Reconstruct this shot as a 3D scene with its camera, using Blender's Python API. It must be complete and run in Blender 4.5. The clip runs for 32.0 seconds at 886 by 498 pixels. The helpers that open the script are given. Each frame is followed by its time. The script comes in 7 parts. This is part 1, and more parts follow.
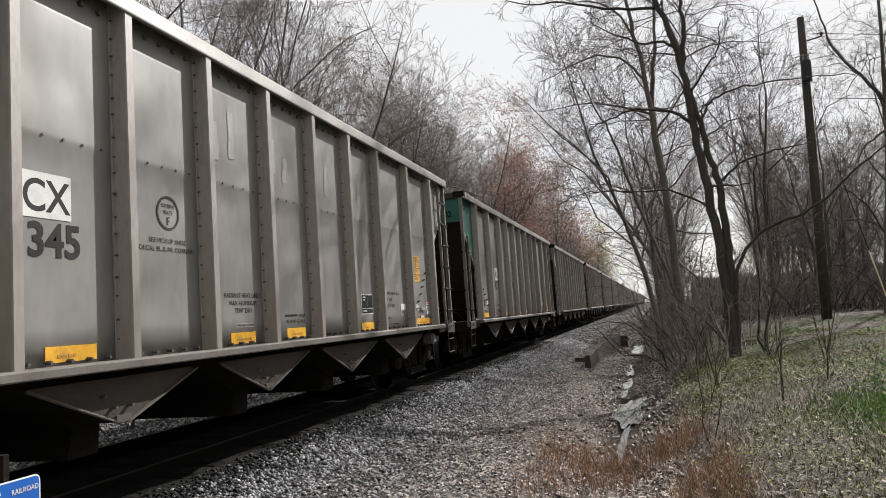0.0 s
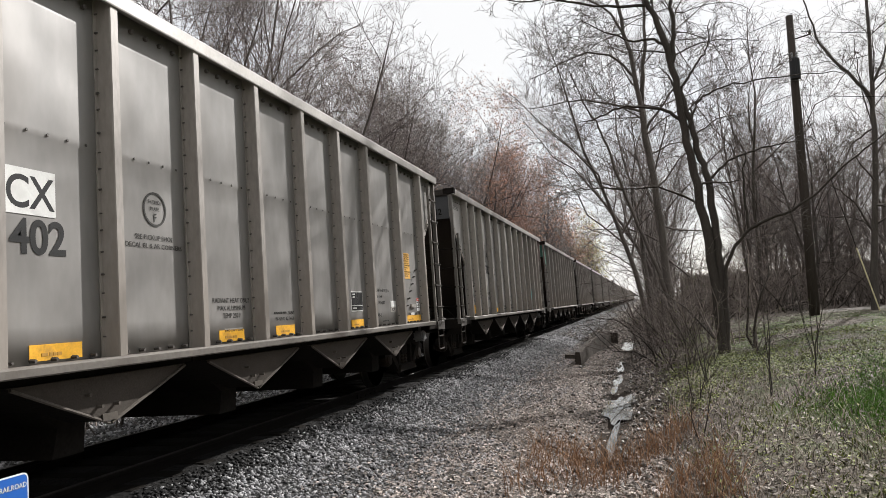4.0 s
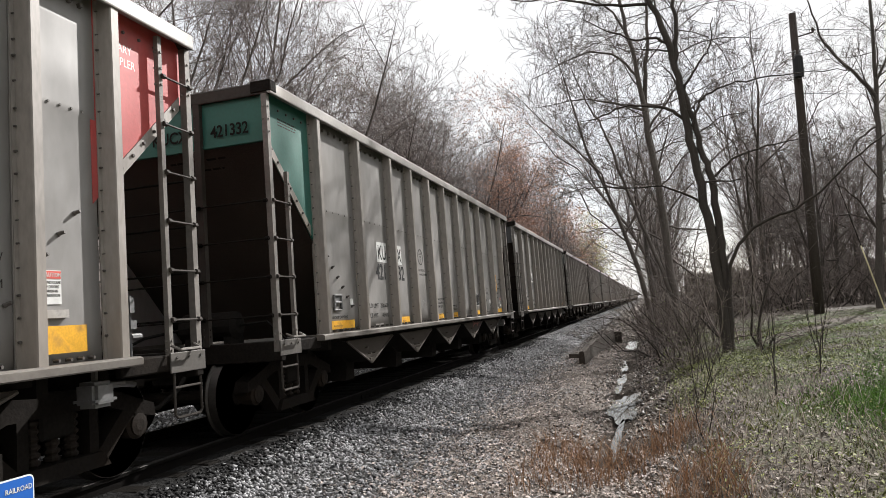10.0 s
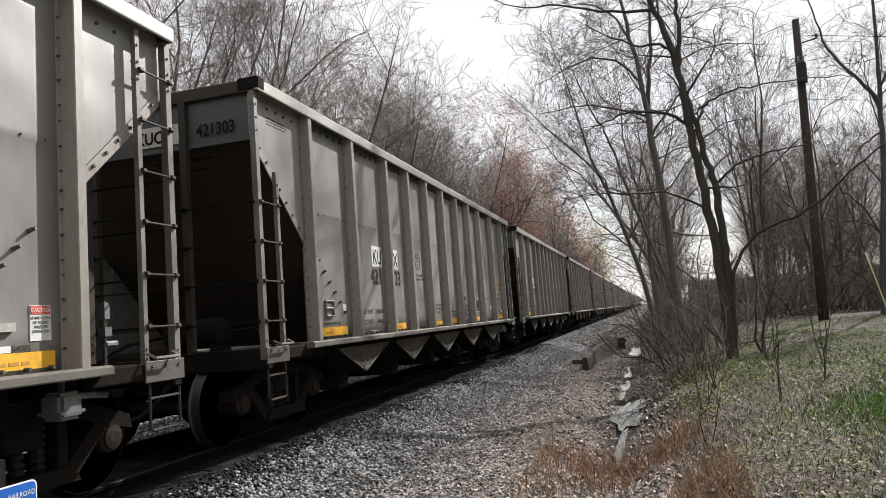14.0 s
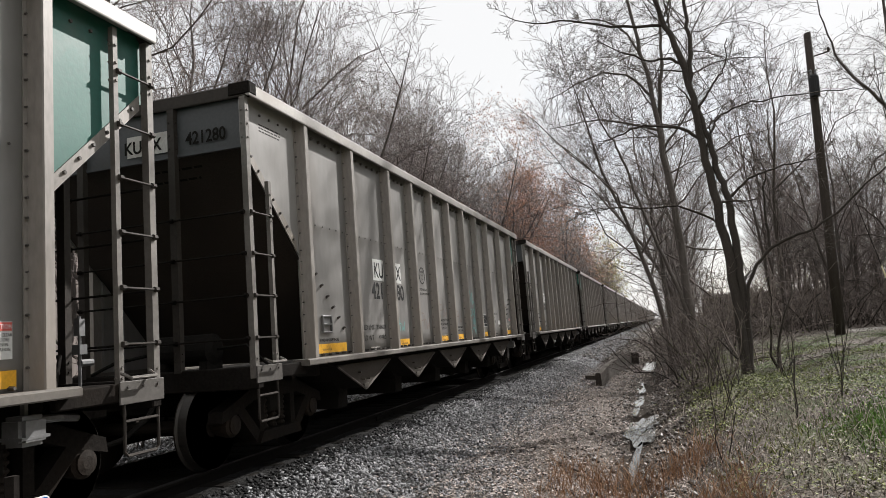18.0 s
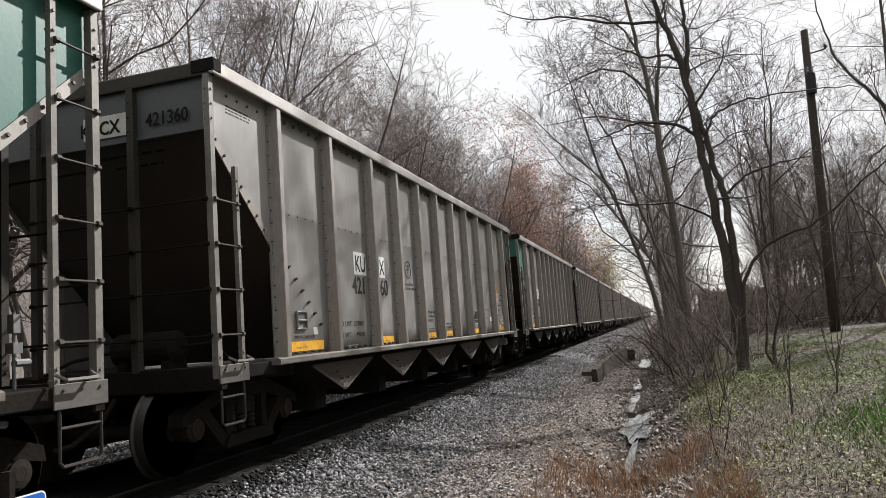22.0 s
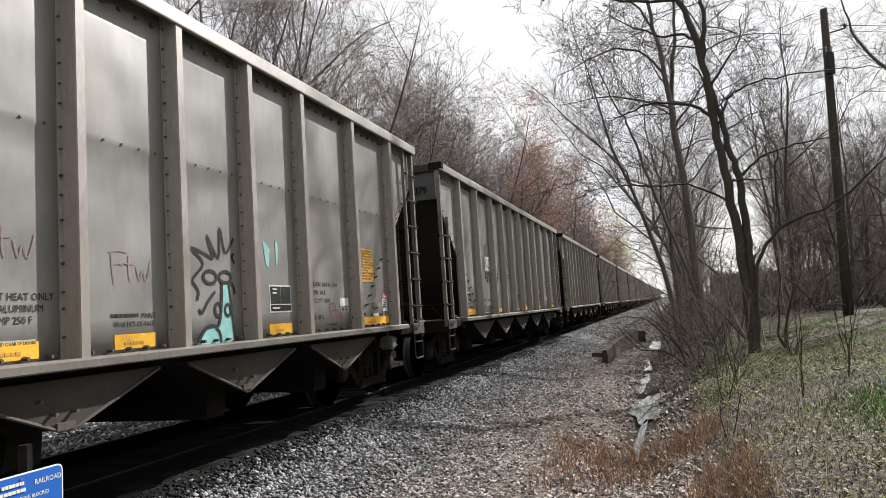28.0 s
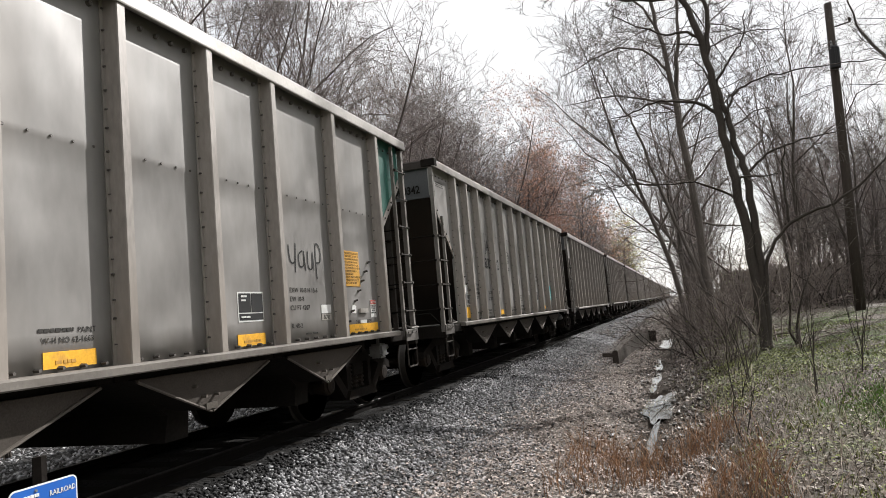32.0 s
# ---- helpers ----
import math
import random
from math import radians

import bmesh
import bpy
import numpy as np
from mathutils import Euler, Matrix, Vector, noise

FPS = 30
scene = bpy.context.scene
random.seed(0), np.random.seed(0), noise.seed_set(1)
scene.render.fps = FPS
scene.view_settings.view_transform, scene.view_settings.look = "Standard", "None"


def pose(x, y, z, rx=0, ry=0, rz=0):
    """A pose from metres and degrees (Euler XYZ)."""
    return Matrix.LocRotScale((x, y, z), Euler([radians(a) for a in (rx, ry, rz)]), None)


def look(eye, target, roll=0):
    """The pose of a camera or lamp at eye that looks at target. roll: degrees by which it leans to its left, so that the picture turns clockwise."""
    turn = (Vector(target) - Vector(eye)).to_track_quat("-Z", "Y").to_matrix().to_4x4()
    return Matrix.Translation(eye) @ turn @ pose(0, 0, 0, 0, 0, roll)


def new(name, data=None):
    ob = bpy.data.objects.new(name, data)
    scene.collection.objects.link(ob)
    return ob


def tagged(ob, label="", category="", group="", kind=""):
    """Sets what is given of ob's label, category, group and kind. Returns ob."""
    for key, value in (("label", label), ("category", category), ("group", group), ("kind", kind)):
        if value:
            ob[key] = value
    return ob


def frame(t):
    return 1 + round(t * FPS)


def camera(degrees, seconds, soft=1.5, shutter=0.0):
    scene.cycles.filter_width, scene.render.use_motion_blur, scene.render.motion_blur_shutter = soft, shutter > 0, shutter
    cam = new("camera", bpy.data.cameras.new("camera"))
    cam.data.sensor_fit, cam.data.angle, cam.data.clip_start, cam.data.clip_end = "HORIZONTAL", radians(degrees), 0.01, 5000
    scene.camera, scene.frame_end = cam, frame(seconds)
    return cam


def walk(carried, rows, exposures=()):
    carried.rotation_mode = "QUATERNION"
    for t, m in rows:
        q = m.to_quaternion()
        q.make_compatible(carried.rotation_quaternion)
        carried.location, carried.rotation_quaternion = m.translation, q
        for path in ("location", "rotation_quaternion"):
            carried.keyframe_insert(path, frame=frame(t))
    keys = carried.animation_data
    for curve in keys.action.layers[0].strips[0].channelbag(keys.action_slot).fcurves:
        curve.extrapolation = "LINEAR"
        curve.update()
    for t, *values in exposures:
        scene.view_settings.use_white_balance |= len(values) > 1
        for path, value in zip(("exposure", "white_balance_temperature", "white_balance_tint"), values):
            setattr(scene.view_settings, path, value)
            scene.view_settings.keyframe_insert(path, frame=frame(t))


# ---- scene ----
# ------------------------------------------------------------------ camera
# A hand-held phone that stands still beside the track and only sways.
# World: y runs along the track, x to the right of it, z = 0 is the top of the rail.
EYE = (0.0, 0.0, 1.25)
EXPOSURE = [(0.0, 0.77), (2.0, 0.81), (5.0, 0.97), (6.0, 1.10), (7.0, 1.13), (8.0, 1.06), (10.0, 0.99), (11.0, 1.05), (13.0, 0.97), (16.0, 0.84), (19.0, 0.84), (20.0, 0.80), (21.0, 0.83), (22.0, 0.89),
            (24.0, 0.82), (25.0, 0.83), (28.0, 0.96), (30.0, 1.01), (32.0, 1.00)]
cam = camera(64.0, 32.0, soft=0.5)
SWAY = [
    (0, 95.36, 4, 16.35), (0.5, 95.13, 3.66, 16.93), (1, 94.98, 3.24, 16.45), (1.5, 95.36, 3.64, 16), (2, 94.94, 3.95, 15.95),
    (2.5, 95.13, 3.95, 15.79), (4.5, 94.96, 4.08, 15.56), (5, 94.62, 3.77, 15.81), (5.5, 94.62, 4.12, 15.87),
    (6, 94.79, 4.11, 15.96), (6.5, 94.65, 4.16, 16.07), (7, 94.55, 4.7, 15.48), (7.5, 94.64, 4.72, 15.63),
    (8, 95.1, 4.17, 16.15), (8.5, 95.08, 4.27, 16.33), (9, 95.18, 4.2, 15.94), (9.5, 95.22, 4.14, 16.02),
    (10, 95.09, 4.34, 15.89), (10.5, 95.25, 4.35, 15.9), (11, 95.29, 4.4, 16.14), (11.5, 95.12, 4.37, 16.08),
    (12, 94.94, 4.33, 16.21), (12.5, 94.97, 4.31, 16.28), (13, 95.63, 4.41, 16.04), (13.5, 95.53, 4.28, 16.09),
    (15.5, 96.03, 4.25, 16.28), (16, 96.44, 4.33, 16.4), (16.5, 97.3, 4.75, 16.9), (17, 97.03, 4.64, 17.04),
    (17.5, 97.05, 4.62, 17.19), (18, 96.86, 4.33, 17.11), (18.5, 97.06, 4, 17.35), (19, 97.72, 3.77, 17.4),
    (19.5, 97.47, 4.04, 17.64), (20, 96.56, 4.11, 17.12), (20.5, 96.29, 4.08, 17.34), (21, 96.28, 4.25, 17.1),
    (21.5, 96.07, 4.32, 17.11), (22, 96.53, 4.23, 16.83), (22.5, 96.61, 4.36, 17.02), (23, 96.82, 4.41, 16.73),
    (23.5, 96.78, 4.41, 16.99), (24, 97.1, 4.11, 16.63), (24.5, 96.95, 4.43, 16.51), (25, 96.83, 3.69, 16.66),
    (25.5, 96.18, 3.71, 16.98), (27.5, 95.03, 4.24, 17.02), (28, 94.98, 3.71, 17.7), (28.5, 95.35, 3.73, 17.29),
    (29, 95.95, 4.31, 17.82), (29.5, 95.74, 4.58, 18.13), (30, 95.81, 3.64, 18.19), (30.5, 95.72, 4.24, 18.65),
    (31, 95.26, 4.13, 18.18), (31.5, 95.64, 4.93, 18.65), (32, 95.32, 4.91, 18.44),
]
walk(cam, [(t, pose(*EYE, rx, ry, rz)) for t, rx, ry, rz in SWAY],
     exposures=EXPOSURE)

# ------------------------------------------------------------------ light
# Thin bright cloud with a veiled sun, high, ahead and to the right.
SUN_TO = Vector((1.0, 2.0, 1.64)).normalized()
sun_data = bpy.data.lights.new("sun", "SUN")
sun_data.energy, sun_data.angle, sun_data.color = 4.8, radians(0.7), (1.0, 0.975, 0.95)
sun = new("sun", sun_data)
sun.matrix_world = look((30, 30, 60), Vector((30, 30, 60)) - SUN_TO)

world = bpy.data.worlds.new("sky")
scene.world = world
world.use_nodes = True
wn, wl = world.node_tree.nodes, world.node_tree.links
wn.clear()
w_out = wn.new("ShaderNodeOutputWorld")
w_bg = wn.new("ShaderNodeBackground")
w_sky = wn.new("ShaderNodeTexSky")
w_sky.sky_type, w_sky.sun_disc = "NISHITA", False
w_sky.sun_elevation = math.asin(SUN_TO.z)
w_sky.sun_rotation = math.atan2(SUN_TO.x, SUN_TO.y)
w_gain = wn.new("ShaderNodeVectorMath")
w_gain.operation = "SCALE"
w_gain.inputs["Scale"].default_value = 0.14
w_co = wn.new("ShaderNodeTexCoord")
w_no = wn.new("ShaderNodeTexNoise")
w_no.inputs["Scale"].default_value, w_no.inputs["Detail"].default_value = 2.3, 5.0
w_ramp = wn.new("ShaderNodeMapRange")
w_ramp.inputs["From Min"].default_value, w_ramp.inputs["From Max"].default_value = 0.32, 0.52
w_ramp.inputs["To Min"].default_value, w_ramp.inputs["To Max"].default_value = 0.68, 0.97
w_mix = wn.new("ShaderNodeMix")
w_mix.data_type = "RGBA"
w_mix.inputs["B"].default_value = (1.0, 1.0, 1.005, 1)
wl.new(w_sky.outputs["Color"], w_gain.inputs[0])
wl.new(w_co.outputs["Generated"], w_no.inputs["Vector"])
wl.new(w_no.outputs["Fac"], w_ramp.inputs["Value"])
wl.new(w_ramp.outputs["Result"], w_mix.inputs["Factor"])
wl.new(w_gain.outputs["Vector"], w_mix.inputs["A"])
wl.new(w_mix.outputs["Result"], w_bg.inputs["Color"])
w_bg.inputs["Strength"].default_value = 0.54
wl.new(w_bg.outputs["Background"], w_out.inputs["Surface"])

# ------------------------------------------------------------------ materials


def material(name, base, rough=0.7, metal=0.0, var=0.25, scale=3.0, grain=40.0, bump=0.15, dirt=None, dirt_amount=0.0,
             per_piece=0.0, island=0.0, stretch=(1, 1, 1), rough_var=0.1, spec=0.5, wave=0.0):
    """A surface with variation at two scales, stains, and a little relief."""
    m = bpy.data.materials.new(name)
    m.use_nodes = True
    n, l = m.node_tree.nodes, m.node_tree.links
    b = n["Principled BSDF"]
    co = n.new("ShaderNodeTexCoord")
    mp = n.new("ShaderNodeMapping")
    mp.inputs["Scale"].default_value = stretch
    l.new(co.outputs["Object"], mp.inputs["Vector"])
    big = n.new("ShaderNodeTexNoise")
    big.inputs["Scale"].default_value, big.inputs["Detail"].default_value = scale, 5
    fine = n.new("ShaderNodeTexNoise")
    fine.inputs["Scale"].default_value, fine.inputs["Detail"].default_value = grain, 3
    l.new(mp.outputs["Vector"], big.inputs["Vector"])
    l.new(mp.outputs["Vector"], fine.inputs["Vector"])
    add = n.new("ShaderNodeMath")
    add.operation = "ADD"
    l.new(big.outputs["Fac"], add.inputs[0])
    l.new(fine.outputs["Fac"], add.inputs[1])
    value = add.outputs[0]
    if per_piece:
        info = n.new("ShaderNodeObjectInfo")
        mul = n.new("ShaderNodeMath")
        mul.operation, mul.inputs[1].default_value, mul.inputs[2].default_value = "MULTIPLY_ADD", per_piece, -per_piece / 2
        l.new(info.outputs["Random"], mul.inputs[0])
        more = n.new("ShaderNodeMath")
        l.new(value, more.inputs[0])
        l.new(mul.outputs[0], more.inputs[1])
        value = more.outputs[0]
    if island:
        geo = n.new("ShaderNodeNewGeometry")
        mul = n.new("ShaderNodeMath")
        mul.operation, mul.inputs[1].default_value, mul.inputs[2].default_value = "MULTIPLY_ADD", island, -island / 2
        l.new(geo.outputs["Random Per Island"], mul.inputs[0])
        more = n.new("ShaderNodeMath")
        l.new(value, more.inputs[0])
        l.new(mul.outputs[0], more.inputs[1])
        value = more.outputs[0]
    rng = n.new("ShaderNodeMapRange")
    rng.inputs["From Min"].default_value, rng.inputs["From Max"].default_value = 0.6, 1.4
    rng.inputs["To Min"].default_value, rng.inputs["To Max"].default_value = 1 - var, 1 + var
    rng.clamp = False
    l.new(value, rng.inputs["Value"])
    col = n.new("ShaderNodeVectorMath")
    col.operation = "SCALE"
    col.inputs[0].default_value = base
    l.new(rng.outputs["Result"], col.inputs["Scale"])
    out = col.outputs["Vector"]
    if dirt:
        st = n.new("ShaderNodeTexNoise")
        st.inputs["Scale"].default_value, st.inputs["Detail"].default_value = scale * 0.6, 8
        l.new(mp.outputs["Vector"], st.inputs["Vector"])
        sr = n.new("ShaderNodeMapRange")
        sr.inputs["From Min"].default_value, sr.inputs["From Max"].default_value = 0.62 - 0.25 * dirt_amount, 0.8 - 0.2 * dirt_amount
        l.new(st.outputs["Fac"], sr.inputs["Value"])
        mix = n.new("ShaderNodeMix")
        mix.data_type = "RGBA"
        mix.inputs["B"].default_value = (*dirt, 1)
        l.new(sr.outputs["Result"], mix.inputs["Factor"])
        l.new(out, mix.inputs["A"])
        out = mix.outputs["Result"]
    l.new(out, b.inputs["Base Color"])
    rr = n.new("ShaderNodeMapRange")
    rr.inputs["To Min"].default_value, rr.inputs["To Max"].default_value = rough - rough_var, min(1, rough + rough_var)
    l.new(big.outputs["Fac"], rr.inputs["Value"])
    l.new(rr.outputs["Result"], b.inputs["Roughness"])
    b.inputs["Metallic"].default_value = metal
    b.inputs["Specular IOR Level"].default_value = spec
    if bump:
        bp = n.new("ShaderNodeBump")
        bp.inputs["Strength"].default_value, bp.inputs["Distance"].default_value = bump, 0.02
        l.new(add.outputs[0], bp.inputs["Height"])
        l.new(bp.outputs["Normal"], b.inputs["Normal"])
    if wave:
        # slow bulges of a thin sheet between its ribs, different from sheet to sheet
        info = n.new("ShaderNodeObjectInfo")
        sep = n.new("ShaderNodeVectorMath")
        sep.operation = "MULTIPLY_ADD"
        sep.inputs[1].default_value = (1, 1, 0.7)
        off = n.new("ShaderNodeVectorMath")
        off.operation, off.inputs["Scale"].default_value = "SCALE", 9.0
        l.new(info.outputs["Random"], off.inputs[0])
        l.new(co.outputs["Object"], sep.inputs[0])
        l.new(off.outputs["Vector"], sep.inputs[2])
        slow = n.new("ShaderNodeTexNoise")
        slow.inputs["Scale"].default_value, slow.inputs["Detail"].default_value = 1.5, 1.0
        l.new(sep.outputs["Vector"], slow.inputs["Vector"])
        wb = n.new("ShaderNodeBump")
        wb.inputs["Strength"].default_value, wb.inputs["Distance"].default_value = 1.0, wave
        l.new(slow.outputs["Fac"], wb.inputs["Height"])
        if bump:
            l.new(wb.outputs["Normal"], bp.inputs["Normal"])
        else:
            l.new(wb.outputs["Normal"], b.inputs["Normal"])
    return m


M = {}
M["aluminium"] = material("aluminium_sheet", (0.236, 0.226, 0.215), 0.45, 0.1, 0.12, 1.0, 9, 0.01, (0.19, 0.173, 0.155), 0.4, 0.3, stretch=(1, 1.2, 0.5), wave=0.05, spec=0.3)
M["aluminium_new"] = material("newer_aluminium_sheet", (0.262, 0.252, 0.242), 0.45, 0.1, 0.12, 1.0, 9, 0.01, (0.25, 0.228, 0.2), 0.35, 0.3, stretch=(1, 1.2, 0.5), wave=0.05, spec=0.3)
M["aluminium_rib"] = material("aluminium_rib", (0.255, 0.233, 0.212), 0.55, 0.12, 0.22, 1.5, 30, 0.05, (0.21, 0.18, 0.15), 0.4, 0.3, stretch=(1, 1, 0.3), spec=0.4)
M["sill"] = material("sill_metal", (0.13, 0.117, 0.102), 0.65, 0.2, 0.25, 2, 25, 0.1, (0.07, 0.056, 0.045), 0.45)
M["chord"] = material("chord_metal", (0.27, 0.255, 0.237), 0.55, 0.3, 0.15, 1.5, 25, 0.05, (0.2, 0.175, 0.15), 0.3)
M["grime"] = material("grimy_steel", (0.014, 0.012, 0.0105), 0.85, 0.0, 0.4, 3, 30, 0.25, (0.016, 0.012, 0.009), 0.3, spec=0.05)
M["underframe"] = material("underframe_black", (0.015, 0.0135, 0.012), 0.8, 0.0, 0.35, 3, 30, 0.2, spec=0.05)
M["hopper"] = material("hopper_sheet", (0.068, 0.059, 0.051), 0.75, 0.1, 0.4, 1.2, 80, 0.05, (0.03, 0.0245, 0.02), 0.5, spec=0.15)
M["hopper_edge"] = material("worn_hopper_edge", (0.1, 0.088, 0.076), 0.6, 0.2, 0.3, 3, 40, 0.05, (0.04, 0.034, 0.028), 0.4, spec=0.2)
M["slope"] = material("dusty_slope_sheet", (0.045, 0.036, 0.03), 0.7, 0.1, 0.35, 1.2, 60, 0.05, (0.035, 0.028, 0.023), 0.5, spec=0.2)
M["bolt"] = material("dark_bolt", (0.085, 0.077, 0.07), 0.6, 0.4, 0.2, 20, 60, 0.0)
M["tread"] = material("worn_tread", (0.07, 0.064, 0.058), 0.5, 0.6, 0.2, 8, 40, 0.0)
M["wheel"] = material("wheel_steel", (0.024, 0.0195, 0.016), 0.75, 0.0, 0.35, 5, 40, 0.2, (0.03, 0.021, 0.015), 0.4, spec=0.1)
M["green"] = material("green_paint", (0.012, 0.098, 0.074), 0.55, 0.0, 0.15, 2, 30, 0.05, (0.07, 0.12, 0.1), 0.2)
M["red"] = material("red_paint", (0.4, 0.052, 0.047), 0.55, 0.0, 0.15, 2, 30, 0.05, (0.25, 0.085, 0.075), 0.15)
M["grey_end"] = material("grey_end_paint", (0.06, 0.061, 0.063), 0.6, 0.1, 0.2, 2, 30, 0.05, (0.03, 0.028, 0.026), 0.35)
M["yellow"] = material("yellow_reflector", (0.74, 0.38, 0.02), 0.5, 0.0, 0.2, 9, 60, 0.02, (0.32, 0.17, 0.04), 0.3)
M["stripe_wear"] = material("worn_stripe", (0.42, 0.22, 0.03), 0.6, 0.0, 0.3, 12, 60, 0.0)
M["orange"] = material("orange_placard", (0.64, 0.34, 0.055), 0.5, 0.0, 0.15, 6, 60, 0.0, (0.45, 0.27, 0.1), 0.3)
M["white"] = material("white_paint", (0.64, 0.64, 0.62), 0.55, 0.0, 0.1, 6, 60, 0.0, (0.45, 0.44, 0.42), 0.25)
M["teal"] = material("teal_placard", (0.05, 0.38, 0.4), 0.5, 0.0, 0.08, 6, 60, 0.0)
M["black"] = material("black_paint", (0.018, 0.018, 0.018), 0.65, 0.0, 0.2, 6, 60, 0.0, spec=0.2)
M["stencil"] = material("worn_stencil", (0.033, 0.031, 0.028), 0.7, 0.0, 0.4, 8, 60, 0.0, spec=0.2)
M["placard_print"] = material("placard_print", (0.16, 0.1, 0.02), 0.6, 0.0, 0.1, 8, 60, 0.0)
M["notice_red"] = material("notice_red", (0.55, 0.09, 0.07), 0.5, 0.0, 0.1, 8, 60, 0.0)
M["faded_red"] = material("faded_red_spray", (0.26, 0.085, 0.07), 0.7, 0.0, 0.3, 8, 60, 0.0)
M["cyan_spray"] = material("cyan_spray", (0.19, 0.42, 0.4), 0.6, 0.0, 0.25, 8, 60, 0.0)
M["smear"] = material("pale_smear", (0.257, 0.245, 0.231), 0.5, 0.1, 0.2, 7, 40, 0.02, (0.24, 0.229, 0.216), 0.8)
M["rust_pencil"] = material("faded_brown_spray", (0.23, 0.165, 0.14), 0.7, 0.0, 0.3, 8, 60, 0.0)
M["pencil"] = material("pencil_grey", (0.13, 0.125, 0.115), 0.7, 0.0, 0.3, 8, 60, 0.0)
M["chalk"] = material("white_chalk", (0.42, 0.41, 0.39), 0.8, 0.0, 0.3, 8, 60, 0.0)
M["worn_bright"] = material("worn_bright_metal", (0.43, 0.405, 0.375), 0.5, 0.5, 0.25, 7, 40, 0.03, (0.36, 0.332, 0.3), 0.6)
# rail sides near black: the train's shade is put into the colour
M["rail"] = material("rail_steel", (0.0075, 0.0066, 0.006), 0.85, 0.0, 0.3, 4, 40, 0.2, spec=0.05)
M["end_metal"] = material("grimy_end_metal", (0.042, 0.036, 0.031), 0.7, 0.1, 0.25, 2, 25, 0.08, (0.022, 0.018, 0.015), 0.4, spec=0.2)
# running head dulled likewise, its colour holding the shade
M["rail_top"] = material("rail_head", (0.03, 0.027, 0.025), 0.5, 0.6, 0.15, 4, 40, 0.0)
# timber darkened to near black for the shade under the cars
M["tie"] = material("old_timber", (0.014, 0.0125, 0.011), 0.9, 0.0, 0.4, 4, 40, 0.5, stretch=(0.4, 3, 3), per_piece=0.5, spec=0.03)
M["stone"] = material("crushed_stone", (0.205, 0.203, 0.206), 0.9, 0.0, 0.4, 6, 50, 0.2, island=1.8, spec=0.2)
# coal dust, taken darker so that the train's shade is in the colour too
M["shaded_dusty_stone"] = material("shaded_coal_dusted_stone", (0.026, 0.0255, 0.0255), 0.9, 0.0, 0.45, 6, 50, 0.2, island=2.0, spec=0.2)
M["post_metal"] = material("corner_post_metal", (0.16, 0.147, 0.132), 0.65, 0.2, 0.25, 2, 25, 0.08, (0.06, 0.05, 0.042), 0.4)
M["plate_metal"] = material("dull_plate_metal", (0.085, 0.077, 0.069), 0.65, 0.2, 0.25, 2, 25, 0.08, (0.045, 0.038, 0.032), 0.5)
M["bark"] = material("grey_bark", (0.1, 0.088, 0.079), 0.95, 0.0, 0.35, 2.5, 30, 0.6, stretch=(3, 3, 0.5), per_piece=0.35, spec=0.1)
M["bark_dark"] = material("dark_bark", (0.055, 0.048, 0.042), 0.95, 0.0, 0.35, 2.5, 30, 0.6, stretch=(3, 3, 0.5), spec=0.1)
M["twig"] = material("twig_bark", (0.178, 0.152, 0.142), 0.95, 0.0, 0.3, 2, 20, 0.0, per_piece=0.5, spec=0.1)
M["brush"] = material("brushwood", (0.155, 0.13, 0.116), 0.95, 0.0, 0.3, 2, 20, 0.0, per_piece=0.6, spec=0.1)
M["bud_red"] = material("red_buds", (0.4, 0.2, 0.145), 0.8, 0.0, 0.3, 3, 20, 0.0, island=0.8)
M["bud_orange"] = material("orange_buds", (0.48, 0.25, 0.15), 0.8, 0.0, 0.3, 3, 20, 0.0, island=0.8)
M["bud_yellow"] = material("yellow_green_buds", (0.42, 0.38, 0.13), 0.8, 0.0, 0.3, 3, 20, 0.0, island=0.8)
M["bud_green"] = material("green_buds", (0.2, 0.26, 0.07), 0.8, 0.0, 0.3, 3, 20, 0.0, island=0.8)
M["bud_brown"] = material("brown_buds", (0.2, 0.14, 0.11), 0.9, 0.0, 0.3, 3, 20, 0.0, island=0.8)
M["dry_leaf"] = material("dry_leaf", (0.195, 0.17, 0.148), 0.75, 0.0, 0.4, 6, 50, 0.0, island=1.7, spec=0.2)
M["bleached_leaf"] = material("bleached_leaf", (0.29, 0.25, 0.225), 0.75, 0.0, 0.4, 6, 50, 0.0, island=1.8, spec=0.2)
M["straw"] = material("dry_straw", (0.37, 0.312, 0.268), 0.8, 0.0, 0.3, 4, 30, 0.0, island=1.3, spec=0.15)
M["dead_grass"] = material("matted_dead_grass", (0.132, 0.11, 0.086), 0.85, 0.0, 0.35, 4, 30, 0.0, island=1.5, spec=0.1)
M["straw_red"] = material("reddish_straw", (0.26, 0.15, 0.085), 0.8, 0.0, 0.3, 4, 30, 0.0, island=1.0, spec=0.15)
M["grass"] = material("green_grass", (0.065, 0.15, 0.012), 0.7, 0.0, 0.3, 4, 30, 0.0, island=1.0, spec=0.25)
M["weed"] = material("spring_weed", (0.118, 0.132, 0.033), 0.7, 0.0, 0.4, 4, 30, 0.0, island=1.5, spec=0.2)
M["concrete"] = material("old_concrete", (0.055, 0.046, 0.039), 0.95, 0.0, 0.45, 3, 25, 0.6, (0.05, 0.042, 0.035), 0.5, spec=0.1)
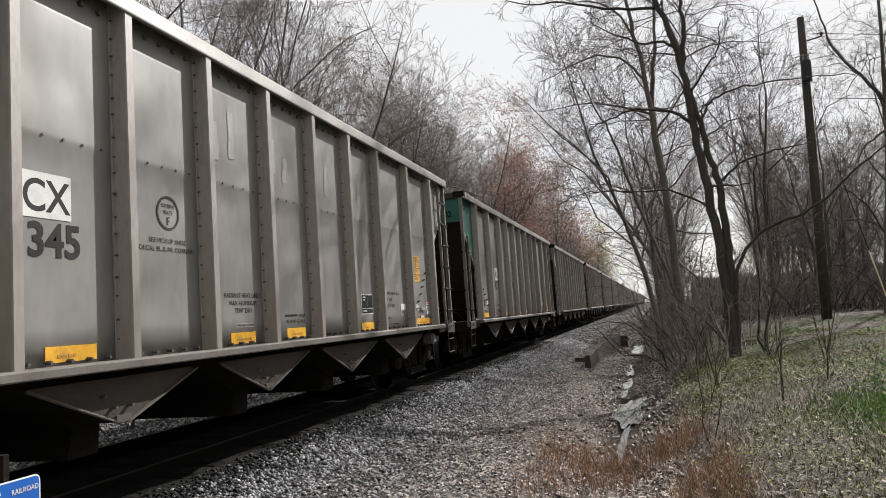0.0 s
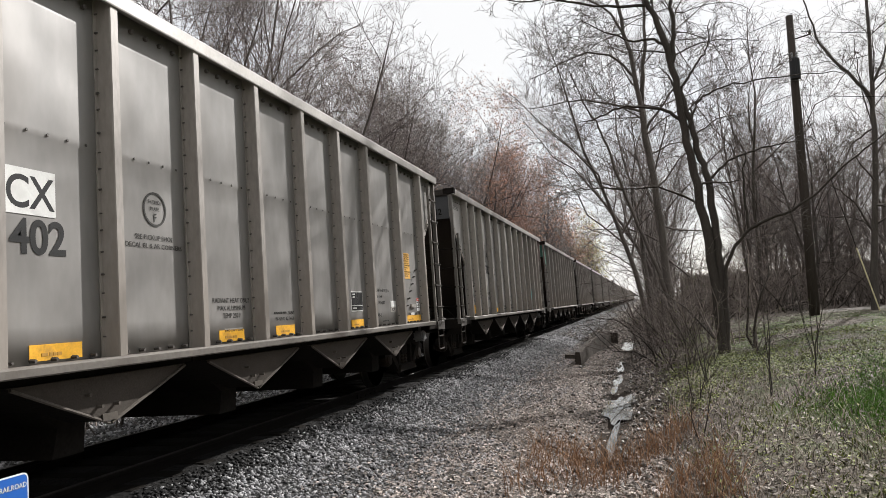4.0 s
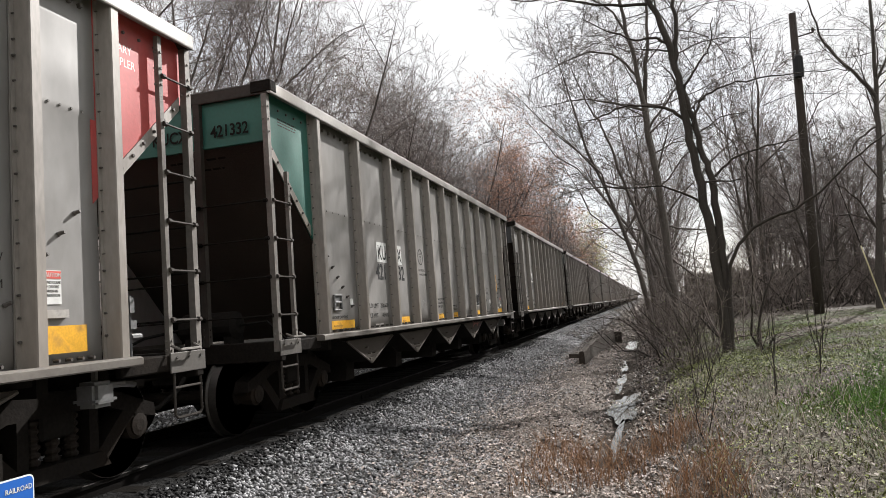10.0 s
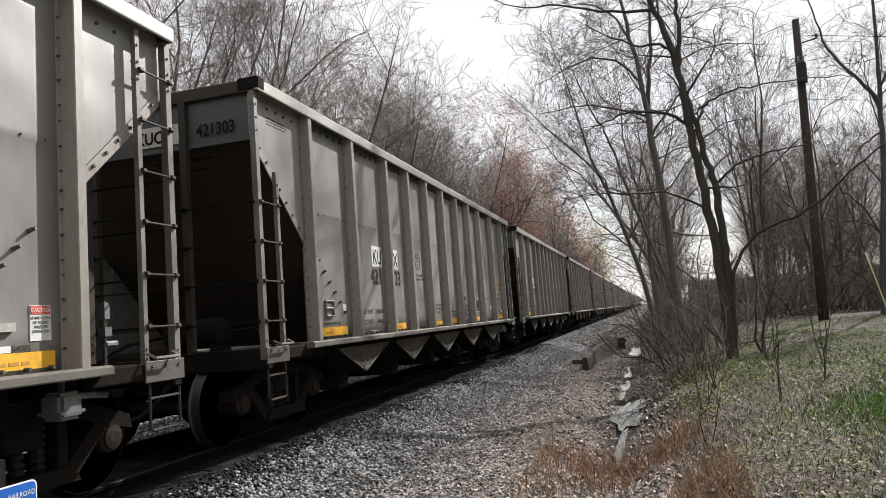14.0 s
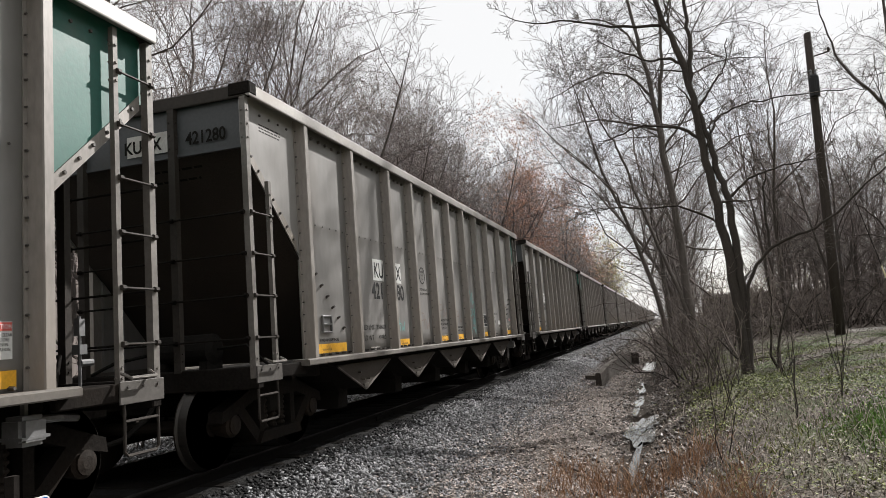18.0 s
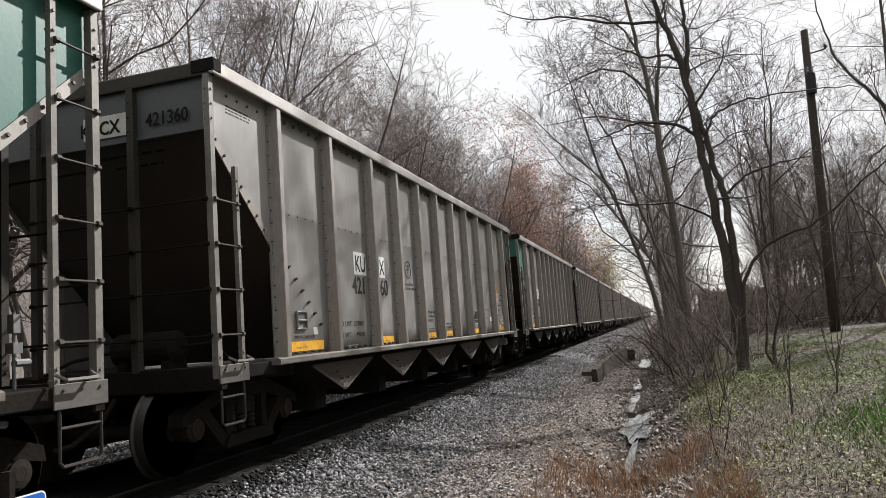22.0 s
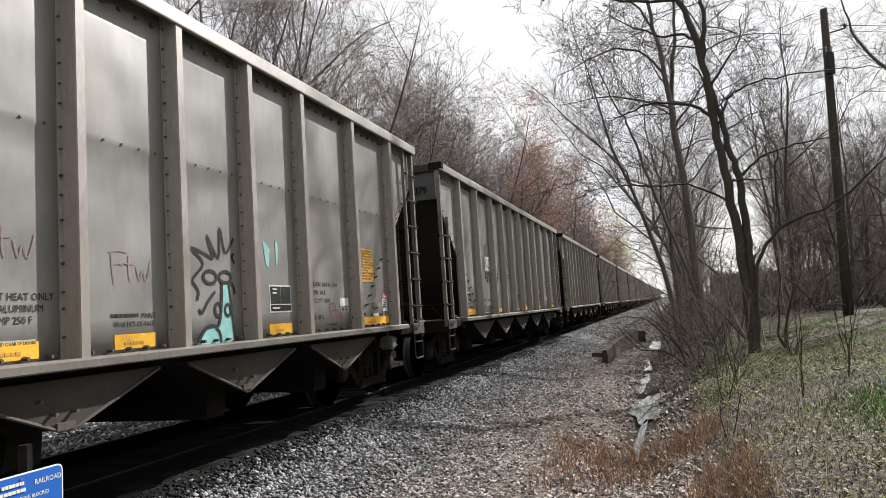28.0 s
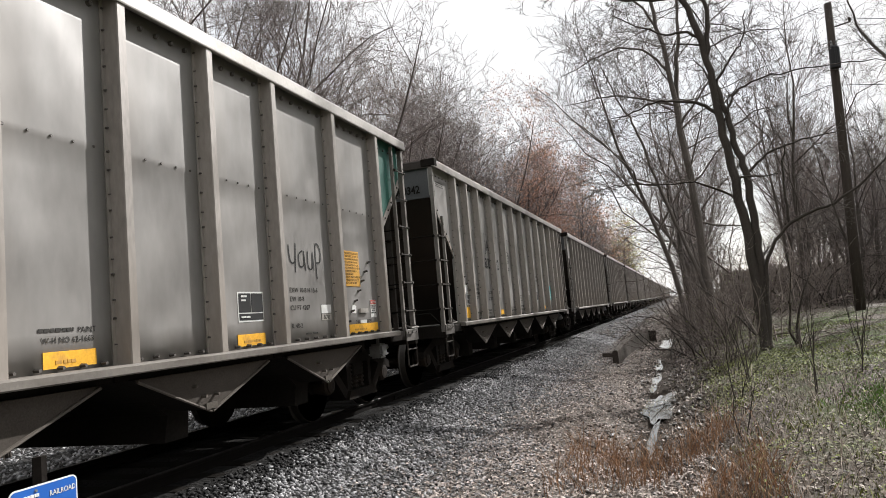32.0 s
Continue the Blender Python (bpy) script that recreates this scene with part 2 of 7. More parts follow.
M["pole"] = material("creosoted_pole", (0.052, 0.043, 0.037), 0.9, 0.0, 0.3, 3, 30, 0.4, stretch=(3, 3, 0.3), spec=0.1)
M["galv"] = material("galvanised_grey", (0.2, 0.2, 0.2), 0.5, 0.5, 0.2, 3, 30, 0.05)
M["transformer"] = material("dark_grey_enamel", (0.022, 0.022, 0.023), 0.6, 0.0, 0.2, 3, 30, 0.05, spec=0.2)
M["guard"] = material("yellow_guy_guard", (0.62, 0.55, 0.33), 0.5, 0.0, 0.1, 3, 30, 0.0)
M["wire"] = material("dark_wire", (0.02, 0.02, 0.02), 0.9, 0.0, 0.1, 3, 30, 0.0, spec=0.05)
M["sign_blue"] = material("sign_blue", (0.014, 0.1, 0.4), 0.4, 0.0, 0.06, 4, 50, 0.0)
M["gravel_road"] = material("gravel_road", (0.15, 0.135, 0.115), 0.95, 0.0, 0.25, 2, 30, 0.3)


def water_material():
    m = bpy.data.materials.new("still_water")
    m.use_nodes = True
    n, l = m.node_tree.nodes, m.node_tree.links
    b = n["Principled BSDF"]
    b.inputs["Base Color"].default_value = (0.06, 0.055, 0.045, 1)
    b.inputs["Roughness"].default_value = 0.03
    b.inputs["IOR"].default_value = 1.33
    b.inputs["Specular IOR Level"].default_value = 0.9
    no = n.new("ShaderNodeTexNoise")
    no.inputs["Scale"].default_value = 2.0
    bp = n.new("ShaderNodeBump")
    bp.inputs["Strength"].default_value, bp.inputs["Distance"].default_value = 0.015, 0.01
    l.new(no.outputs["Fac"], bp.inputs["Height"])
    l.new(bp.outputs["Normal"], b.inputs["Normal"])
    return m


M["water"] = water_material()


def ground_material():
    """Crushed stone by the track, straw, ditch mud, leaf litter and patchy spring green."""
    m = bpy.data.materials.new("ground_cover")
    m.use_nodes = True
    n, l = m.node_tree.nodes, m.node_tree.links
    b = n["Principled BSDF"]
    co = n.new("ShaderNodeTexCoord")
    xyz = n.new("ShaderNodeSeparateXYZ")
    l.new(co.outputs["Object"], xyz.inputs[0])

    def nz(scale, detail=6):
        t = n.new("ShaderNodeTexNoise")
        t.inputs["Scale"].default_value, t.inputs["Detail"].default_value = scale, detail
        l.new(co.outputs["Object"], t.inputs["Vector"])
        return t.outputs["Fac"]

    def math_(op, a, bb):
        t = n.new("ShaderNodeMath")
        t.operation = op
        for i, v in enumerate((a, bb)):
            if isinstance(v, (int, float)):
                t.inputs[i].default_value = v
            else:
                l.new(v, t.inputs[i])
        return t.outputs[0]

    def step(v, lo, hi):
        t = n.new("ShaderNodeMapRange")
        t.inputs["From Min"].default_value, t.inputs["From Max"].default_value = lo, hi
        l.new(v, t.inputs["Value"])
        return t.outputs["Result"]

    def mixc(fac, a, c):
        t = n.new("ShaderNodeMix")
        t.data_type = "RGBA"
        l.new(fac, t.inputs["Factor"])
        for key, v in (("A", a), ("B", c)):
            if isinstance(v, tuple):
                t.inputs[key].default_value = (*v, 1)
            else:
                l.new(v, t.inputs[key])
        return t.outputs["Result"]

    wob = math_("MULTIPLY_ADD", nz(0.7), 1.6)
    x = math_("ADD", xyz.outputs["X"], math_("SUBTRACT", wob, 1.6))
    vor = n.new("ShaderNodeTexVoronoi")
    vor.inputs["Scale"].default_value = 16
    l.new(co.outputs["Object"], vor.inputs["Vector"])
    grey = n.new("ShaderNodeSeparateColor")
    l.new(vor.outputs["Color"], grey.inputs[0])
    stone = mixc(grey.outputs[0], (0.018, 0.0175, 0.017), (0.085, 0.083, 0.081))
    leaf = n.new("ShaderNodeTexVoronoi")
    leaf.inputs["Scale"].default_value = 22
    l.new(co.outputs["Object"], leaf.inputs["Vector"])
    lg = n.new("ShaderNodeSeparateColor")
    l.new(leaf.outputs["Color"], lg.inputs[0])
    litter = mixc(lg.outputs[1], (0.028, 0.022, 0.017), (0.16, 0.136, 0.115))
    straw = mixc(nz(30), (0.06, 0.052, 0.046), (0.2, 0.172, 0.152))
    mud = mixc(nz(9), (0.02, 0.016, 0.013), (0.06, 0.047, 0.037))
    green = mixc(nz(25), (0.022, 0.035, 0.009), (0.075, 0.1, 0.027))
    c = mixc(step(x, -3.2, -2.2), stone, straw)
    c = mixc(step(x, -1.6, -1.1), c, mud)
    c = mixc(step(x, 0.15, 0.75), c, litter)
    gmask = math_("MULTIPLY", math_("MULTIPLY", step(nz(0.55), 0.4, 0.54), step(x, 0.6, 1.8)), step(xyz.outputs["Y"], 36, 30))
    c = mixc(gmask, c, green)
    # coal dust and the shade under the train, both put into the ground's colour
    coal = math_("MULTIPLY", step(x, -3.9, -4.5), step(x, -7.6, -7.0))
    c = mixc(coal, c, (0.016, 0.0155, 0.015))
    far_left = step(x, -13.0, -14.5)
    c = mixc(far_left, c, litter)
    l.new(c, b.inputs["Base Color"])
    b.inputs["Roughness"].default_value = 0.95
    b.inputs["Specular IOR Level"].default_value = 0.1
    bp = n.new("ShaderNodeBump")
    bp.inputs["Strength"].default_value, bp.inputs["Distance"].default_value = 0.8, 0.03
    l.new(math_("ADD", vor.outputs["Distance"], nz(40)), bp.inputs["Height"])
    l.new(bp.outputs["Normal"], b.inputs["Normal"])
    return m


M["ground"] = ground_material()

# ------------------------------------------------------------------ building helpers


def finish(bm, mat_, smooth=False):
    me = bpy.data.meshes.new("mesh")
    bm.normal_update()
    bm.to_mesh(me)
    bm.free()
    for mm in (mat_ if isinstance(mat_, (list, tuple)) else [mat_]):
        me.materials.append(mm)
    if smooth:
        me.polygons.foreach_set("use_smooth", [True] * len(me.polygons))
    return me


def part(name, data, parent=None, label="", at=None):
    """Links a mesh as one object, under a thing or a part where one is given."""
    ob = new(name, data)
    if parent is not None:
        ob.parent = parent
    if at is not None:
        ob.matrix_basis = at
    if label:
        tagged(ob, label)
    if name in ("small_print", "stripe_scuff"):
        tagged(ob, kind="stuff")
    return ob


def box(bm, x0, x1, y0, y1, z0, z1, mi=0):
    v = [bm.verts.new(p) for p in ((x0, y0, z0), (x1, y0, z0), (x1, y1, z0), (x0, y1, z0), (x0, y0, z1), (x1, y0, z1), (x1, y1, z1), (x0, y1, z1))]
    for q in ((3, 2, 1, 0), (4, 5, 6, 7), (0, 1, 5, 4), (1, 2, 6, 5), (2, 3, 7, 6), (3, 0, 4, 7)):
        bm.faces.new([v[i] for i in q]).material_index = mi
    return v


def bevel(bm, w=0.01, seg=1):
    bmesh.ops.bevel(bm, geom=list(bm.edges), offset=w, segments=seg, affect="EDGES", clamp_overlap=True)
    return bm


def prism(bm, outline, axis, a, b, mi=0):
    """An outline in the two other axes, drawn out along axis from a to b."""
    def place(p, s):
        return {"x": (s, p[0], p[1]), "y": (p[0], s, p[1]), "z": (p[0], p[1], s)}[axis]
    lo = [bm.verts.new(place(p, a)) for p in outline]
    hi = [bm.verts.new(place(p, b)) for p in outline]
    k = len(outline)
    fs = [bm.faces.new(lo), bm.faces.new(hi[::-1])]
    for i in range(k):
        fs.append(bm.faces.new((lo[i], hi[i], hi[(i + 1) % k], lo[(i + 1) % k])))
    for f_ in fs:
        f_.material_index = mi
    bmesh.ops.recalc_face_normals(bm, faces=fs)


def rod(bm, pts, r, sides=6, mi=0):
    """A bar of radius r (or one radius a point) along points."""
    pts = [Vector(p) for p in pts]
    rs = r if isinstance(r, (list, tuple)) else [r] * len(pts)
    rings = []
    for i, p in enumerate(pts):
        d = (pts[min(i + 1, len(pts) - 1)] - pts[max(i - 1, 0)]).normalized()
        a = d.cross(Vector((0.31, 0.17, 0.93)))
        if a.length < 0.05:
            a = d.cross(Vector((1, 0, 0)))
        a.normalize()
        c = d.cross(a)
        rings.append([bm.verts.new(p + rs[i] * (math.cos(2 * math.pi * k / sides) * a + math.sin(2 * math.pi * k / sides) * c)) for k in range(sides)])
    for q, w in zip(rings, rings[1:]):
        for k in range(sides):
            bm.faces.new((q[k], q[(k + 1) % sides], w[(k + 1) % sides], w[k])).material_index = mi
    bm.faces.new(rings[0][::-1]).material_index = mi
    bm.faces.new(rings[-1]).material_index = mi


def lathe(bm, profile, axis="x", sides=28, mi=0, centre=(0, 0, 0)):
    """A turned piece: profile of (along the axis, radius)."""
    rings = []
    for s, r in profile:
        ring = []
        for k in range(sides):
            a = 2 * math.pi * k / sides
            p = {"x": (s, r * math.cos(a), r * math.sin(a)), "z": (r * math.cos(a), r * math.sin(a), s)}[axis]
            ring.append(bm.verts.new(Vector(p) + Vector(centre)))
        rings.append(ring)
    fs = []
    for q, w in zip(rings, rings[1:]):
        for k in range(sides):
            fs.append(bm.faces.new((q[k], q[(k + 1) % sides], w[(k + 1) % sides], w[k])))
    fs += [bm.faces.new(rings[0][::-1]), bm.faces.new(rings[-1])]
    for f_ in fs:
        f_.material_index = mi
    bmesh.ops.recalc_face_normals(bm, faces=fs)


def raw_mesh(name, verts, faces, mat_, smooth=False):
    """A mesh from arrays; all faces have the same number of corners."""
    me = bpy.data.meshes.new(name)
    verts = np.asarray(verts, dtype=np.float32).reshape(-1, 3)
    faces = np.asarray(faces, dtype=np.int32)
    k = faces.shape[1]
    me.vertices.add(len(verts))
    me.vertices.foreach_set("co", verts.ravel())
    me.loops.add(faces.size)
    me.loops.foreach_set("vertex_index", faces.ravel())
    me.polygons.add(len(faces))
    me.polygons.foreach_set("loop_start", np.arange(0, faces.size, k, dtype=np.int32))
    me.polygons.foreach_set("loop_total", np.full(len(faces), k, dtype=np.int32))
    if smooth:
        me.polygons.foreach_set("use_smooth", np.ones(len(faces), dtype=bool))
    me.materials.append(mat_)
    me.update(calc_edges=True)
    return me


TEXTS = {}


def text_mesh(s, height, mat_, squeeze=1.0, align="LEFT", bold=0.0):
    """Lettering as a thin solid in the yz plane, facing +x, read along +y; its foot stands on z = 0."""
    key = (s, round(height, 3), mat_.name, squeeze, align, bold)
    if key not in TEXTS:
        cu = bpy.data.curves.new("text", "FONT")
        cu.body, cu.size, cu.extrude, cu.align_x, cu.offset, cu.resolution_u = s, height / 0.7, 0.0006, align, bold, 5 if height > 0.1 else 2
        ob = new("text", cu)
        me = bpy.data.meshes.new_from_object(ob.evaluated_get(bpy.context.evaluated_depsgraph_get()))
        bpy.data.objects.remove(ob)
        bpy.data.curves.remove(cu)
        me.transform(Matrix(((0, 0, 1, 0), (squeeze, 0, 0, 0), (0, 1, 0, 0), (0, 0, 0, 1))))
        me.materials.clear()
        me.materials.append(mat_)
        TEXTS[key] = me
    return TEXTS[key]

# ------------------------------------------------------------------ the train
TRACK_X = -5.56
PITCH = 16.18
HALF = 7.36          # half length over the top chord
FACE, PANEL_X, SILL_X = 1.62, 1.48, 1.68
FLOOR_Z, TOP_Z, EAVE_Z = 1.085, 4.09, 3.94
WHEEL_R = 0.457
RIBS_A = (-6.15, -4.78, -3.36, -2.25, -1.13, 0.0, 1.13, 2.25, 3.36, 4.78, 6.15)
RIBS_B = (-6.2, -5.4, -4.54, -3.42, -2.29, -1.15, 0.0, 1.15, 2.29, 3.42, 4.54, 5.4, 6.2)


def car_y(c, t):
    """Where the middle of car c stands along the track at t seconds: it rolls towards the camera and slowly gains speed."""
    u = (t - 16) / 16
    return PITCH * c + 23.857 - 4.15358 * t - 0.89284 * u ** 2 - 0.77984 * u ** 3 + 0.04402 * u ** 4 + 0.64573 * u ** 5


CACHE = {}


def shared(key, make):
    if key not in CACHE:
        CACHE[key] = make()
    return CACHE[key]


def panel_mesh(width, mat_, seed, lap=2.79):
    """A side sheet of two lapped plates, a little wavy."""
    bm = bmesh.new()
    nx, zs = 7, [FLOOR_Z, 1.35, 1.6, 1.9, 2.2, 2.5, lap - 0.02, lap - 0.005, lap + 0.05, 3.15, 3.4, 3.7, EAVE_Z + 0.07]
    rows = []
    for j, z in enumerate(zs):
        row = []
        for i in range(nx):
            y = -width / 2 + width * i / (nx - 1)
            edge = min(1, 4 * min(i, nx - 1 - i) / (nx - 1))
            d = 0.0012 * edge * (noise.noise(Vector((y * 1.1 + seed * 7.3, z * 0.8, seed))) - 1.0)
            row.append(bm.verts.new((PANEL_X + d + (0.005 if j >= 7 else 0), y, z)))
        rows.append(row)
    back = [[bm.verts.new((PANEL_X - 0.04, -width / 2, z)), bm.verts.new((PANEL_X - 0.04, width / 2, z))] for z in (zs[0], zs[-1])]
    for a, b in zip(rows, rows[1:]):
        for i in range(nx - 1):
            bm.faces.new((a[i], a[i + 1], b[i + 1], b[i])).smooth = True
    bm.faces.new((back[0][1], back[0][0], back[1][0], back[1][1]))
    bm.faces.new([back[0][0], back[0][1]] + rows[0][::-1])
    bm.faces.new([back[1][1], back[1][0]] + rows[-1])
    bm.faces.new([back[1][0], back[0][0]] + [r[0] for r in rows])
    bm.faces.new([back[0][1], back[1][1]] + [r[-1] for r in rows][::-1])
    return finish(bm, mat_)


def rib_mesh():
    bm = bmesh.new()
    face = FACE - 0.015
    out = [(PANEL_X - 0.005, -0.03), (PANEL_X + 0.01, -0.03), (PANEL_X + 0.01, 0.005), (face - 0.01, 0.03), (face, 0.038),
           (face, 0.118), (face - 0.01, 0.126), (PANEL_X + 0.01, 0.13), (PANEL_X - 0.005, 0.13)]
    prism(bm, out, "z", FLOOR_Z, EAVE_Z + 0.05)
    return finish(bm, M["aluminium_rib"])


def bolt(bm, p, axis, r=0.016, h=0.014):
    p = Vector(p)
    d = {"x": Vector((1, 0, 0)), "y": Vector((0, -1, 0))}[axis]
    a = Vector((0, 0, 1))
    c = d.cross(a)
    lo = [bm.verts.new(p + r * (math.cos(k * 1.2566) * a + math.sin(k * 1.2566) * c)) for k in range(5)]
    hi = [bm.verts.new(p + d * h + 0.8 * r * (math.cos(k * 1.2566) * a + math.sin(k * 1.2566) * c)) for k in range(5)]
    fs = [bm.faces.new(hi)] + [bm.faces.new((lo[k], lo[(k + 1) % 5], hi[(k + 1) % 5], hi[k])) for k in range(5)]
    bmesh.ops.recalc_face_normals(bm, faces=fs)


def bolts_mesh(ribs):
    """All the bolt heads of one side."""
    bm = bmesh.new()
    rng = random.Random(5)
    for y in ribs:
        for k in range(17):
            bolt(bm, (PANEL_X + 0.01, y - 0.012 + (0.04 if len(ribs) == 13 else 0.0), 1.25 + 0.165 * k + rng.uniform(-0.03, 0.03)), "x", rng.choice((0.007, 0.009, 0.011)), 0.022)
    for a, b in zip(ribs, ribs[1:]):
        n_ = 6 if b - a > 1.15 else 5
        for k in range(n_):
            y = a + 0.22 + (b - a - 0.36) * k / (n_ - 1)
            bolt(bm, (PANEL_X + 0.008, y, 2.745 if len(ribs) == 11 else 3.015), "x", 0.013, 0.006)
            bolt(bm, (PANEL_X + 0.004, y, 3.875), "x", 0.025, 0.03)
            bolt(bm, (PANEL_X + 0.004, y, 1.112), "x", 0.017, 0.05)
    for s in (-1, 1):
        for k in range(7):
            f_ = (k + 0.5) / 7
            bolt(bm, (PANEL_X + 0.012, s * (6.25 + 1.0 * f_), 2.43 + 0.96 * f_), "x", 0.018, 0.02)
        for k in range(4):
            bolt(bm, (PANEL_X + 0.004, s * (6.35 + 0.2 * k), 3.84), "x", 0.018, 0.016)
    return finish(bm, M["bolt"])


def cap_mesh(s):
    """The dark folded cap over a top corner."""
    bm = bmesh.new()
    box(bm, PANEL_X - 0.12, FACE + 0.008, *sorted((s * 7.22, s * 7.368)), EAVE_Z + 0.02, TOP_Z + 0.012)
    bevel(bm, 0.012)
    return finish(bm, M["grime"])


def chord_mesh(length, mat_="chord"):
    """The top chord, a bulb angle that hangs over the sheets."""
    bm = bmesh.new()
    prism(bm, [(PANEL_X - 0.06, EAVE_Z + 0.06), (FACE - 0.09, EAVE_Z + 0.06), (FACE - 0.03, EAVE_Z), (FACE - 0.004, EAVE_Z), (FACE, EAVE_Z + 0.012),
               (FACE, TOP_Z - 0.02), (FACE - 0.02, TOP_Z), (PANEL_X - 0.06, TOP_Z)], "y", -length / 2, length / 2)
    return finish(bm, M[mat_])


def sill_mesh():
    bm = bmesh.new()
    prism(bm, [(1.36, 1.015), (SILL_X - 0.006, 1.01), (SILL_X, 1.02), (SILL_X, 1.07), (SILL_X - 0.03, 1.085), (PANEL_X - 0.02, 1.085), (PANEL_X - 0.02, 1.04), (1.36, 1.04)],
          "y", -6.42, 6.42)
    return finish(bm, M["sill"])


def end_side_mesh(mat_, s):
    """The sheet beyond the last rib, cut along the slope."""
    bm = bmesh.new()
    prism(bm, [(s * 6.15, EAVE_Z + 0.07), (s * 7.32, EAVE_Z + 0.07), (s * 7.32, 3.44), (s * 7.22, 3.32), (s * 6.21, 2.36), (s * 6.15, 2.3)], "x", PANEL_X - 0.02, PANEL_X + 0.003)
    return finish(bm, mat_)


def edge_strip_mesh(s):
    """The bolted strip along the slanted edge of an end sheet."""
    bm = bmesh.new()
    prism(bm, [(s * 7.28, 3.47), (s * 7.28, 3.34), (s * 6.25, 2.36), (s * 6.25, 2.49)], "x", PANEL_X + 0.003, PANEL_X + 0.014)
    return finish(bm, M["aluminium_rib"])


def end_wall_mesh(mat_, s):
    bm = bmesh.new()
    y0, y1 = sorted((s * 7.27, s * 7.3))
    box(bm, -PANEL_X, PANEL_X, y0, y1, 3.4, EAVE_Z + 0.1)
    box(bm, -PANEL_X, PANEL_X, *sorted((s * 7.3, s * 7.315)), 3.4, 3.435)
    return finish(bm, mat_)


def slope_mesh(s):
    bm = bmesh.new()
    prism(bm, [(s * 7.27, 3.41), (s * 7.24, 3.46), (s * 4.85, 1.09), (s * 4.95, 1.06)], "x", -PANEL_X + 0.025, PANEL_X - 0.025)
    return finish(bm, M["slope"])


def post_mesh(w, d, z0, z1, mat_):
    """An angle post with two legs."""
    bm = bmesh.new()
    prism(bm, [(-w / 2, -d / 2), (w / 2, -d / 2), (w / 2, d / 2), (w / 2 - 0.02, d / 2), (w / 2 - 0.02, -d / 2 + 0.02), (-w / 2, -d / 2 + 0.02)], "z", z0, z1)
    for z in (z0 + 0.12, z0 + 0.2, z1 - 0.15, z1 - 0.3, z1 - 0.45):
        bolt(bm, (w / 2, 0, z), "x", 0.014, 0.012)
        bolt(bm, (-w / 4, -d / 2, z), "y", 0.014, 0.012)
    return finish(bm, mat_)


def rung_mesh(a, b, mat_="aluminium_rib"):
    bm = bmesh.new()
    a, b = Vector(a), Vector(b)
    d = (b - a).normalized()
    rod(bm, [a, b], 0.0105, 6)
    for p in (a, b):
        rod(bm, [p - d * 0.02, p + d * 0.02], 0.024, 6)
    return finish(bm, M[mat_])


def stirrup_mesh(s):
    bm = bmesh.new()
    y0, y1 = s * 7.33, s * 6.95
    rod(bm, [(1.56, y0, 1.0), (1.56, y0, 0.54), (1.56, y0 - s * 0.03, 0.51), (1.56, y1 + s * 0.03, 0.51), (1.56, y1, 0.54), (1.56, y1, 1.0)], 0.013, 6)
    rod(bm, [(1.56, y0, 0.77), (1.56, y1, 0.77)], 0.012, 6)
    return finish(bm, M["end_metal"])


def hopper_mesh():
    """A discharge hopper: a wedge that narrows downwards, its slanted faces coloured black for shade."""
    bm = bmesh.new()
    top = [bm.verts.new(p) for p in ((1.51, -0.95, 0.95), (1.51, 0.95, 0.95), (-1.51, 0.95, 0.95), (-1.51, -0.95, 0.95))]
    low = [bm.verts.new(p) for p in ((1.49, -0.05, 0.595), (1.49, 0.05, 0.595), (-1.49, 0.05, 0.595), (-1.49, -0.05, 0.595))]
    fs = [bm.faces.new(top), bm.faces.new(low)]
    for i in range(4):
        fs.append(bm.faces.new((top[i], top[(i + 1) % 4], low[(i + 1) % 4], low[i])))
    bmesh.ops.recalc_face_normals(bm, faces=fs)
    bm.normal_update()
    # side faces keep the sheet's colour; slanted ones are black, as painted shade
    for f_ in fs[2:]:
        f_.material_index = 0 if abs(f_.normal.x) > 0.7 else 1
    # recessed band under the sill, black for the sill's shade
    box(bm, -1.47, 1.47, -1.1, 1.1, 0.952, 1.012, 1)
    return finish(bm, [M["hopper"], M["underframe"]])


def hopper_rim_mesh():
    """The rolled edges of a hopper's sheet, with the pins of its door gear."""
    bm = bmesh.new()
    for q in (-1, 1):
        rod(bm, [(1.52, q * 0.93, 0.936), (1.51, q * 0.5, 0.766), (1.5, q * 0.012, 0.577)], 0.014, 6)
    for k, z in ((-0.13, 0.72), (0.05, 0.72), (-0.25, 0.82)):
        rod(bm, [(1.48, k, z), (1.55, k, z)], 0.015, 6)
    box(bm, 1.5, 1.52, -0.1, 0.06, 0.6, 0.655)
    return finish(bm, M["hopper_edge"])


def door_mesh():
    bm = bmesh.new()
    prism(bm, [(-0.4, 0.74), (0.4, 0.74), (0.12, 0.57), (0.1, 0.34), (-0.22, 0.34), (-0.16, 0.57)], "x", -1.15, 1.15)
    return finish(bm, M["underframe"])


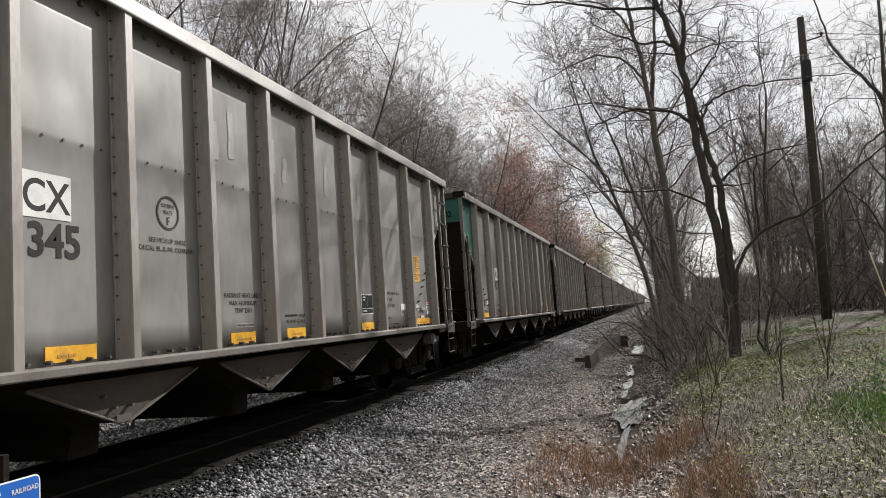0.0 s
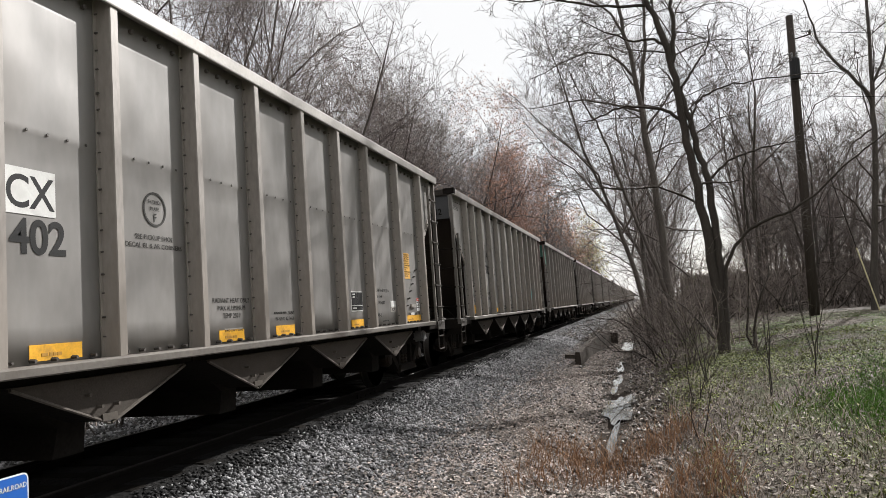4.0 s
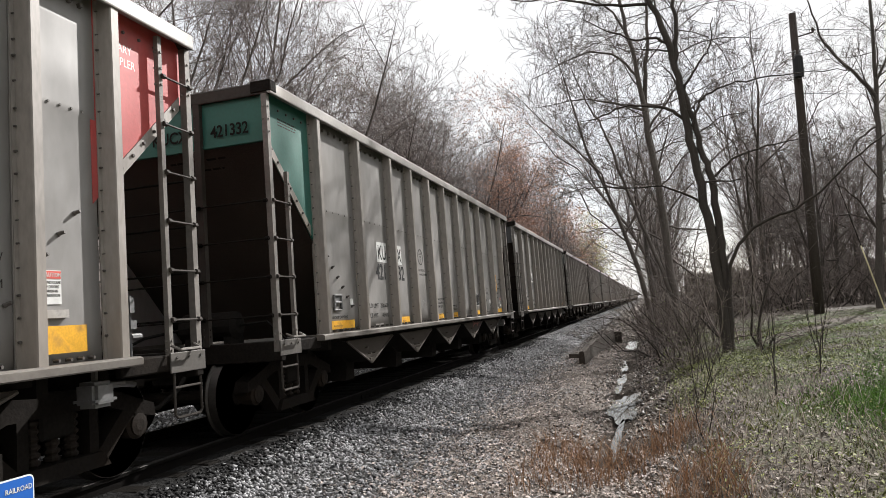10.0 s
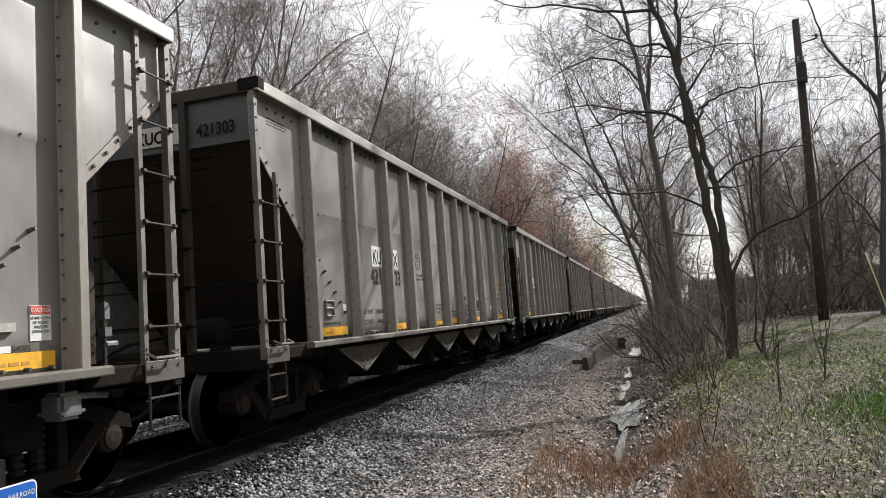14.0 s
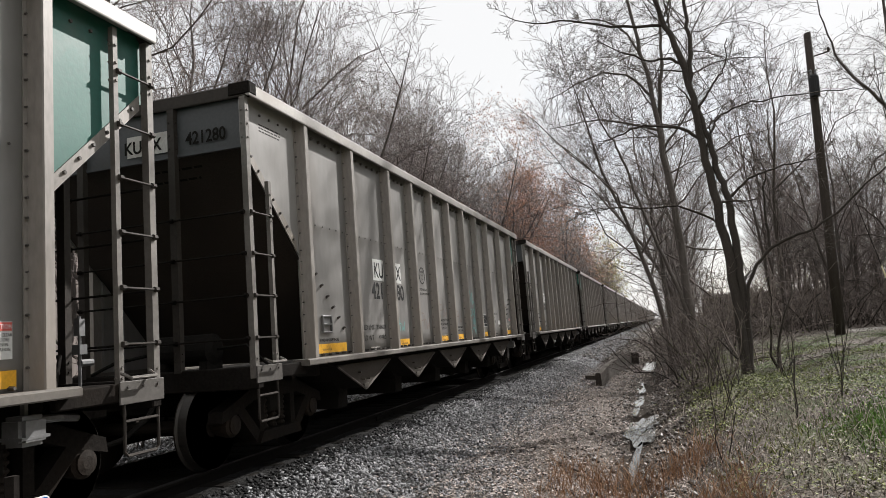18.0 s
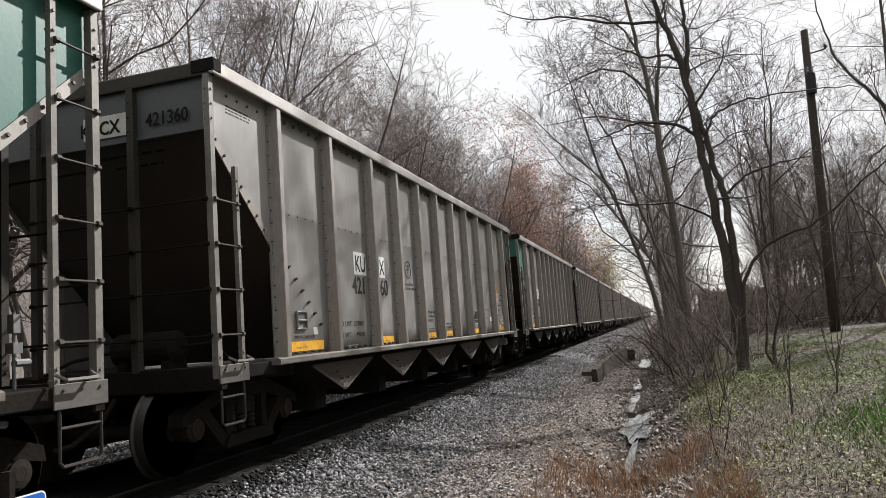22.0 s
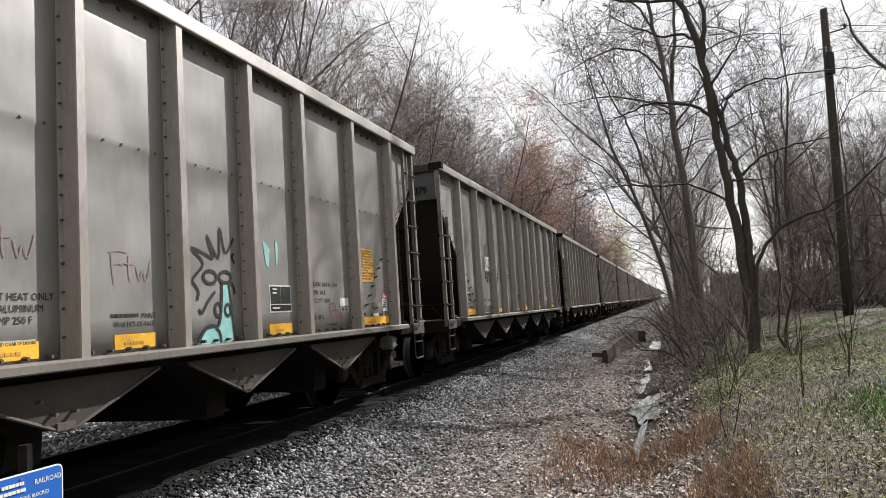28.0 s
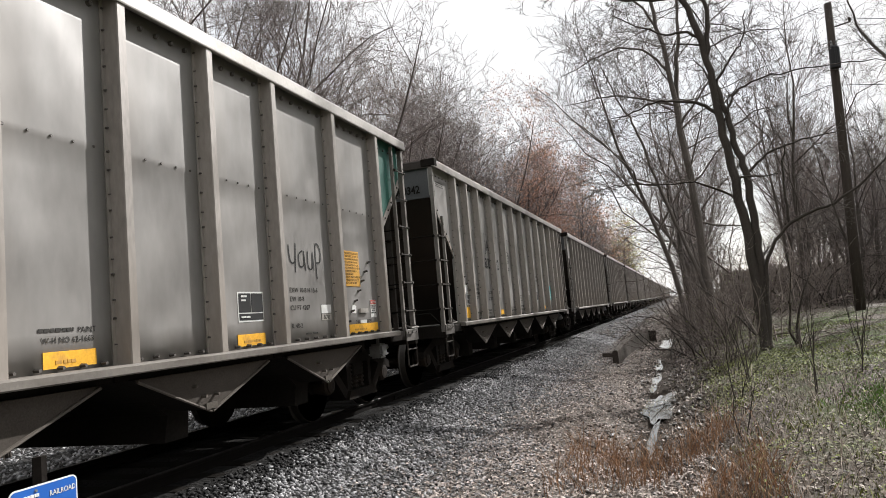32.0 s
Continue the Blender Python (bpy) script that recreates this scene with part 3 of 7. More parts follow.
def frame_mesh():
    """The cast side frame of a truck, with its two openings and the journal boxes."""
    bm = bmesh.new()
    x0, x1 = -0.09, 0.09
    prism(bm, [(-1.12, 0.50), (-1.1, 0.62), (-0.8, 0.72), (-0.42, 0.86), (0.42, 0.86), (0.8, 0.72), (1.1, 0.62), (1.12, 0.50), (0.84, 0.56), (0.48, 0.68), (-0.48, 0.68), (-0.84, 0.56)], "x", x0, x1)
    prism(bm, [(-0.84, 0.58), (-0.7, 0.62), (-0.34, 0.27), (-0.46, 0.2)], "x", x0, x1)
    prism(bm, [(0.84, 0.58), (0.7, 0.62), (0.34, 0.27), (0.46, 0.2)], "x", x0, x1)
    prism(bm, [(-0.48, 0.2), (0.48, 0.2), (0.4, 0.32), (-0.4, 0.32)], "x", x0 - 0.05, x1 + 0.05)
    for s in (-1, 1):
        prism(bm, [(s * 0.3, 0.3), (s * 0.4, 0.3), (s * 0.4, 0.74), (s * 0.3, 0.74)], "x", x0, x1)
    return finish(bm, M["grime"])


def journal_mesh():
    bm = bmesh.new()
    lathe(bm, [(-0.12, 0.11), (0.0, 0.13), (0.06, 0.13), (0.08, 0.1), (0.1, 0.1), (0.11, 0.05)], "x", 16)
    return finish(bm, M["wheel"])


def spring_mesh():
    bm = bmesh.new()
    prof = []
    for k in range(6):
        z = 0.32 + 0.06 * k
        prof += [(z, 0.045), (z + 0.016, 0.062), (z + 0.034, 0.062), (z + 0.05, 0.045)]
    lathe(bm, prof, "z", 8)
    return finish(bm, M["wheel"])


def wheelset_mesh(sides):
    bm = bmesh.new()
    rod(bm, [(-0.98, 0, 0), (0.98, 0, 0)], 0.075, 12)
    for s in (-1, 1):
        x = s * 0.745
        lathe(bm, [(x - s * 0.07, 0.15), (x - s * 0.07, 0.40), (x - s * 0.07, WHEEL_R + 0.02), (x - s * 0.05, WHEEL_R + 0.026)], "x", sides)
        lathe(bm, [(x - s * 0.05, WHEEL_R + 0.026), (x - s * 0.032, WHEEL_R + 0.003), (x + s * 0.066, WHEEL_R - 0.002)], "x", sides, 1)
        lathe(bm, [(x + s * 0.066, WHEEL_R - 0.004), (x + s * 0.066, 0.395), (x + s * 0.03, 0.36), (x - s * 0.01, 0.2), (x + s * 0.06, 0.13), (x + s * 0.08, 0.08)], "x", sides)
    return finish(bm, [M["wheel"], M["tread"]])


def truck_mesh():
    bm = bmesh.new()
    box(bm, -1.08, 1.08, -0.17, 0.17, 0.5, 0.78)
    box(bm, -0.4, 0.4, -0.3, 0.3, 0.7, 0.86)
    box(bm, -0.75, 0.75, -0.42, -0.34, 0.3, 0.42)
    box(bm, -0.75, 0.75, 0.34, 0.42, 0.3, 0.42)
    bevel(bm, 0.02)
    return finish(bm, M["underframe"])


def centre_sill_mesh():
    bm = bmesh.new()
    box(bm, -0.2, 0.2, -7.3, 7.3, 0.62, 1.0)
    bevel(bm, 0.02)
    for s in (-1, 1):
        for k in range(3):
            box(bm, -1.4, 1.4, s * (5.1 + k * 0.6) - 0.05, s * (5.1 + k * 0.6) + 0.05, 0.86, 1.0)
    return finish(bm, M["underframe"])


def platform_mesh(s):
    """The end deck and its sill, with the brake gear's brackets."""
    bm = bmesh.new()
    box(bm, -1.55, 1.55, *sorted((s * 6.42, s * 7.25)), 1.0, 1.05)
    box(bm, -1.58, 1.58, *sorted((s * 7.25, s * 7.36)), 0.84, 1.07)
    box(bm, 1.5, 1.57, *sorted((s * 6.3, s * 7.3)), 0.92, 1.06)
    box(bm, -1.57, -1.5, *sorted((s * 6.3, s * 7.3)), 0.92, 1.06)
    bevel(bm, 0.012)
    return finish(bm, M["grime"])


def corner_plate_mesh(s):
    """The bright plate at the foot of the corner post and ladder."""
    bm = bmesh.new()
    box(bm, 1.572, 1.588, *sorted((s * 6.88, s * 7.38)), 0.9, 1.075)
    bevel(bm, 0.004)
    for k in range(3):
        bolt(bm, (1.588, s * (7.3 - 0.17 * k), 1.03), "x", 0.014, 0.012)
    return finish(bm, M["plate_metal"])


def tank_mesh(s):
    bm = bmesh.new()
    lathe(bm, [(-0.45, 0.1), (-0.42, 0.18), (0.3, 0.18), (0.34, 0.1)], "x", 16, 0, (0.35, s * 6.75, 1.28))
    box(bm, 0.0, 0.1, s * 6.75 - 0.15, s * 6.75 + 0.15, 1.03, 1.15)
    box(bm, 0.55, 0.65, s * 6.75 - 0.15, s * 6.75 + 0.15, 1.03, 1.15)
    rod(bm, [(-0.1, s * 6.75, 1.28), (-0.6, s * 6.9, 1.2), (-0.9, s * 7.0, 1.06)], 0.02, 6)
    rod(bm, [(0.7, s * 6.75, 1.28), (1.1, s * 6.8, 1.3), (1.25, s * 6.6, 1.06)], 0.018, 6)
    return finish(bm, M["underframe"])


def coupler_mesh(s):
    bm = bmesh.new()
    box(bm, -0.1, 0.1, *sorted((s * 7.3, s * 7.95)), 0.72, 0.92)
    box(bm, -0.2, 0.12, *sorted((s * 7.92, s * 8.08)), 0.68, 0.98)
    box(bm, 0.1, 0.2, *sorted((s * 7.9, s * 8.12)), 0.68, 0.98)
    bevel(bm, 0.02)
    return finish(bm, M["grime"])


def hose_mesh(s):
    bm = bmesh.new()
    rod(bm, [(0.35, s * 7.34, 0.8), (0.36, s * 7.55, 0.6), (0.33, s * 7.86, 0.45), (0.28, s * 8.03, 0.42)], 0.028, 7)
    return finish(bm, M["underframe"])


def release_box_mesh():
    """A small grey tank that hangs from the sill by a strap."""
    bm = bmesh.new()
    box(bm, -0.1, 0.1, -0.11, 0.11, 0.72, 0.92)
    bevel(bm, 0.03, 2)
    box(bm, -0.104, 0.104, -0.114, 0.114, 0.765, 0.785)
    box(bm, -0.02, 0.02, -0.015, 0.015, 0.91, 1.02)
    rod(bm, [(0.0, 0.08, 0.88), (0.0, 0.3, 0.87), (-0.1, 0.55, 0.84)], 0.03, 7)
    return finish(bm, M["galv"])


def retainer_valve_mesh():
    """The pale brake valve on its pipe at the trailing end."""
    bm = bmesh.new()
    rod(bm, [(0, 0, 1.05), (0, 0, 1.62)], 0.014, 6)
    box(bm, -0.03, 0.03, -0.03, 0.03, 1.46, 1.6)
    box(bm, -0.04, 0.04, -0.04, 0.04, 1.31, 1.39)
    rod(bm, [(0, 0, 1.24), (0, 0.13, 1.24)], 0.03, 8)
    return finish(bm, M["galv"])


def gap_screen_mesh():
    """Added black sheet under the trailing slope, far side; screens the bright gap behind."""
    bm = bmesh.new()
    prism(bm, [(5.15, 1.06), (7.2, 1.06), (7.2, 3.32)], "x", -1.3, -1.27)
    return finish(bm, M["underframe"])


def handhold_mesh(s):
    """A bent grab handle on the deck's edge."""
    bm = bmesh.new()
    rod(bm, [(1.58, s * 7.22, 1.14), (1.66, s * 7.2, 1.1), (1.66, s * 6.92, 1.1), (1.58, s * 6.9, 1.14)], 0.014, 6)
    return finish(bm, M["post_metal"])


def cleat_mesh(s):
    """One bent cleat of the slanted row that holds the inner slope."""
    bm = bmesh.new()
    rod(bm, [(0.0, -s * 0.012, -0.012), (0.02, 0, 0), (0.05, s * 0.006, 0.006)], [0.02, 0.015, 0.013], 6)
    return finish(bm, M["bolt"])


def bracket_mesh():
    """A card holder: a shallow steel frame."""
    bm = bmesh.new()
    box(bm, 0.0, 0.01, -0.112, 0.112, 0.0, 0.095)
    bevel(bm, 0.003)
    return finish(bm, M["galv"])


def holder_bar_mesh(w, h):
    bm = bmesh.new()
    box(bm, 0.0, 0.03, -w / 2, w / 2, -h / 2, h / 2)
    bevel(bm, 0.004)
    return finish(bm, M["galv"])


def card_holder(car, y, z):
    """A shallow steel frame that holds a card."""
    top = part("card_holder", shared("bracket", bracket_mesh), car, "galvanised card holder", pose(PANEL_X, y, z))
    for w, h, dy, dz in ((0.26, 0.02, 0, 0.1), (0.26, 0.02, 0, -0.1), (0.02, 0.18, -0.12, 0), (0.02, 0.18, 0.12, 0), (0.22, 0.025, 0, 0.0)):
        part("holder_bar", shared(("hbar", w, h), lambda: holder_bar_mesh(w, h)), top, "", pose(0.001, dy, dz))


def plate_mesh(w, h, mat_, d=0.004):
    bm = bmesh.new()
    box(bm, 0.0, d, -w / 2, w / 2, -h / 2, h / 2)
    return finish(bm, mat_)


def bars_mesh(w, h, n_, mat_, seed=1, ragged=0.25):
    """Lines of small print that cannot be read, as plain bars."""
    bm = bmesh.new()
    rng = random.Random(seed)
    for k in range(n_):
        z = h / 2 - h * (k + 0.5) / n_
        y = -w / 2
        end = w / 2 - w * ragged * rng.random()
        while y < end - 0.01:
            step = min(rng.uniform(0.1, 0.22) * w, end - y)
            box(bm, 0.0, 0.003, y, y + step * 0.8, z - h / n_ * 0.23, z + h / n_ * 0.23)
            y += step
    return finish(bm, mat_)


def ring_mesh(r, mat_):
    bm = bmesh.new()
    pts = 32
    a = [bm.verts.new((0.003, r * math.cos(k * 2 * math.pi / pts), r * math.sin(k * 2 * math.pi / pts))) for k in range(pts)]
    b = [bm.verts.new((0.003, 0.87 * r * math.cos(k * 2 * math.pi / pts), 0.87 * r * math.sin(k * 2 * math.pi / pts))) for k in range(pts)]
    for k in range(pts):
        bm.faces.new((a[k], a[(k + 1) % pts], b[(k + 1) % pts], b[k]))
    ret = bmesh.ops.extrude_face_region(bm, geom=list(bm.faces))
    bmesh.ops.translate(bm, vec=(-0.003, 0, 0), verts=[v for v in ret["geom"] if isinstance(v, bmesh.types.BMVert)])
    bmesh.ops.recalc_face_normals(bm, faces=list(bm.faces))
    return finish(bm, mat_)


def stroke_mesh(lines, w, mat_):
    """Sprayed strokes: flat bands along points (y, z)."""
    bm = bmesh.new()
    for n_, line in enumerate(lines):
        pts = [Vector(p) for p in line]
        smooth = []
        for i in range(len(pts) - 1):
            p0, p1, p2, p3 = pts[max(i - 1, 0)], pts[i], pts[i + 1], pts[min(i + 2, len(pts) - 1)]
            for k in range(4):
                t = k / 4
                smooth.append(0.5 * (2 * p1 + (p2 - p0) * t + (2 * p0 - 5 * p1 + 4 * p2 - p3) * t * t + (3 * p1 - p0 - 3 * p2 + p3) * t ** 3))
        smooth.append(pts[-1])
        prev = None
        for i, p in enumerate(smooth):
            d = smooth[min(i + 1, len(smooth) - 1)] - smooth[max(i - 1, 0)]
            if d.length < 1e-6:
                continue
            nrm = Vector((-d.y, d.x)).normalized() * w / 2
            q = [bm.verts.new((0.0025 + 0.0003 * n_ + 0.00003 * i, *(p + nrm))), bm.verts.new((0.0025 + 0.0003 * n_ + 0.00003 * i, *(p - nrm)))]
            if prev:
                bm.faces.new((prev[0], prev[1], q[1], q[0]))
            prev = q
    return finish(bm, mat_)


def fill_mesh(outline, mat_):
    bm = bmesh.new()
    prism(bm, outline, "x", 0.0, 0.002)
    return finish(bm, mat_)


SURF = PANEL_X + 0.001


def decal(name, car, me, y, z, label=""):
    return part(name, me, car, label, pose(SURF, y, z))


def letters(car, s, y, z, h, mat_=None, squeeze=0.85, align="LEFT", bold=0.0):
    return part("lettering", text_mesh(s, h, mat_ or M["stencil"], squeeze, align, bold), car, "", pose(SURF + 0.0016, y, z))


def make_car(c, style, front, rear, marks, numbers, marked=True, tint="silver-grey"):
    """One hopper car. front and rear: the paint of its ends; marks, numbers: two halves each, stencilled on either side of a rib."""
    ribs = RIBS_A if style == "A" else RIBS_B
    car = new("hopper_car")
    tagged(car, f"weathered {tint} aluminium coal hopper car with ribbed sides", "railcar", "cars of the coal train")
    sides = (1, -1)
    near = c < 11
    turn = {1: Matrix.Identity(4), -1: pose(0, 0, 0, 0, 0, 180)}
    for s in sides:
        for a, b in zip(ribs, ribs[1:]):
            w = b - a
            v = int(abs(a * 10 + c * 3)) % 3
            me = shared(("panel", round(w, 3), v, style), lambda: panel_mesh(w - 0.012, M["aluminium" if style == "A" else "aluminium_new"], v + w, 2.725 if style == "A" else 2.99))
            part("side_panel", me, car, "", turn[s] @ pose(0, (a + b) / 2, 0))
        for y in ribs:
            part("rib", shared("rib", rib_mesh), car, "", turn[s] @ pose(0, y + (0.0 if style == "A" else 0.04 * s), 0))
        if near and s > 0:
            tagged(part("bolting", shared(("bolts", style), lambda: bolts_mesh(ribs)), car, "", turn[s]), kind="stuff")
        part("top_chord", shared("chord", lambda: chord_mesh(2 * HALF)), car, "", turn[s])
        part("side_sill", shared("sill", sill_mesh), car, "", turn[s])
    for s, paint in ((-1, front), (1, rear)):
        for q in sides:
            sheet = "aluminium" if paint == "grey_end" else paint
            part("end_sheet", shared(("endside", sheet, s * q), lambda: end_side_mesh(M[sheet], s * q)), car, "", turn[q])
            part("edge_strip", shared(("edgestrip", s * q), lambda: edge_strip_mesh(s * q)), car, "", turn[q])
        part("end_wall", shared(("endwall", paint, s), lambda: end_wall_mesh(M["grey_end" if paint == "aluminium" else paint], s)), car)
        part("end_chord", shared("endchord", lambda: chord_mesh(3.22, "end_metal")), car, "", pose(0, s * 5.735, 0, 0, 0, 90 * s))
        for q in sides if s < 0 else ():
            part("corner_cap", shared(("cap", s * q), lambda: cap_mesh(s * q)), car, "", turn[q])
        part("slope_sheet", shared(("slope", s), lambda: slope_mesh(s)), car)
        part("end_deck", shared(("deck", s), lambda: platform_mesh(s)), car)
        part("coupler", shared(("coupler", s), lambda: coupler_mesh(s)), car)
        if near:
            part("air_reservoir", shared(("tank", s), lambda: tank_mesh(s)), car)
            part("air_hose", shared(("hose", s), lambda: hose_mesh(s)), car)
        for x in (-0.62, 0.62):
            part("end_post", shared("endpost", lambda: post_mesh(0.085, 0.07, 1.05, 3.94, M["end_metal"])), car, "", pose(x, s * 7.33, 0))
        for q in sides:
            part("corner_post", shared("cpost", lambda: post_mesh(0.068, 0.07, 0.95, 3.94, M["post_metal"])), car, "", turn[q] @ pose(1.53, s * q * 7.33, 0))
            lad = part("ladder_rail", shared(("lrail", s), lambda: post_mesh(0.047, 0.05, 0.98, 3.08 if s < 0 else 3.93, M["post_metal"])), car, "", turn[q] @ pose(1.54, s * q * 6.93, 0))
            for k in range(4 if s < 0 else 6):
                part("rung", shared("rung", lambda: rung_mesh((0.035, 0.02, 0), (0.035, 0.4, 0), "end_metal")), lad, "", pose(0, 0 if s * q > 0 else -0.42, 1.36 + 0.44 * k))
            part("corner_plate", shared(("cornerplate", s * q), lambda: corner_plate_mesh(s * q)), car, "", turn[q])
            if not near:
                continue
            part("stirrup_step", shared(("stirrup", s * q), lambda: stirrup_mesh(s * q)), car, "", turn[q])
            part("handhold", shared(("handhold", s * q), lambda: handhold_mesh(s * q)), car, "", turn[q])
            for k in range(7 if q > 0 else 0):
                part("cleat", shared(("cleat", s), lambda: cleat_mesh(s)), car, "", pose(PANEL_X, (5.87 - 0.125 * k if style == "A" else 5.96 - 0.155 * k) if s > 0 else -5.97 + 0.15 * k,
                                                                                     (2.075 - 0.134 * k if style == "A" else 2.21 - 0.172 * k) if s > 0 else 2.25 - 0.135 * k))
        for k in range(4 if near else 0):
            part("end_rung", shared("erung", lambda: rung_mesh((0.62, 0, 0), (1.5, 0, 0), "grime")), car, "", pose(0, s * 7.39, 1.36 + 0.44 * k))
            part("end_rung", shared("erung2", lambda: rung_mesh((-0.62, 0, 0), (0.62, 0, 0), "grime")), car, "", pose(0, s * 7.39, 1.36 + 0.44 * k))
    for k in range(5):
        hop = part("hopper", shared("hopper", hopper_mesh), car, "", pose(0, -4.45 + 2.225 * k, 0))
        if near:
            part("hopper_rim", shared("rim", hopper_rim_mesh), hop)
            part("hopper_rim", shared("rim", hopper_rim_mesh), hop, "", pose(0, 0, 0, 0, 0, 180))
            part("hopper_door", shared("door", door_mesh), hop)
    if near:
        part("release_tank", shared("relbox", release_box_mesh), car, "dull grey tank", pose(1.4, 6.2, 0))
        part("brake_valve", shared("retainer", retainer_valve_mesh), car, "pale metal valve", pose(1.0, 7.1, 0))
        # added sheet that keeps the gap under the trailing slope dark
        part("slope_brace", shared("gapscreen", gap_screen_mesh), car)
    part("centre_sill", shared("csill", centre_sill_mesh), car)
    wheelsets = []
    for s in (-1, 1):
        tr_ = part("truck", shared("truck", truck_mesh), car, "rusty black cast-steel wheel truck", pose(0, s * 6.17, 0))
        for q in sides:
            part("side_frame", shared("frame", frame_mesh), tr_, "", pose(q * 1.0, 0, 0))
            if near:
                for dy in (-0.19, 0.0, 0.19):
                    part("coil_spring", shared("spring", spring_mesh), tr_, "", pose(q * 1.0, dy, 0))
            for a in (-0.89, 0.89):
                near and part("bearing_cap", shared("journal", journal_mesh), tr_, "", pose(q * 1.0, a, WHEEL_R, 0, 0, 0 if q > 0 else 180))
        for a in (-0.89, 0.89):
            wheelsets.append(part("wheelset", shared(("wheelset", near), lambda: wheelset_mesh(64 if near else 18)), tr_, "", pose(0, a, WHEEL_R)))
    if marked:
        mark_car(car, c, style, ribs, front, marks, numbers)
    return car, wheelsets


def mark_car(car, c, style, ribs, front, marks, numbers):
    """The stencils, stripes and placards of the near side."""
    mid = [(a + b) / 2 for a, b in zip(ribs, ribs[1:])]
    dark = M["stencil"]
    if style == "A":
        near_end = -0.12 if c == 4 else 0.0
        for y, w, z in ((-5.42, 0.87, 1.185), (-2.72, 0.48, 1.165), (-0.44, 0.46, 1.165), (0.71, 0.46, 1.17), (2.94, 0.48, 1.17), (5.61 + near_end, 0.91, 1.172)):
            decal("reflector_stripe", car, shared(("stripe", w), lambda: plate_mesh(w, 0.115, M["yellow"])), y, z, "yellow reflective stripe")
            part("stripe_scuff", shared(("scuff", w, c % 3), lambda: bars_mesh(w * 0.7, 0.05, 1, M["stripe_wear"], 60 + c % 3 + int(w * 50), 0.6)), car, "", pose(SURF + 0.0035, y + 0.03, z - 0.015))
        decal("mark_panel", car, shared("ku", lambda: plate_mesh(0.44, 0.33, M["white"], 0.002)), -3.68, 2.3)
        decal("mark_panel", car, shared("cx", lambda: plate_mesh(0.46, 0.33, M["white"], 0.002)), -2.93, 2.3)
        letters(car, marks[0], -3.86, 2.185, 0.23, M["black"], 0.86, "LEFT", 0.005)
        letters(car, marks[1], -3.135, 2.185, 0.23, M["black"], 0.9, "LEFT", 0.005)
        letters(car, numbers[0], -3.505, 1.865, 0.24, M["black"], 0.92, "RIGHT", 0.008)
        letters(car, numbers[1], -3.1, 1.865, 0.24, M["black"], 0.96, "LEFT", 0.008)
        load = {3: ("236600", "49400"), 4: ("236600", "49400"), 5: ("237000", "49000"), 7: ("236600", "49400"), 6: ("236600", "49400")}.get(c, ("236600", "49400"))
        shift = 0.0 if c == 5 else 0.12
        for k, (word, value) in enumerate((("LD LMT", load[0]), ("LT WT", load[1]))):
            letters(car, word, -4.48 + shift, 1.4 - 0.155 * k, 0.07, None, 1.17)
            letters(car, value, -3.645 + shift, 1.4 - 0.155 * k, 0.07, None, 1.22, "RIGHT")
        decal("label_strip", car, shared("strip", lambda: plate_mesh(0.34, 0.045, M["worn_bright"], 0.002)), -4.09 + shift, 1.122)
        letters(car, "STAND CLEAR OF DOORS", -4.09 + shift, 1.112, 0.022, None, 0.9, "CENTER").location.x += 0.003
        letters(car, "NO", -4.66, 1.185, 0.03, None, 1.0, "CENTER")
        letters(car, "HOOK", -4.66, 1.145, 0.03, None, 1.0, "CENTER")
        decal("plate_ring", car, shared("ring", lambda: ring_mesh(0.155, dark)), -1.585, 2.335)
        letters(car, "EXCEEDS", -1.585, 2.385, 0.032, None, 0.95, "CENTER")
        letters(car, "PLATE", -1.585, 2.325, 0.032, None, 0.95, "CENTER")
        letters(car, "F", -1.585, 2.225, 0.075, None, 0.95, "CENTER")
        letters(car, "SEE PICKUP SHOE", -1.6, 2.06, 0.042, None, 1.08, "CENTER")
        letters(car, "DECAL BL & AR CORNERS", -1.6, 1.985, 0.042, None, 1.08, "CENTER")
        heat_z = 1.58 if c in (-1, 5) else 1.5
        heat_y = -0.48 if c == 5 else -0.42
        for k, s in enumerate(("RADIANT HEAT ONLY", "MAX ALUMINUM", "TEMP 250 F")):
            letters(car, s, heat_y, heat_z - 0.078 * k, 0.05, None, 0.95, "CENTER")
        decal("label_strip", car, shared("strip", lambda: plate_mesh(0.34, 0.045, M["worn_bright"], 0.002)), -0.4, heat_z - 0.285)
        letters(car, "STAND CLEAR OF DOORS", -0.4, heat_z - 0.295, 0.022, None, 0.9, "CENTER").location.x += 0.003
        decal("small_print", car, shared("brandbar", lambda: bars_mesh(0.3, 0.055, 1, dark, 81, 0.02)), 0.6, 1.375)
        letters(car, "PAINT", 0.78, 1.35, 0.042, None, 1.0)
        letters(car, "W-H NO 62-1663", 0.7, 1.285, 0.042, None, 1.0, "CENTER")
        data_box(car, 2.955, 1.497)
        for k, s in enumerate(("EXW 10-8 H 13-6", "EW 10-8", "CU FT 4207", "", "IL 48-2")):
            if s:
                letters(car, s, 3.72, 1.645 - 0.1 * k, 0.055, None, 1.1)
        decal("small_print", car, shared("clear3", lambda: bars_mesh(0.32, 0.035, 1, dark, 9)), mid[8] + 0.12, 1.17)
        decal("notice_sticker", car, shared("st1", lambda: plate_mesh(0.25, 0.1, M["white"])), 4.55, 1.447)
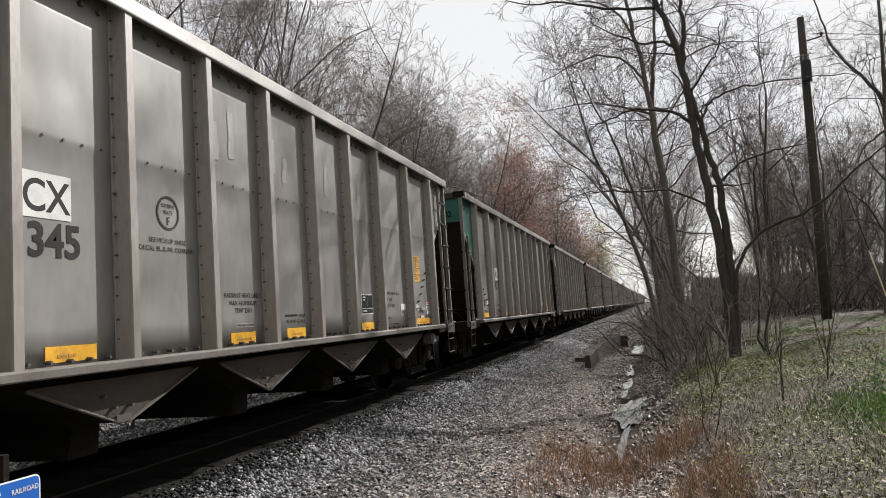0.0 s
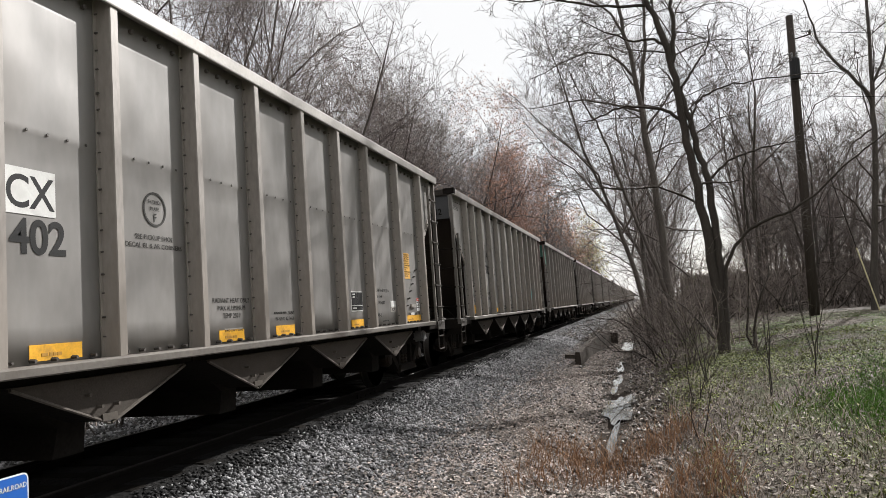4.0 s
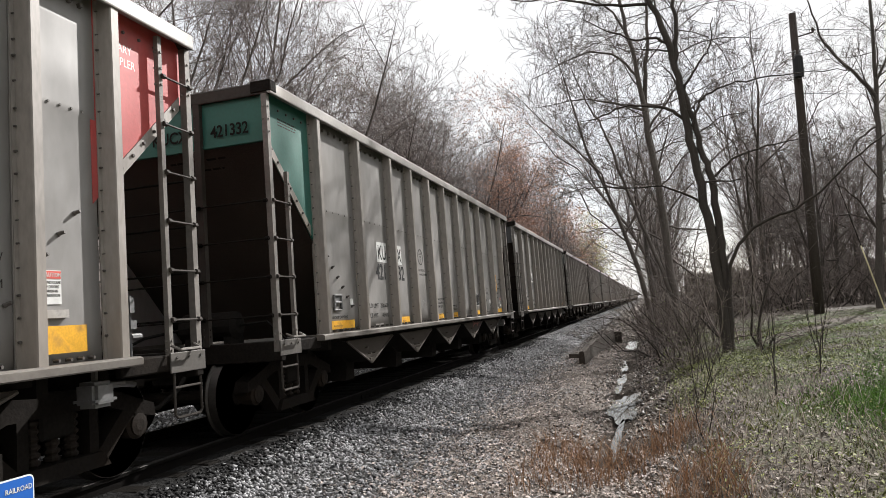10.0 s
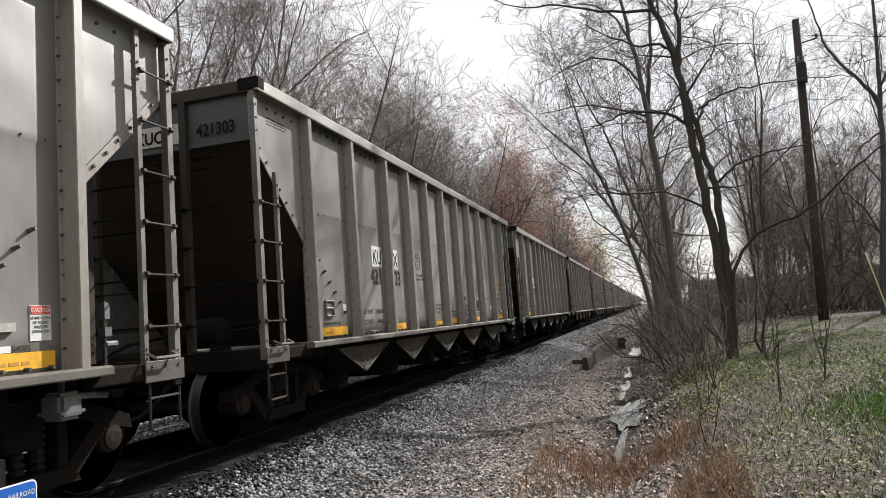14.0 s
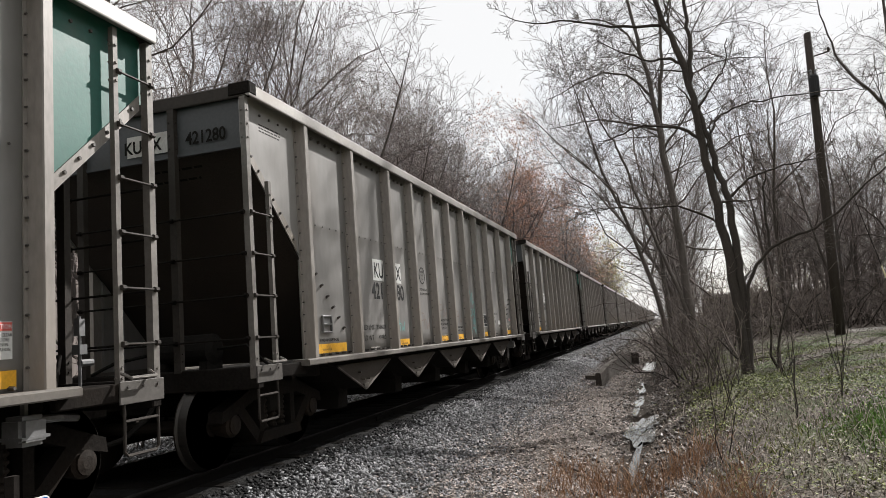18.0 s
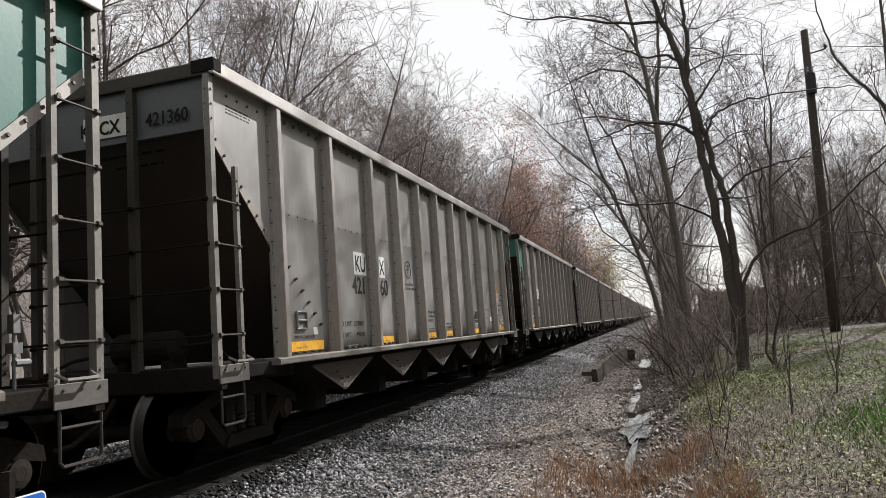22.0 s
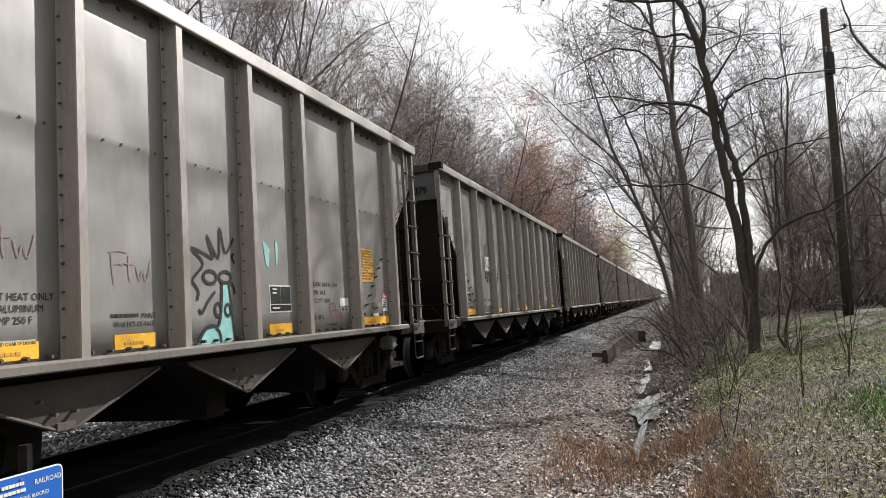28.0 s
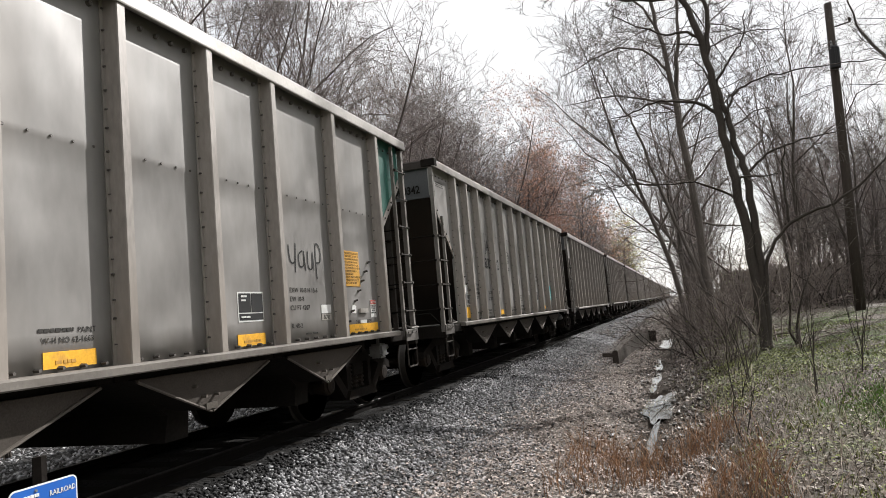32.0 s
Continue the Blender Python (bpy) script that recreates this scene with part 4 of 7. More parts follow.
        decal("notice_strip", car, shared("st3", lambda: plate_mesh(0.25, 0.075, M["worn_bright"])), 4.55, 1.35)
        letters(car, "RDVI", 4.55, 1.327, 0.05, M["stencil"], 0.9, "CENTER").location.x += 0.004
        warning_placard(car, 5.34 + near_end, 2.135 if c in (-1, 0, 5) else 1.965)
        notice(car, 5.945 + near_end, 1.425)
        decal("tag_holder", car, shared("holder", lambda: plate_mesh(0.24, 0.06, M["worn_bright"], 0.03)), 5.6 + near_end, 1.402, "bare metal tag holder")
        letters(car, "2 INCH", 5.375 + near_end, 1.235, 0.045)
        letters(car, "SHOES", 5.7 + near_end, 1.235, 0.045)
        if c % 2:
            decal("paper_tag", car, shared("torn", lambda: fill_mesh([(-0.07, -0.05), (0.06, -0.06), (0.07, 0.04), (0.02, 0.05), (-0.06, 0.06)], M["white"])), 5.33, 1.43, "torn white paper tag")
        decal("white_patch", car, shared("wp", lambda: plate_mesh(0.2, 0.045, M["white"])), 5.6 + near_end, 1.256)
        card_holder(car, -5.555, 1.49)
        letters(car, "1 INCH HP COMP SHOES", -5.75, 1.27, 0.04)
        if c % 3 != 1:
            decal("paper_tag", car, shared("paper", lambda: plate_mesh(0.11, 0.09, M["white"])), -5.05 if c != 5 else -5.19, 1.5 if c != 5 else 1.36)
    else:
        letters(car, marks[0], -3.72, 2.63, 0.25, M["black"], 0.92)
        letters(car, marks[1], -2.73, 2.63, 0.25, M["black"], 0.92, "RIGHT")
        letters(car, numbers[0], -3.86, 2.22, 0.24, M["black"], 0.92, "LEFT", 0.006)
        letters(car, numbers[1], -2.56, 2.22, 0.24, M["black"], 0.92, "RIGHT", 0.006)
        for y, z, w, h in ((-5.59, 1.255, 0.41, 0.21), (-2.68, 1.2, 0.47, 0.115), (0.54, 1.205, 0.4, 0.09), (2.99, 1.235, 0.48, 0.1), (5.83, 1.262, 0.43, 0.2)):
            decal("reflector_stripe", car, shared(("stripe", w, h), lambda: plate_mesh(w, h, M["yellow"])), y, z, "yellow reflective stripe")
        for k, s in enumerate(("RADIANT THAW", "HEAT ONLY", "MAX ALUMINUM", "TEMP 250 F")):
            letters(car, s, 5.03, 1.81 - 0.09 * k, 0.06, None, 0.9, "CENTER")
            letters(car, s, -4.81, 1.8 - 0.09 * k, 0.06, None, 0.95, "CENTER")
        letters(car, "1 INCH HP COMP SHOES", 4.75, 1.215, 0.04)
        part("lettering", text_mesh("JACK LIFT HERE", 0.06, M["black"], 0.9), car, "", pose(SURF + 0.0016, -6.04, 1.2, 90))
        for k, (word, value) in enumerate((("LD LMT", "237000"), ("LT WT", "49000"))):
            letters(car, word, -3.765, 1.632 - 0.145 * k, 0.075, None, 1.0)
            letters(car, value, -2.715, 1.632 - 0.145 * k, 0.075, None, 1.0, "RIGHT")
        letters(car, "STAND CLEAR", -3.81, 1.247, 0.04, None, 1.0, "CENTER")
        letters(car, "OF DOORS", -3.815, 1.18, 0.04, None, 1.0, "CENTER")
        letters(car, "INCH HF COMP SHOES", -4.5, 1.212, 0.045, None, 1.0, "RIGHT")
        decal("plate_ring", car, shared("ring_thin", lambda: ring_mesh(0.155, dark)), -1.56, 2.56)
        letters(car, "EXCEEDS", -1.56, 2.6, 0.04, None, 0.9, "CENTER")
        letters(car, "PLATE", -1.56, 2.53, 0.04, None, 0.9, "CENTER")
        letters(car, "F", -1.56, 2.44, 0.06, None, 0.9, "CENTER")
        decal("small_print", car, shared("ringprint", lambda: bars_mesh(0.28, 0.08, 2, dark, 6)), -1.56, 2.27)
        for k, s in enumerate(("DOORS ARE LOCKED WHEN", "INDICATOR IS WITHIN STRIPE")):
            letters(car, s, -1.9, 1.27 - 0.072 * k, 0.04, None, 1.0)
        for k, s in enumerate(("PRIMARY DOOR", "INDICATOR LOCK")):
            letters(car, s, -0.58, 1.285 - 0.085 * k, 0.055, None, 0.95)
        decal("pointer_bar", car, shared("pointer", lambda: plate_mesh(0.025, 0.13, dark, 0.002)), -0.655, 1.265)
        decal("small_print", car, shared("sm2", lambda: bars_mesh(0.5, 0.17, 4, M["pencil"], 11)), -0.38, 1.53)
        decal("notice_sticker", car, shared("st4", lambda: plate_mesh(0.25, 0.115, M["white"])), 0.72, 1.665)
        decal("small_print", car, shared("sm5", lambda: bars_mesh(0.3, 0.09, 2, dark, 15)), 0.72, 1.48)
        for k, s in enumerate(("EXW 11-1  H 2-8", "EW 10-8  H 13-3", "CU FT 4200")):
            letters(car, s, 1.5, 2.13 - 0.115 * k, 0.07, None, 0.95)
        data_box(car, 1.885, 1.58)
        decal("teal_placard", car, shared("tealp", lambda: plate_mesh(0.6, 0.45, M["teal"])), 4.18, 1.685, "teal placard with white print")
        decal("small_print", car, shared("tealprint", lambda: bars_mesh(0.5, 0.26, 5, M["white"], 12, 0.15)), 4.18, 1.62).location.x += 0.004
        for k, s in enumerate(('THIS CAR EXCEEDS PLATE "F"', "WHEN PICK-UP SHOE IS IN", "EXTENDED POSITION, NOT")):
            letters(car, s, 3.91, 1.85 - 0.047 * k, 0.026, M["white"], 0.95)
        letters(car, "STAND CLEAR", 4.18, 1.34, 0.05, None, 0.9, "CENTER")
        letters(car, "OF DOORS", 4.18, 1.27, 0.05, None, 0.9, "CENTER")
        notice(car, 5.72, 1.64)
        decal("tag_holder", car, shared("holder", lambda: plate_mesh(0.24, 0.06, M["worn_bright"], 0.03)), 5.73, 1.447, "bare metal tag holder")
        card_holder(car, -5.58, 1.52)
        decal("notice_sticker", car, shared("st2", lambda: plate_mesh(0.2, 0.16, M["white"])), -5.575, 1.74)
    tag_car(car, c, mid)
    # the reporting mark on the end that leads
    ink = M["underframe"]
    decal("small_print", car, shared("endprint", lambda: bars_mesh(0.5, 0.11, 3, dark, 71, 0.2)), -6.72, 3.7)
    part("lettering", text_mesh("".join(marks), 0.14, ink, 0.9, "RIGHT", 0.004), car, "", pose(0.46 if style == "A" else 0.95, -7.32, 3.52 if style == "A" else 3.72, 0, 0, -90))
    part("lettering", text_mesh("".join(numbers), 0.14, ink, 0.85, "LEFT", 0.004), car, "", pose(0.78, -7.32, 3.52 if style == "A" else 3.5, 0, 0, -90))
    # what is stencilled on the slope sheet under the leading end
    if style == "A":
        for s, x, drop, h in (("DO NOT HUMP", 0.62, 0.44, 0.12),):
            part("lettering", text_mesh(s, h, ink, 0.9, "CENTER", 0.004), car, "", pose(x, -7.262 + 0.722 * drop, 3.395 - 0.692 * drop, 46.2) @ pose(0, 0, 0, 0, 0, -90))
        for k, (w, drop) in enumerate(((0.8, 0.13), (0.62, 0.27), (0.72, 0.6), (0.5, 0.72), (0.6, 0.83))):
            part("small_print", shared(("slopeprint", k), lambda: bars_mesh(w, 0.06, 1, ink, 91 + k, 0.05)), car, "", pose(0.5, -7.262 + 0.722 * drop, 3.395 - 0.692 * drop, 46.2) @ pose(0, 0, 0, 0, 0, -90))
    if style == "A" and front == "grey_end":
        part("mark_panel", shared("endku", lambda: plate_mesh(0.56, 0.24, M["worn_bright"], 0.002)), car, "", pose(0.28, -7.314, 3.6, 0, 0, -90))


FTW = (((0.0, 0.3), (0.01, 0.15), (0.03, 0.0)), ((-0.03, 0.29), (0.08, 0.31), (0.2, 0.3)), ((0.0, 0.17), (0.08, 0.19), (0.14, 0.18)),
       ((0.22, 0.28), (0.22, 0.12), (0.24, 0.03)), ((0.15, 0.2), (0.22, 0.19), (0.3, 0.2)), ((0.32, 0.18), (0.36, 0.04), (0.4, 0.14), (0.45, 0.04), (0.52, 0.24)))


def scrawl(n_, w, h, seed):
    """A run of looping letters that cannot be read."""
    rng = random.Random(seed)
    lines = []
    for k in range(n_):
        y, s = w * k / n_, w / n_
        lines.append([(y + s * rng.uniform(-0.1, 0.9), h * rng.uniform(0, 1)) for _ in range(2)] + [(y + s * rng.uniform(0.3, 1.0), h * rng.uniform(0.1, 1)) for _ in range(rng.randint(2, 4))])
    return lines


def tag(car, key, lines, w, colour, y, z, scale=1.0, label=""):
    me = shared(("tag", key, scale), lambda: stroke_mesh([[(a * scale, b * scale) for a, b in ln] for ln in lines], w, M[colour]))
    tagged(decal("spray_tag", car, me, y, z, label), kind="stuff")


def tag_car(car, c, mid):
    """What has been sprayed and scribbled on the sheets of each car."""
    if c == 4:
        for i, y, z, sc in ((3, -0.17, 1.33, 1.05), (4, -0.07, 1.56, 0.85), (5, -0.1, 1.44, 0.85)):
            tag(car, "ftw", FTW, 0.012, "rust_pencil", mid[i] + y, z, sc, "faded brown sprayed scrawl")
        tag(car, "ftw_cyan", FTW, 0.02, "cyan_spray", mid[2] - 0.25, 1.33, 0.75, "sprayed cyan scrawl")
        y, z = mid[6] - 0.17, 1.12
        tag(car, "cyan_face", (((0.12, 0.5), (0.14, 0.8), (0.2, 1.02), (0.25, 0.75)), ((0.25, 0.75), (0.34, 0.98), (0.38, 0.72)), ((0.02, 0.76), (0.08, 0.62), (0.1, 0.74), (0.02, 0.6), (0.12, 0.5)),
                               ((0.2, 0.62), (0.14, 0.56), (0.2, 0.48), (0.28, 0.52), (0.27, 0.6), (0.2, 0.62)), ((0.38, 0.62), (0.33, 0.55), (0.4, 0.5), (0.44, 0.58), (0.38, 0.62)),
                               ((0.02, 0.38), (0.12, 0.42), (0.06, 0.28), (0.2, 0.4)), ((0.3, 0.42), (0.36, 0.35), (0.44, 0.42), (0.4, 0.3), (0.32, 0.33)), ((0.16, 0.05), (0.24, 0.2), (0.4, 0.2), (0.48, 0.08)),
                               ((0.42, 0.8), (0.5, 0.72), (0.46, 0.5), (0.5, 0.3), (0.48, 0.12))), 0.03, "cyan_spray", y, z, 1.04, "sprayed cyan scribble")
    elif c == 6:
        for i, z in ((4, 1.75), (5, 1.62)):
            tag(car, "ftw", FTW, 0.012, "rust_pencil", mid[i] - 0.1, z, 0.85, "faded brown sprayed scrawl")
        y, z = 1.4, 1.05
        body = [(0.48, 0.61), (0.585, 0.61), (0.61, 0.45), (0.64, 0.28), (0.655, 0.05), (0.5, 0.02), (0.3, 0.02), (0.08, 0.03), (0.12, 0.1), (0.22, 0.16), (0.34, 0.175), (0.42, 0.19), (0.46, 0.32)]
        decal("sprayed_patch", car, fill_mesh(body, M["cyan_spray"]), y, z, "flat cyan sprayed patch")
        lines = [((0.36, 0.83), (0.04, 0.915), (0.2, 0.78), (0.05, 0.64), (0.06, 0.58)), ((0.36, 0.83), (0.27, 1.05), (0.44, 0.84), (0.475, 1.14), (0.55, 0.9), (0.66, 1.0), (0.69, 1.05)), ((0.69, 0.9), (0.66, 0.86), (0.7, 0.8)),
                 ((0.05, 0.6), (0.12, 0.52), (0.1, 0.44)), ((0.12, 0.36), (0.16, 0.32), (0.25, 0.42), (0.37, 0.52)), ((0.69, 0.5), (0.66, 0.58), (0.62, 0.62))]
        for cy, cz, rx, rz in ((0.3, 0.655, 0.1, 0.06), (0.54, 0.66, 0.1, 0.055), (0.41, 0.35, 0.05, 0.06), (0.56, 0.34, 0.045, 0.055)):
            lines.append([(cy + rx * math.cos(k * 0.7854), cz + rz * math.sin(k * 0.7854)) for k in range(9)])
        lines += [((0.48, 0.62), (0.47, 0.45), (0.43, 0.24), (0.38, 0.19), (0.3, 0.2), (0.2, 0.17), (0.1, 0.06)), ((0.59, 0.6), (0.63, 0.3), (0.66, 0.05)), ((0.36, 0.18), (0.42, 0.13), (0.44, 0.04))]
        tag(car, "spikes", lines, 0.032, "black", y, z, 1.0, "sprayed black scribble with spikes")
        for n_, pts in enumerate(([(0.0, 0.29), (0.06, 0.27), (0.14, 0.2), (0.12, 0.13), (0.1, 0.0), (0.06, 0.03), (0.03, 0.14)], [(0.25, 0.3), (0.3, 0.29), (0.31, 0.15), (0.28, 0.03), (0.25, 0.04), (0.26, 0.17)])):
            decal("sprayed_patch", car, fill_mesh(pts, M["cyan_spray"]), 2.63, 1.83, "small cyan sprayed patch")
        tag(car, "ftw", FTW, 0.012, "faded_red", mid[8] + 0.06, 1.2, 0.75)
        tag(car, "red3", scrawl(4, 0.5, 0.16, 4), 0.012, "faded_red", 5.58, 1.5)
    elif c == 3:
        tag(car, "black_loops", (((0.14, 0.3), (0.04, 0.36), (0.0, 0.26), (0.12, 0.2), (0.14, 0.08), (0.02, 0.04)), ((0.2, 0.06), (0.17, 0.2), (0.26, 0.32), (0.3, 0.24), (0.2, 0.16), (0.26, 0.02), (0.32, 0.1)), ((0.36, 0.4), (0.35, 0.2), (0.38, 0.02)), ((0.5, 0.3), (0.37, 0.18), (0.52, 0.02)), ((0.56, 0.16), (0.68, 0.22), (0.64, 0.33), (0.56, 0.26), (0.57, 0.08), (0.7, 0.06)), ((0.04, -0.04), (0.3, -0.08), (0.6, -0.03)), ((0.3, 0.46), (0.4, 0.5), (0.5, 0.46), (0.4, 0.43), (0.3, 0.46))), 0.034, "black", 1.43, 1.22, 0.97, "sprayed black looping tag")
        tag(car, "pencil_a", scrawl(5, 0.8, 0.24, 21), 0.007, "pencil", mid[3] - 0.36, 1.72)
        tag(car, "pencil_b", scrawl(4, 0.7, 0.24, 22), 0.007, "pencil", mid[3] - 0.36, 1.42)
        tag(car, "pencil_c", (((0.0, 0.3), (0.3, 0.38), (0.6, 0.28), (0.85, 0.4)), ((0.0, 0.0), (0.3, 0.06), (0.6, 0.0), (0.85, 0.05))), 0.007, "pencil", mid[3] - 0.4, 1.33)
    elif c == 2:
        tag(car, "chalk", scrawl(6, 0.8, 0.26, 31), 0.008, "chalk", mid[3] - 0.3, 1.28, 1.0, "thin white chalk scrawl")
        tag(car, "scribble", scrawl(5, 0.36, 0.16, 33), 0.009, "pencil", mid[6] - 0.25, 1.33)
        dome = [(0.28 + 0.2 * math.cos(a), 0.34 + 0.16 * math.sin(a)) for a in (3.6, 3.0, 2.4, 1.8, 1.2, 0.6, 0.0, -0.5)]
        outer = [(0.3 + 0.31 * math.cos(a), 0.3 + 0.3 * math.sin(a)) for a in (2.9, 2.4, 1.9, 1.4, 0.9, 0.4, -0.1)]
        eyes = [[(cx + 0.05 * math.cos(a), 0.33 + 0.035 * math.sin(a)) for a in (0, 0.9, 1.8, 2.7, 3.6, 4.5, 5.4, 6.28)] for cx in (0.21, 0.34)]
        teeth = [[(0.18 + 0.06 * k, 0.2), (0.175 + 0.06 * k, 0.1), (0.19 + 0.06 * k, 0.02), (0.225 + 0.06 * k, 0.02), (0.235 + 0.06 * k, 0.18)] for k in range(4)]
        bones = [[(0.12, 0.22), (0.02, 0.16), (-0.08, 0.18)], [(0.1, 0.14), (0.0, 0.06), (-0.06, 0.1)], [(0.46, 0.2), (0.56, 0.12), (0.62, 0.16)], [(0.27, 0.25), (0.28, 0.22), (0.3, 0.25)]]
        tag(car, "skull", (dome, outer, *eyes, *teeth, *bones), 0.011, "pencil", 3.94, 1.2, 1.0, "thin pencilled scribble over the stencils")
        part("spray_tag", shared("hoptag", lambda: stroke_mesh(scrawl(6, 0.85, 0.15, 36), 0.02, M["faded_red"])), car, "faded red scrawl on the hopper", pose(1.535, 2.0, 0.82, 0, 5, 0))
    elif c == 7:
        tag(car, "short_tag", (((0.0, 0.24), (0.02, 0.1), (0.1, 0.1), (0.12, 0.26), (0.1, 0.0)), ((0.24, 0.2), (0.17, 0.16), (0.18, 0.06), (0.26, 0.08), (0.26, 0.2), (0.28, 0.02)), ((0.33, 0.2), (0.33, 0.06), (0.4, 0.05), (0.42, 0.2), (0.43, 0.03)), ((0.48, -0.05), (0.48, 0.26), (0.56, 0.24), (0.56, 0.12), (0.48, 0.1))), 0.02, "black", 3.75, 1.87, 1.3, "sprayed black tag")
    elif c == -1:
        rng = random.Random(3)
        for i in (4, 5, 6, 7):
            for k in range(2):
                y0, z0 = mid[i] - 0.25 + 0.28 * k, rng.uniform(2.95, 3.05)
                line = [[(0.02 * rng.uniform(-1, 1), 0.1 * j) for j in range(rng.randint(4, 7))]]
                decal("worn_patch", car, stroke_mesh(line, 0.1, M["smear"]), y0, z0, "pale worn smear of bare metal").location.x += 0.004
    elif c == 1:
        for k, s in enumerate(("ROTARY", "COUPLER", "END")):
            letters(car, s, 6.3, 3.66 - 0.12 * k, 0.075, M["white"], 0.85)


def data_box(car, y, z):
    """Consolidated stencil: a white-edged black box in fields."""
    decal("data_box", car, shared("dbw", lambda: plate_mesh(0.45, 0.3, M["white"], 0.002)), y, z)
    for dy, dz, w, h in ((-0.107, 0.04, 0.203, 0.19), (0.107, 0.04, 0.203, 0.19), (0.0, -0.1, 0.417, 0.066)):
        part("data_field", shared(("dbf", w, h), lambda: plate_mesh(w, h, M["black"], 0.002)), car, "", pose(SURF + 0.003, y + dy, z + dz))
    part("small_print", shared("dbp", lambda: bars_mesh(0.1, 0.08, 2, M["white"], 21)), car, "", pose(SURF + 0.006, y - 0.12, z + 0.085))
    part("small_print", shared("dbp2", lambda: bars_mesh(0.2, 0.04, 1, M["white"], 22)), car, "", pose(SURF + 0.006, y - 0.08, z - 0.1))


def warning_placard(car, y, z):
    decal("warning_placard", car, shared("wpl", lambda: plate_mesh(0.475, 0.47, M["orange"])), y, z, "orange placard with dark print")
    words = ("THIS CAR EXCEEDS PLATE", "F WHEN PICK UP SHOE IS", "IN EXTENDED POSITION", "BUT IS WITHIN PLATE B", "WHEN GAGGED TO GAG", "SHOE, DEPRESS AND INSERT", "1/2 DIA. PIN IN LUG AT", "REAR OF SHOE.", "EXTREME WIDTH WITH SHOE", "EXTENDED IS 11 2 AT 28", "ABOVE TOP OF RAIL")
    part("lettering", text_mesh("\n".join(words), 0.0275, M["placard_print"], 0.95), car, "", pose(SURF + 0.006, y - 0.215, z + 0.19))


def notice(car, y, z):
    decal("notice_sticker", car, shared("no1", lambda: plate_mesh(0.18, 0.245, M["white"])), y, z)
    part("notice_head", shared("no2", lambda: plate_mesh(0.17, 0.055, M["notice_red"], 0.003)), car, "", pose(SURF + 0.005, y, z + 0.09))
    part("lettering", text_mesh("CAUTION", 0.03, M["white"], 0.9, "CENTER"), car, "", pose(SURF + 0.0095, y, z + 0.075))
    part("lettering", text_mesh("STAND CLEAR\nOF DOORS\nWHEN IN\nOPERATION", 0.022, M["stencil"], 0.85, "CENTER"), car, "", pose(SURF + 0.0055, y, z + 0.025))


CARS, WHEELS = {}, {}


def build_train():
    plan = {
        -1: ("A", "grey_end", "aluminium", ("KU", "CX"), ("421", "345")),
        0: ("A", "green", "aluminium", ("KU", "CX"), ("421", "402")),
        1: ("B", "grey_end", "red", ("JA", "IX"), ("800", "312")),
        2: ("A", "green", "aluminium", ("KU", "CX"), ("421", "332")),
        3: ("A", "grey_end", "green", ("KU", "CX"), ("421", "303")),
        4: ("A", "grey_end", "green", ("KU", "CX"), ("421", "280")),
        5: ("A", "grey_end", "green", ("KU", "CX"), ("421", "360")),
        6: ("A", "green", "aluminium", ("KU", "CX"), ("421", "331")),
        7: ("A", "grey_end", "green", ("KU", "CX"), ("421", "379")),
        8: ("B", "grey_end", "aluminium", ("JA", "IX"), ("800", "342")),
    }
    for c in range(-2, 30):
        if c in plan:
            style, front, rear, marks, numbers = plan[c]
            CARS[c], WHEELS[c] = make_car(c, style, front, rear, marks, numbers)
        else:
            CARS[c], WHEELS[c] = make_car(c, "B" if c % 4 == 1 else "A", "grey_end", "aluminium", ("", ""), ("", ""), marked=False)
        CARS[c].matrix_basis = pose(TRACK_X, car_y(c, 0), 0)


build_train()

# ------------------------------------------------------------------ ground
PROFILE = ((-400, 0.6), (-60, -0.3), (-20, -0.75), (-14.0, -0.68), (-10.5, -0.5), (-9.0, -0.4), (-7.5, -0.24), (-7.0, -0.135), (-4.55, -0.13), (-4.2, -0.16), (-3.85, -0.24), (-2.9, -0.6), (-1.9, -0.7), (-1.25, -0.8),
           (-0.85, -0.9), (-0.45, -0.9), (-0.1, -0.78), (0.4, -0.58), (1.0, -0.42), (2.0, -0.3), (4.0, -0.13), (7.0, 0.05), (14.0, 0.12), (60, 0.4), (400, 1.0))
PX, PZ = np.array([p[0] for p in PROFILE]), np.array([p[1] for p in PROFILE])


def ground_z(x, y):
    """The height of the ground; the ditch runs out short of the camera."""
    x, y = np.asarray(x, float), np.asarray(y, float)
    z = np.interp(x, PX, PZ)
    k = np.clip((y - 3.0) / 4.0, 0, 1)
    k = k * k * (3 - 2 * k)
    near = np.interp(x, [-400, -14, -10.5, -7.6, -7.0, -4.55, -4.2, -2.9, -1.5, 0, 2, 7, 400], [0.6, -0.68, -0.5, -0.24, -0.135, -0.13, -0.17, -0.55, -0.5, -0.4, -0.33, 0.0, 1.0])
    z = near * (1 - k) + z * k
    rough = np.clip((x + 3.2) / 1.5, 0.12, 1) * np.clip((9 - x) / 4 + 0.3, 0.3, 1)
    rough = np.where(x < -8.5, 0.8, rough)
    z = z + rough * (0.035 * np.sin(1.7 * x + 0.9 * y) * np.sin(1.1 * y - 0.6 * x) + 0.02 * np.sin(4.3 * x + 1.3) * np.sin(3.7 * y + 0.4 * x))
    return z


def gz(x, y):
    return float(ground_z(x, y))


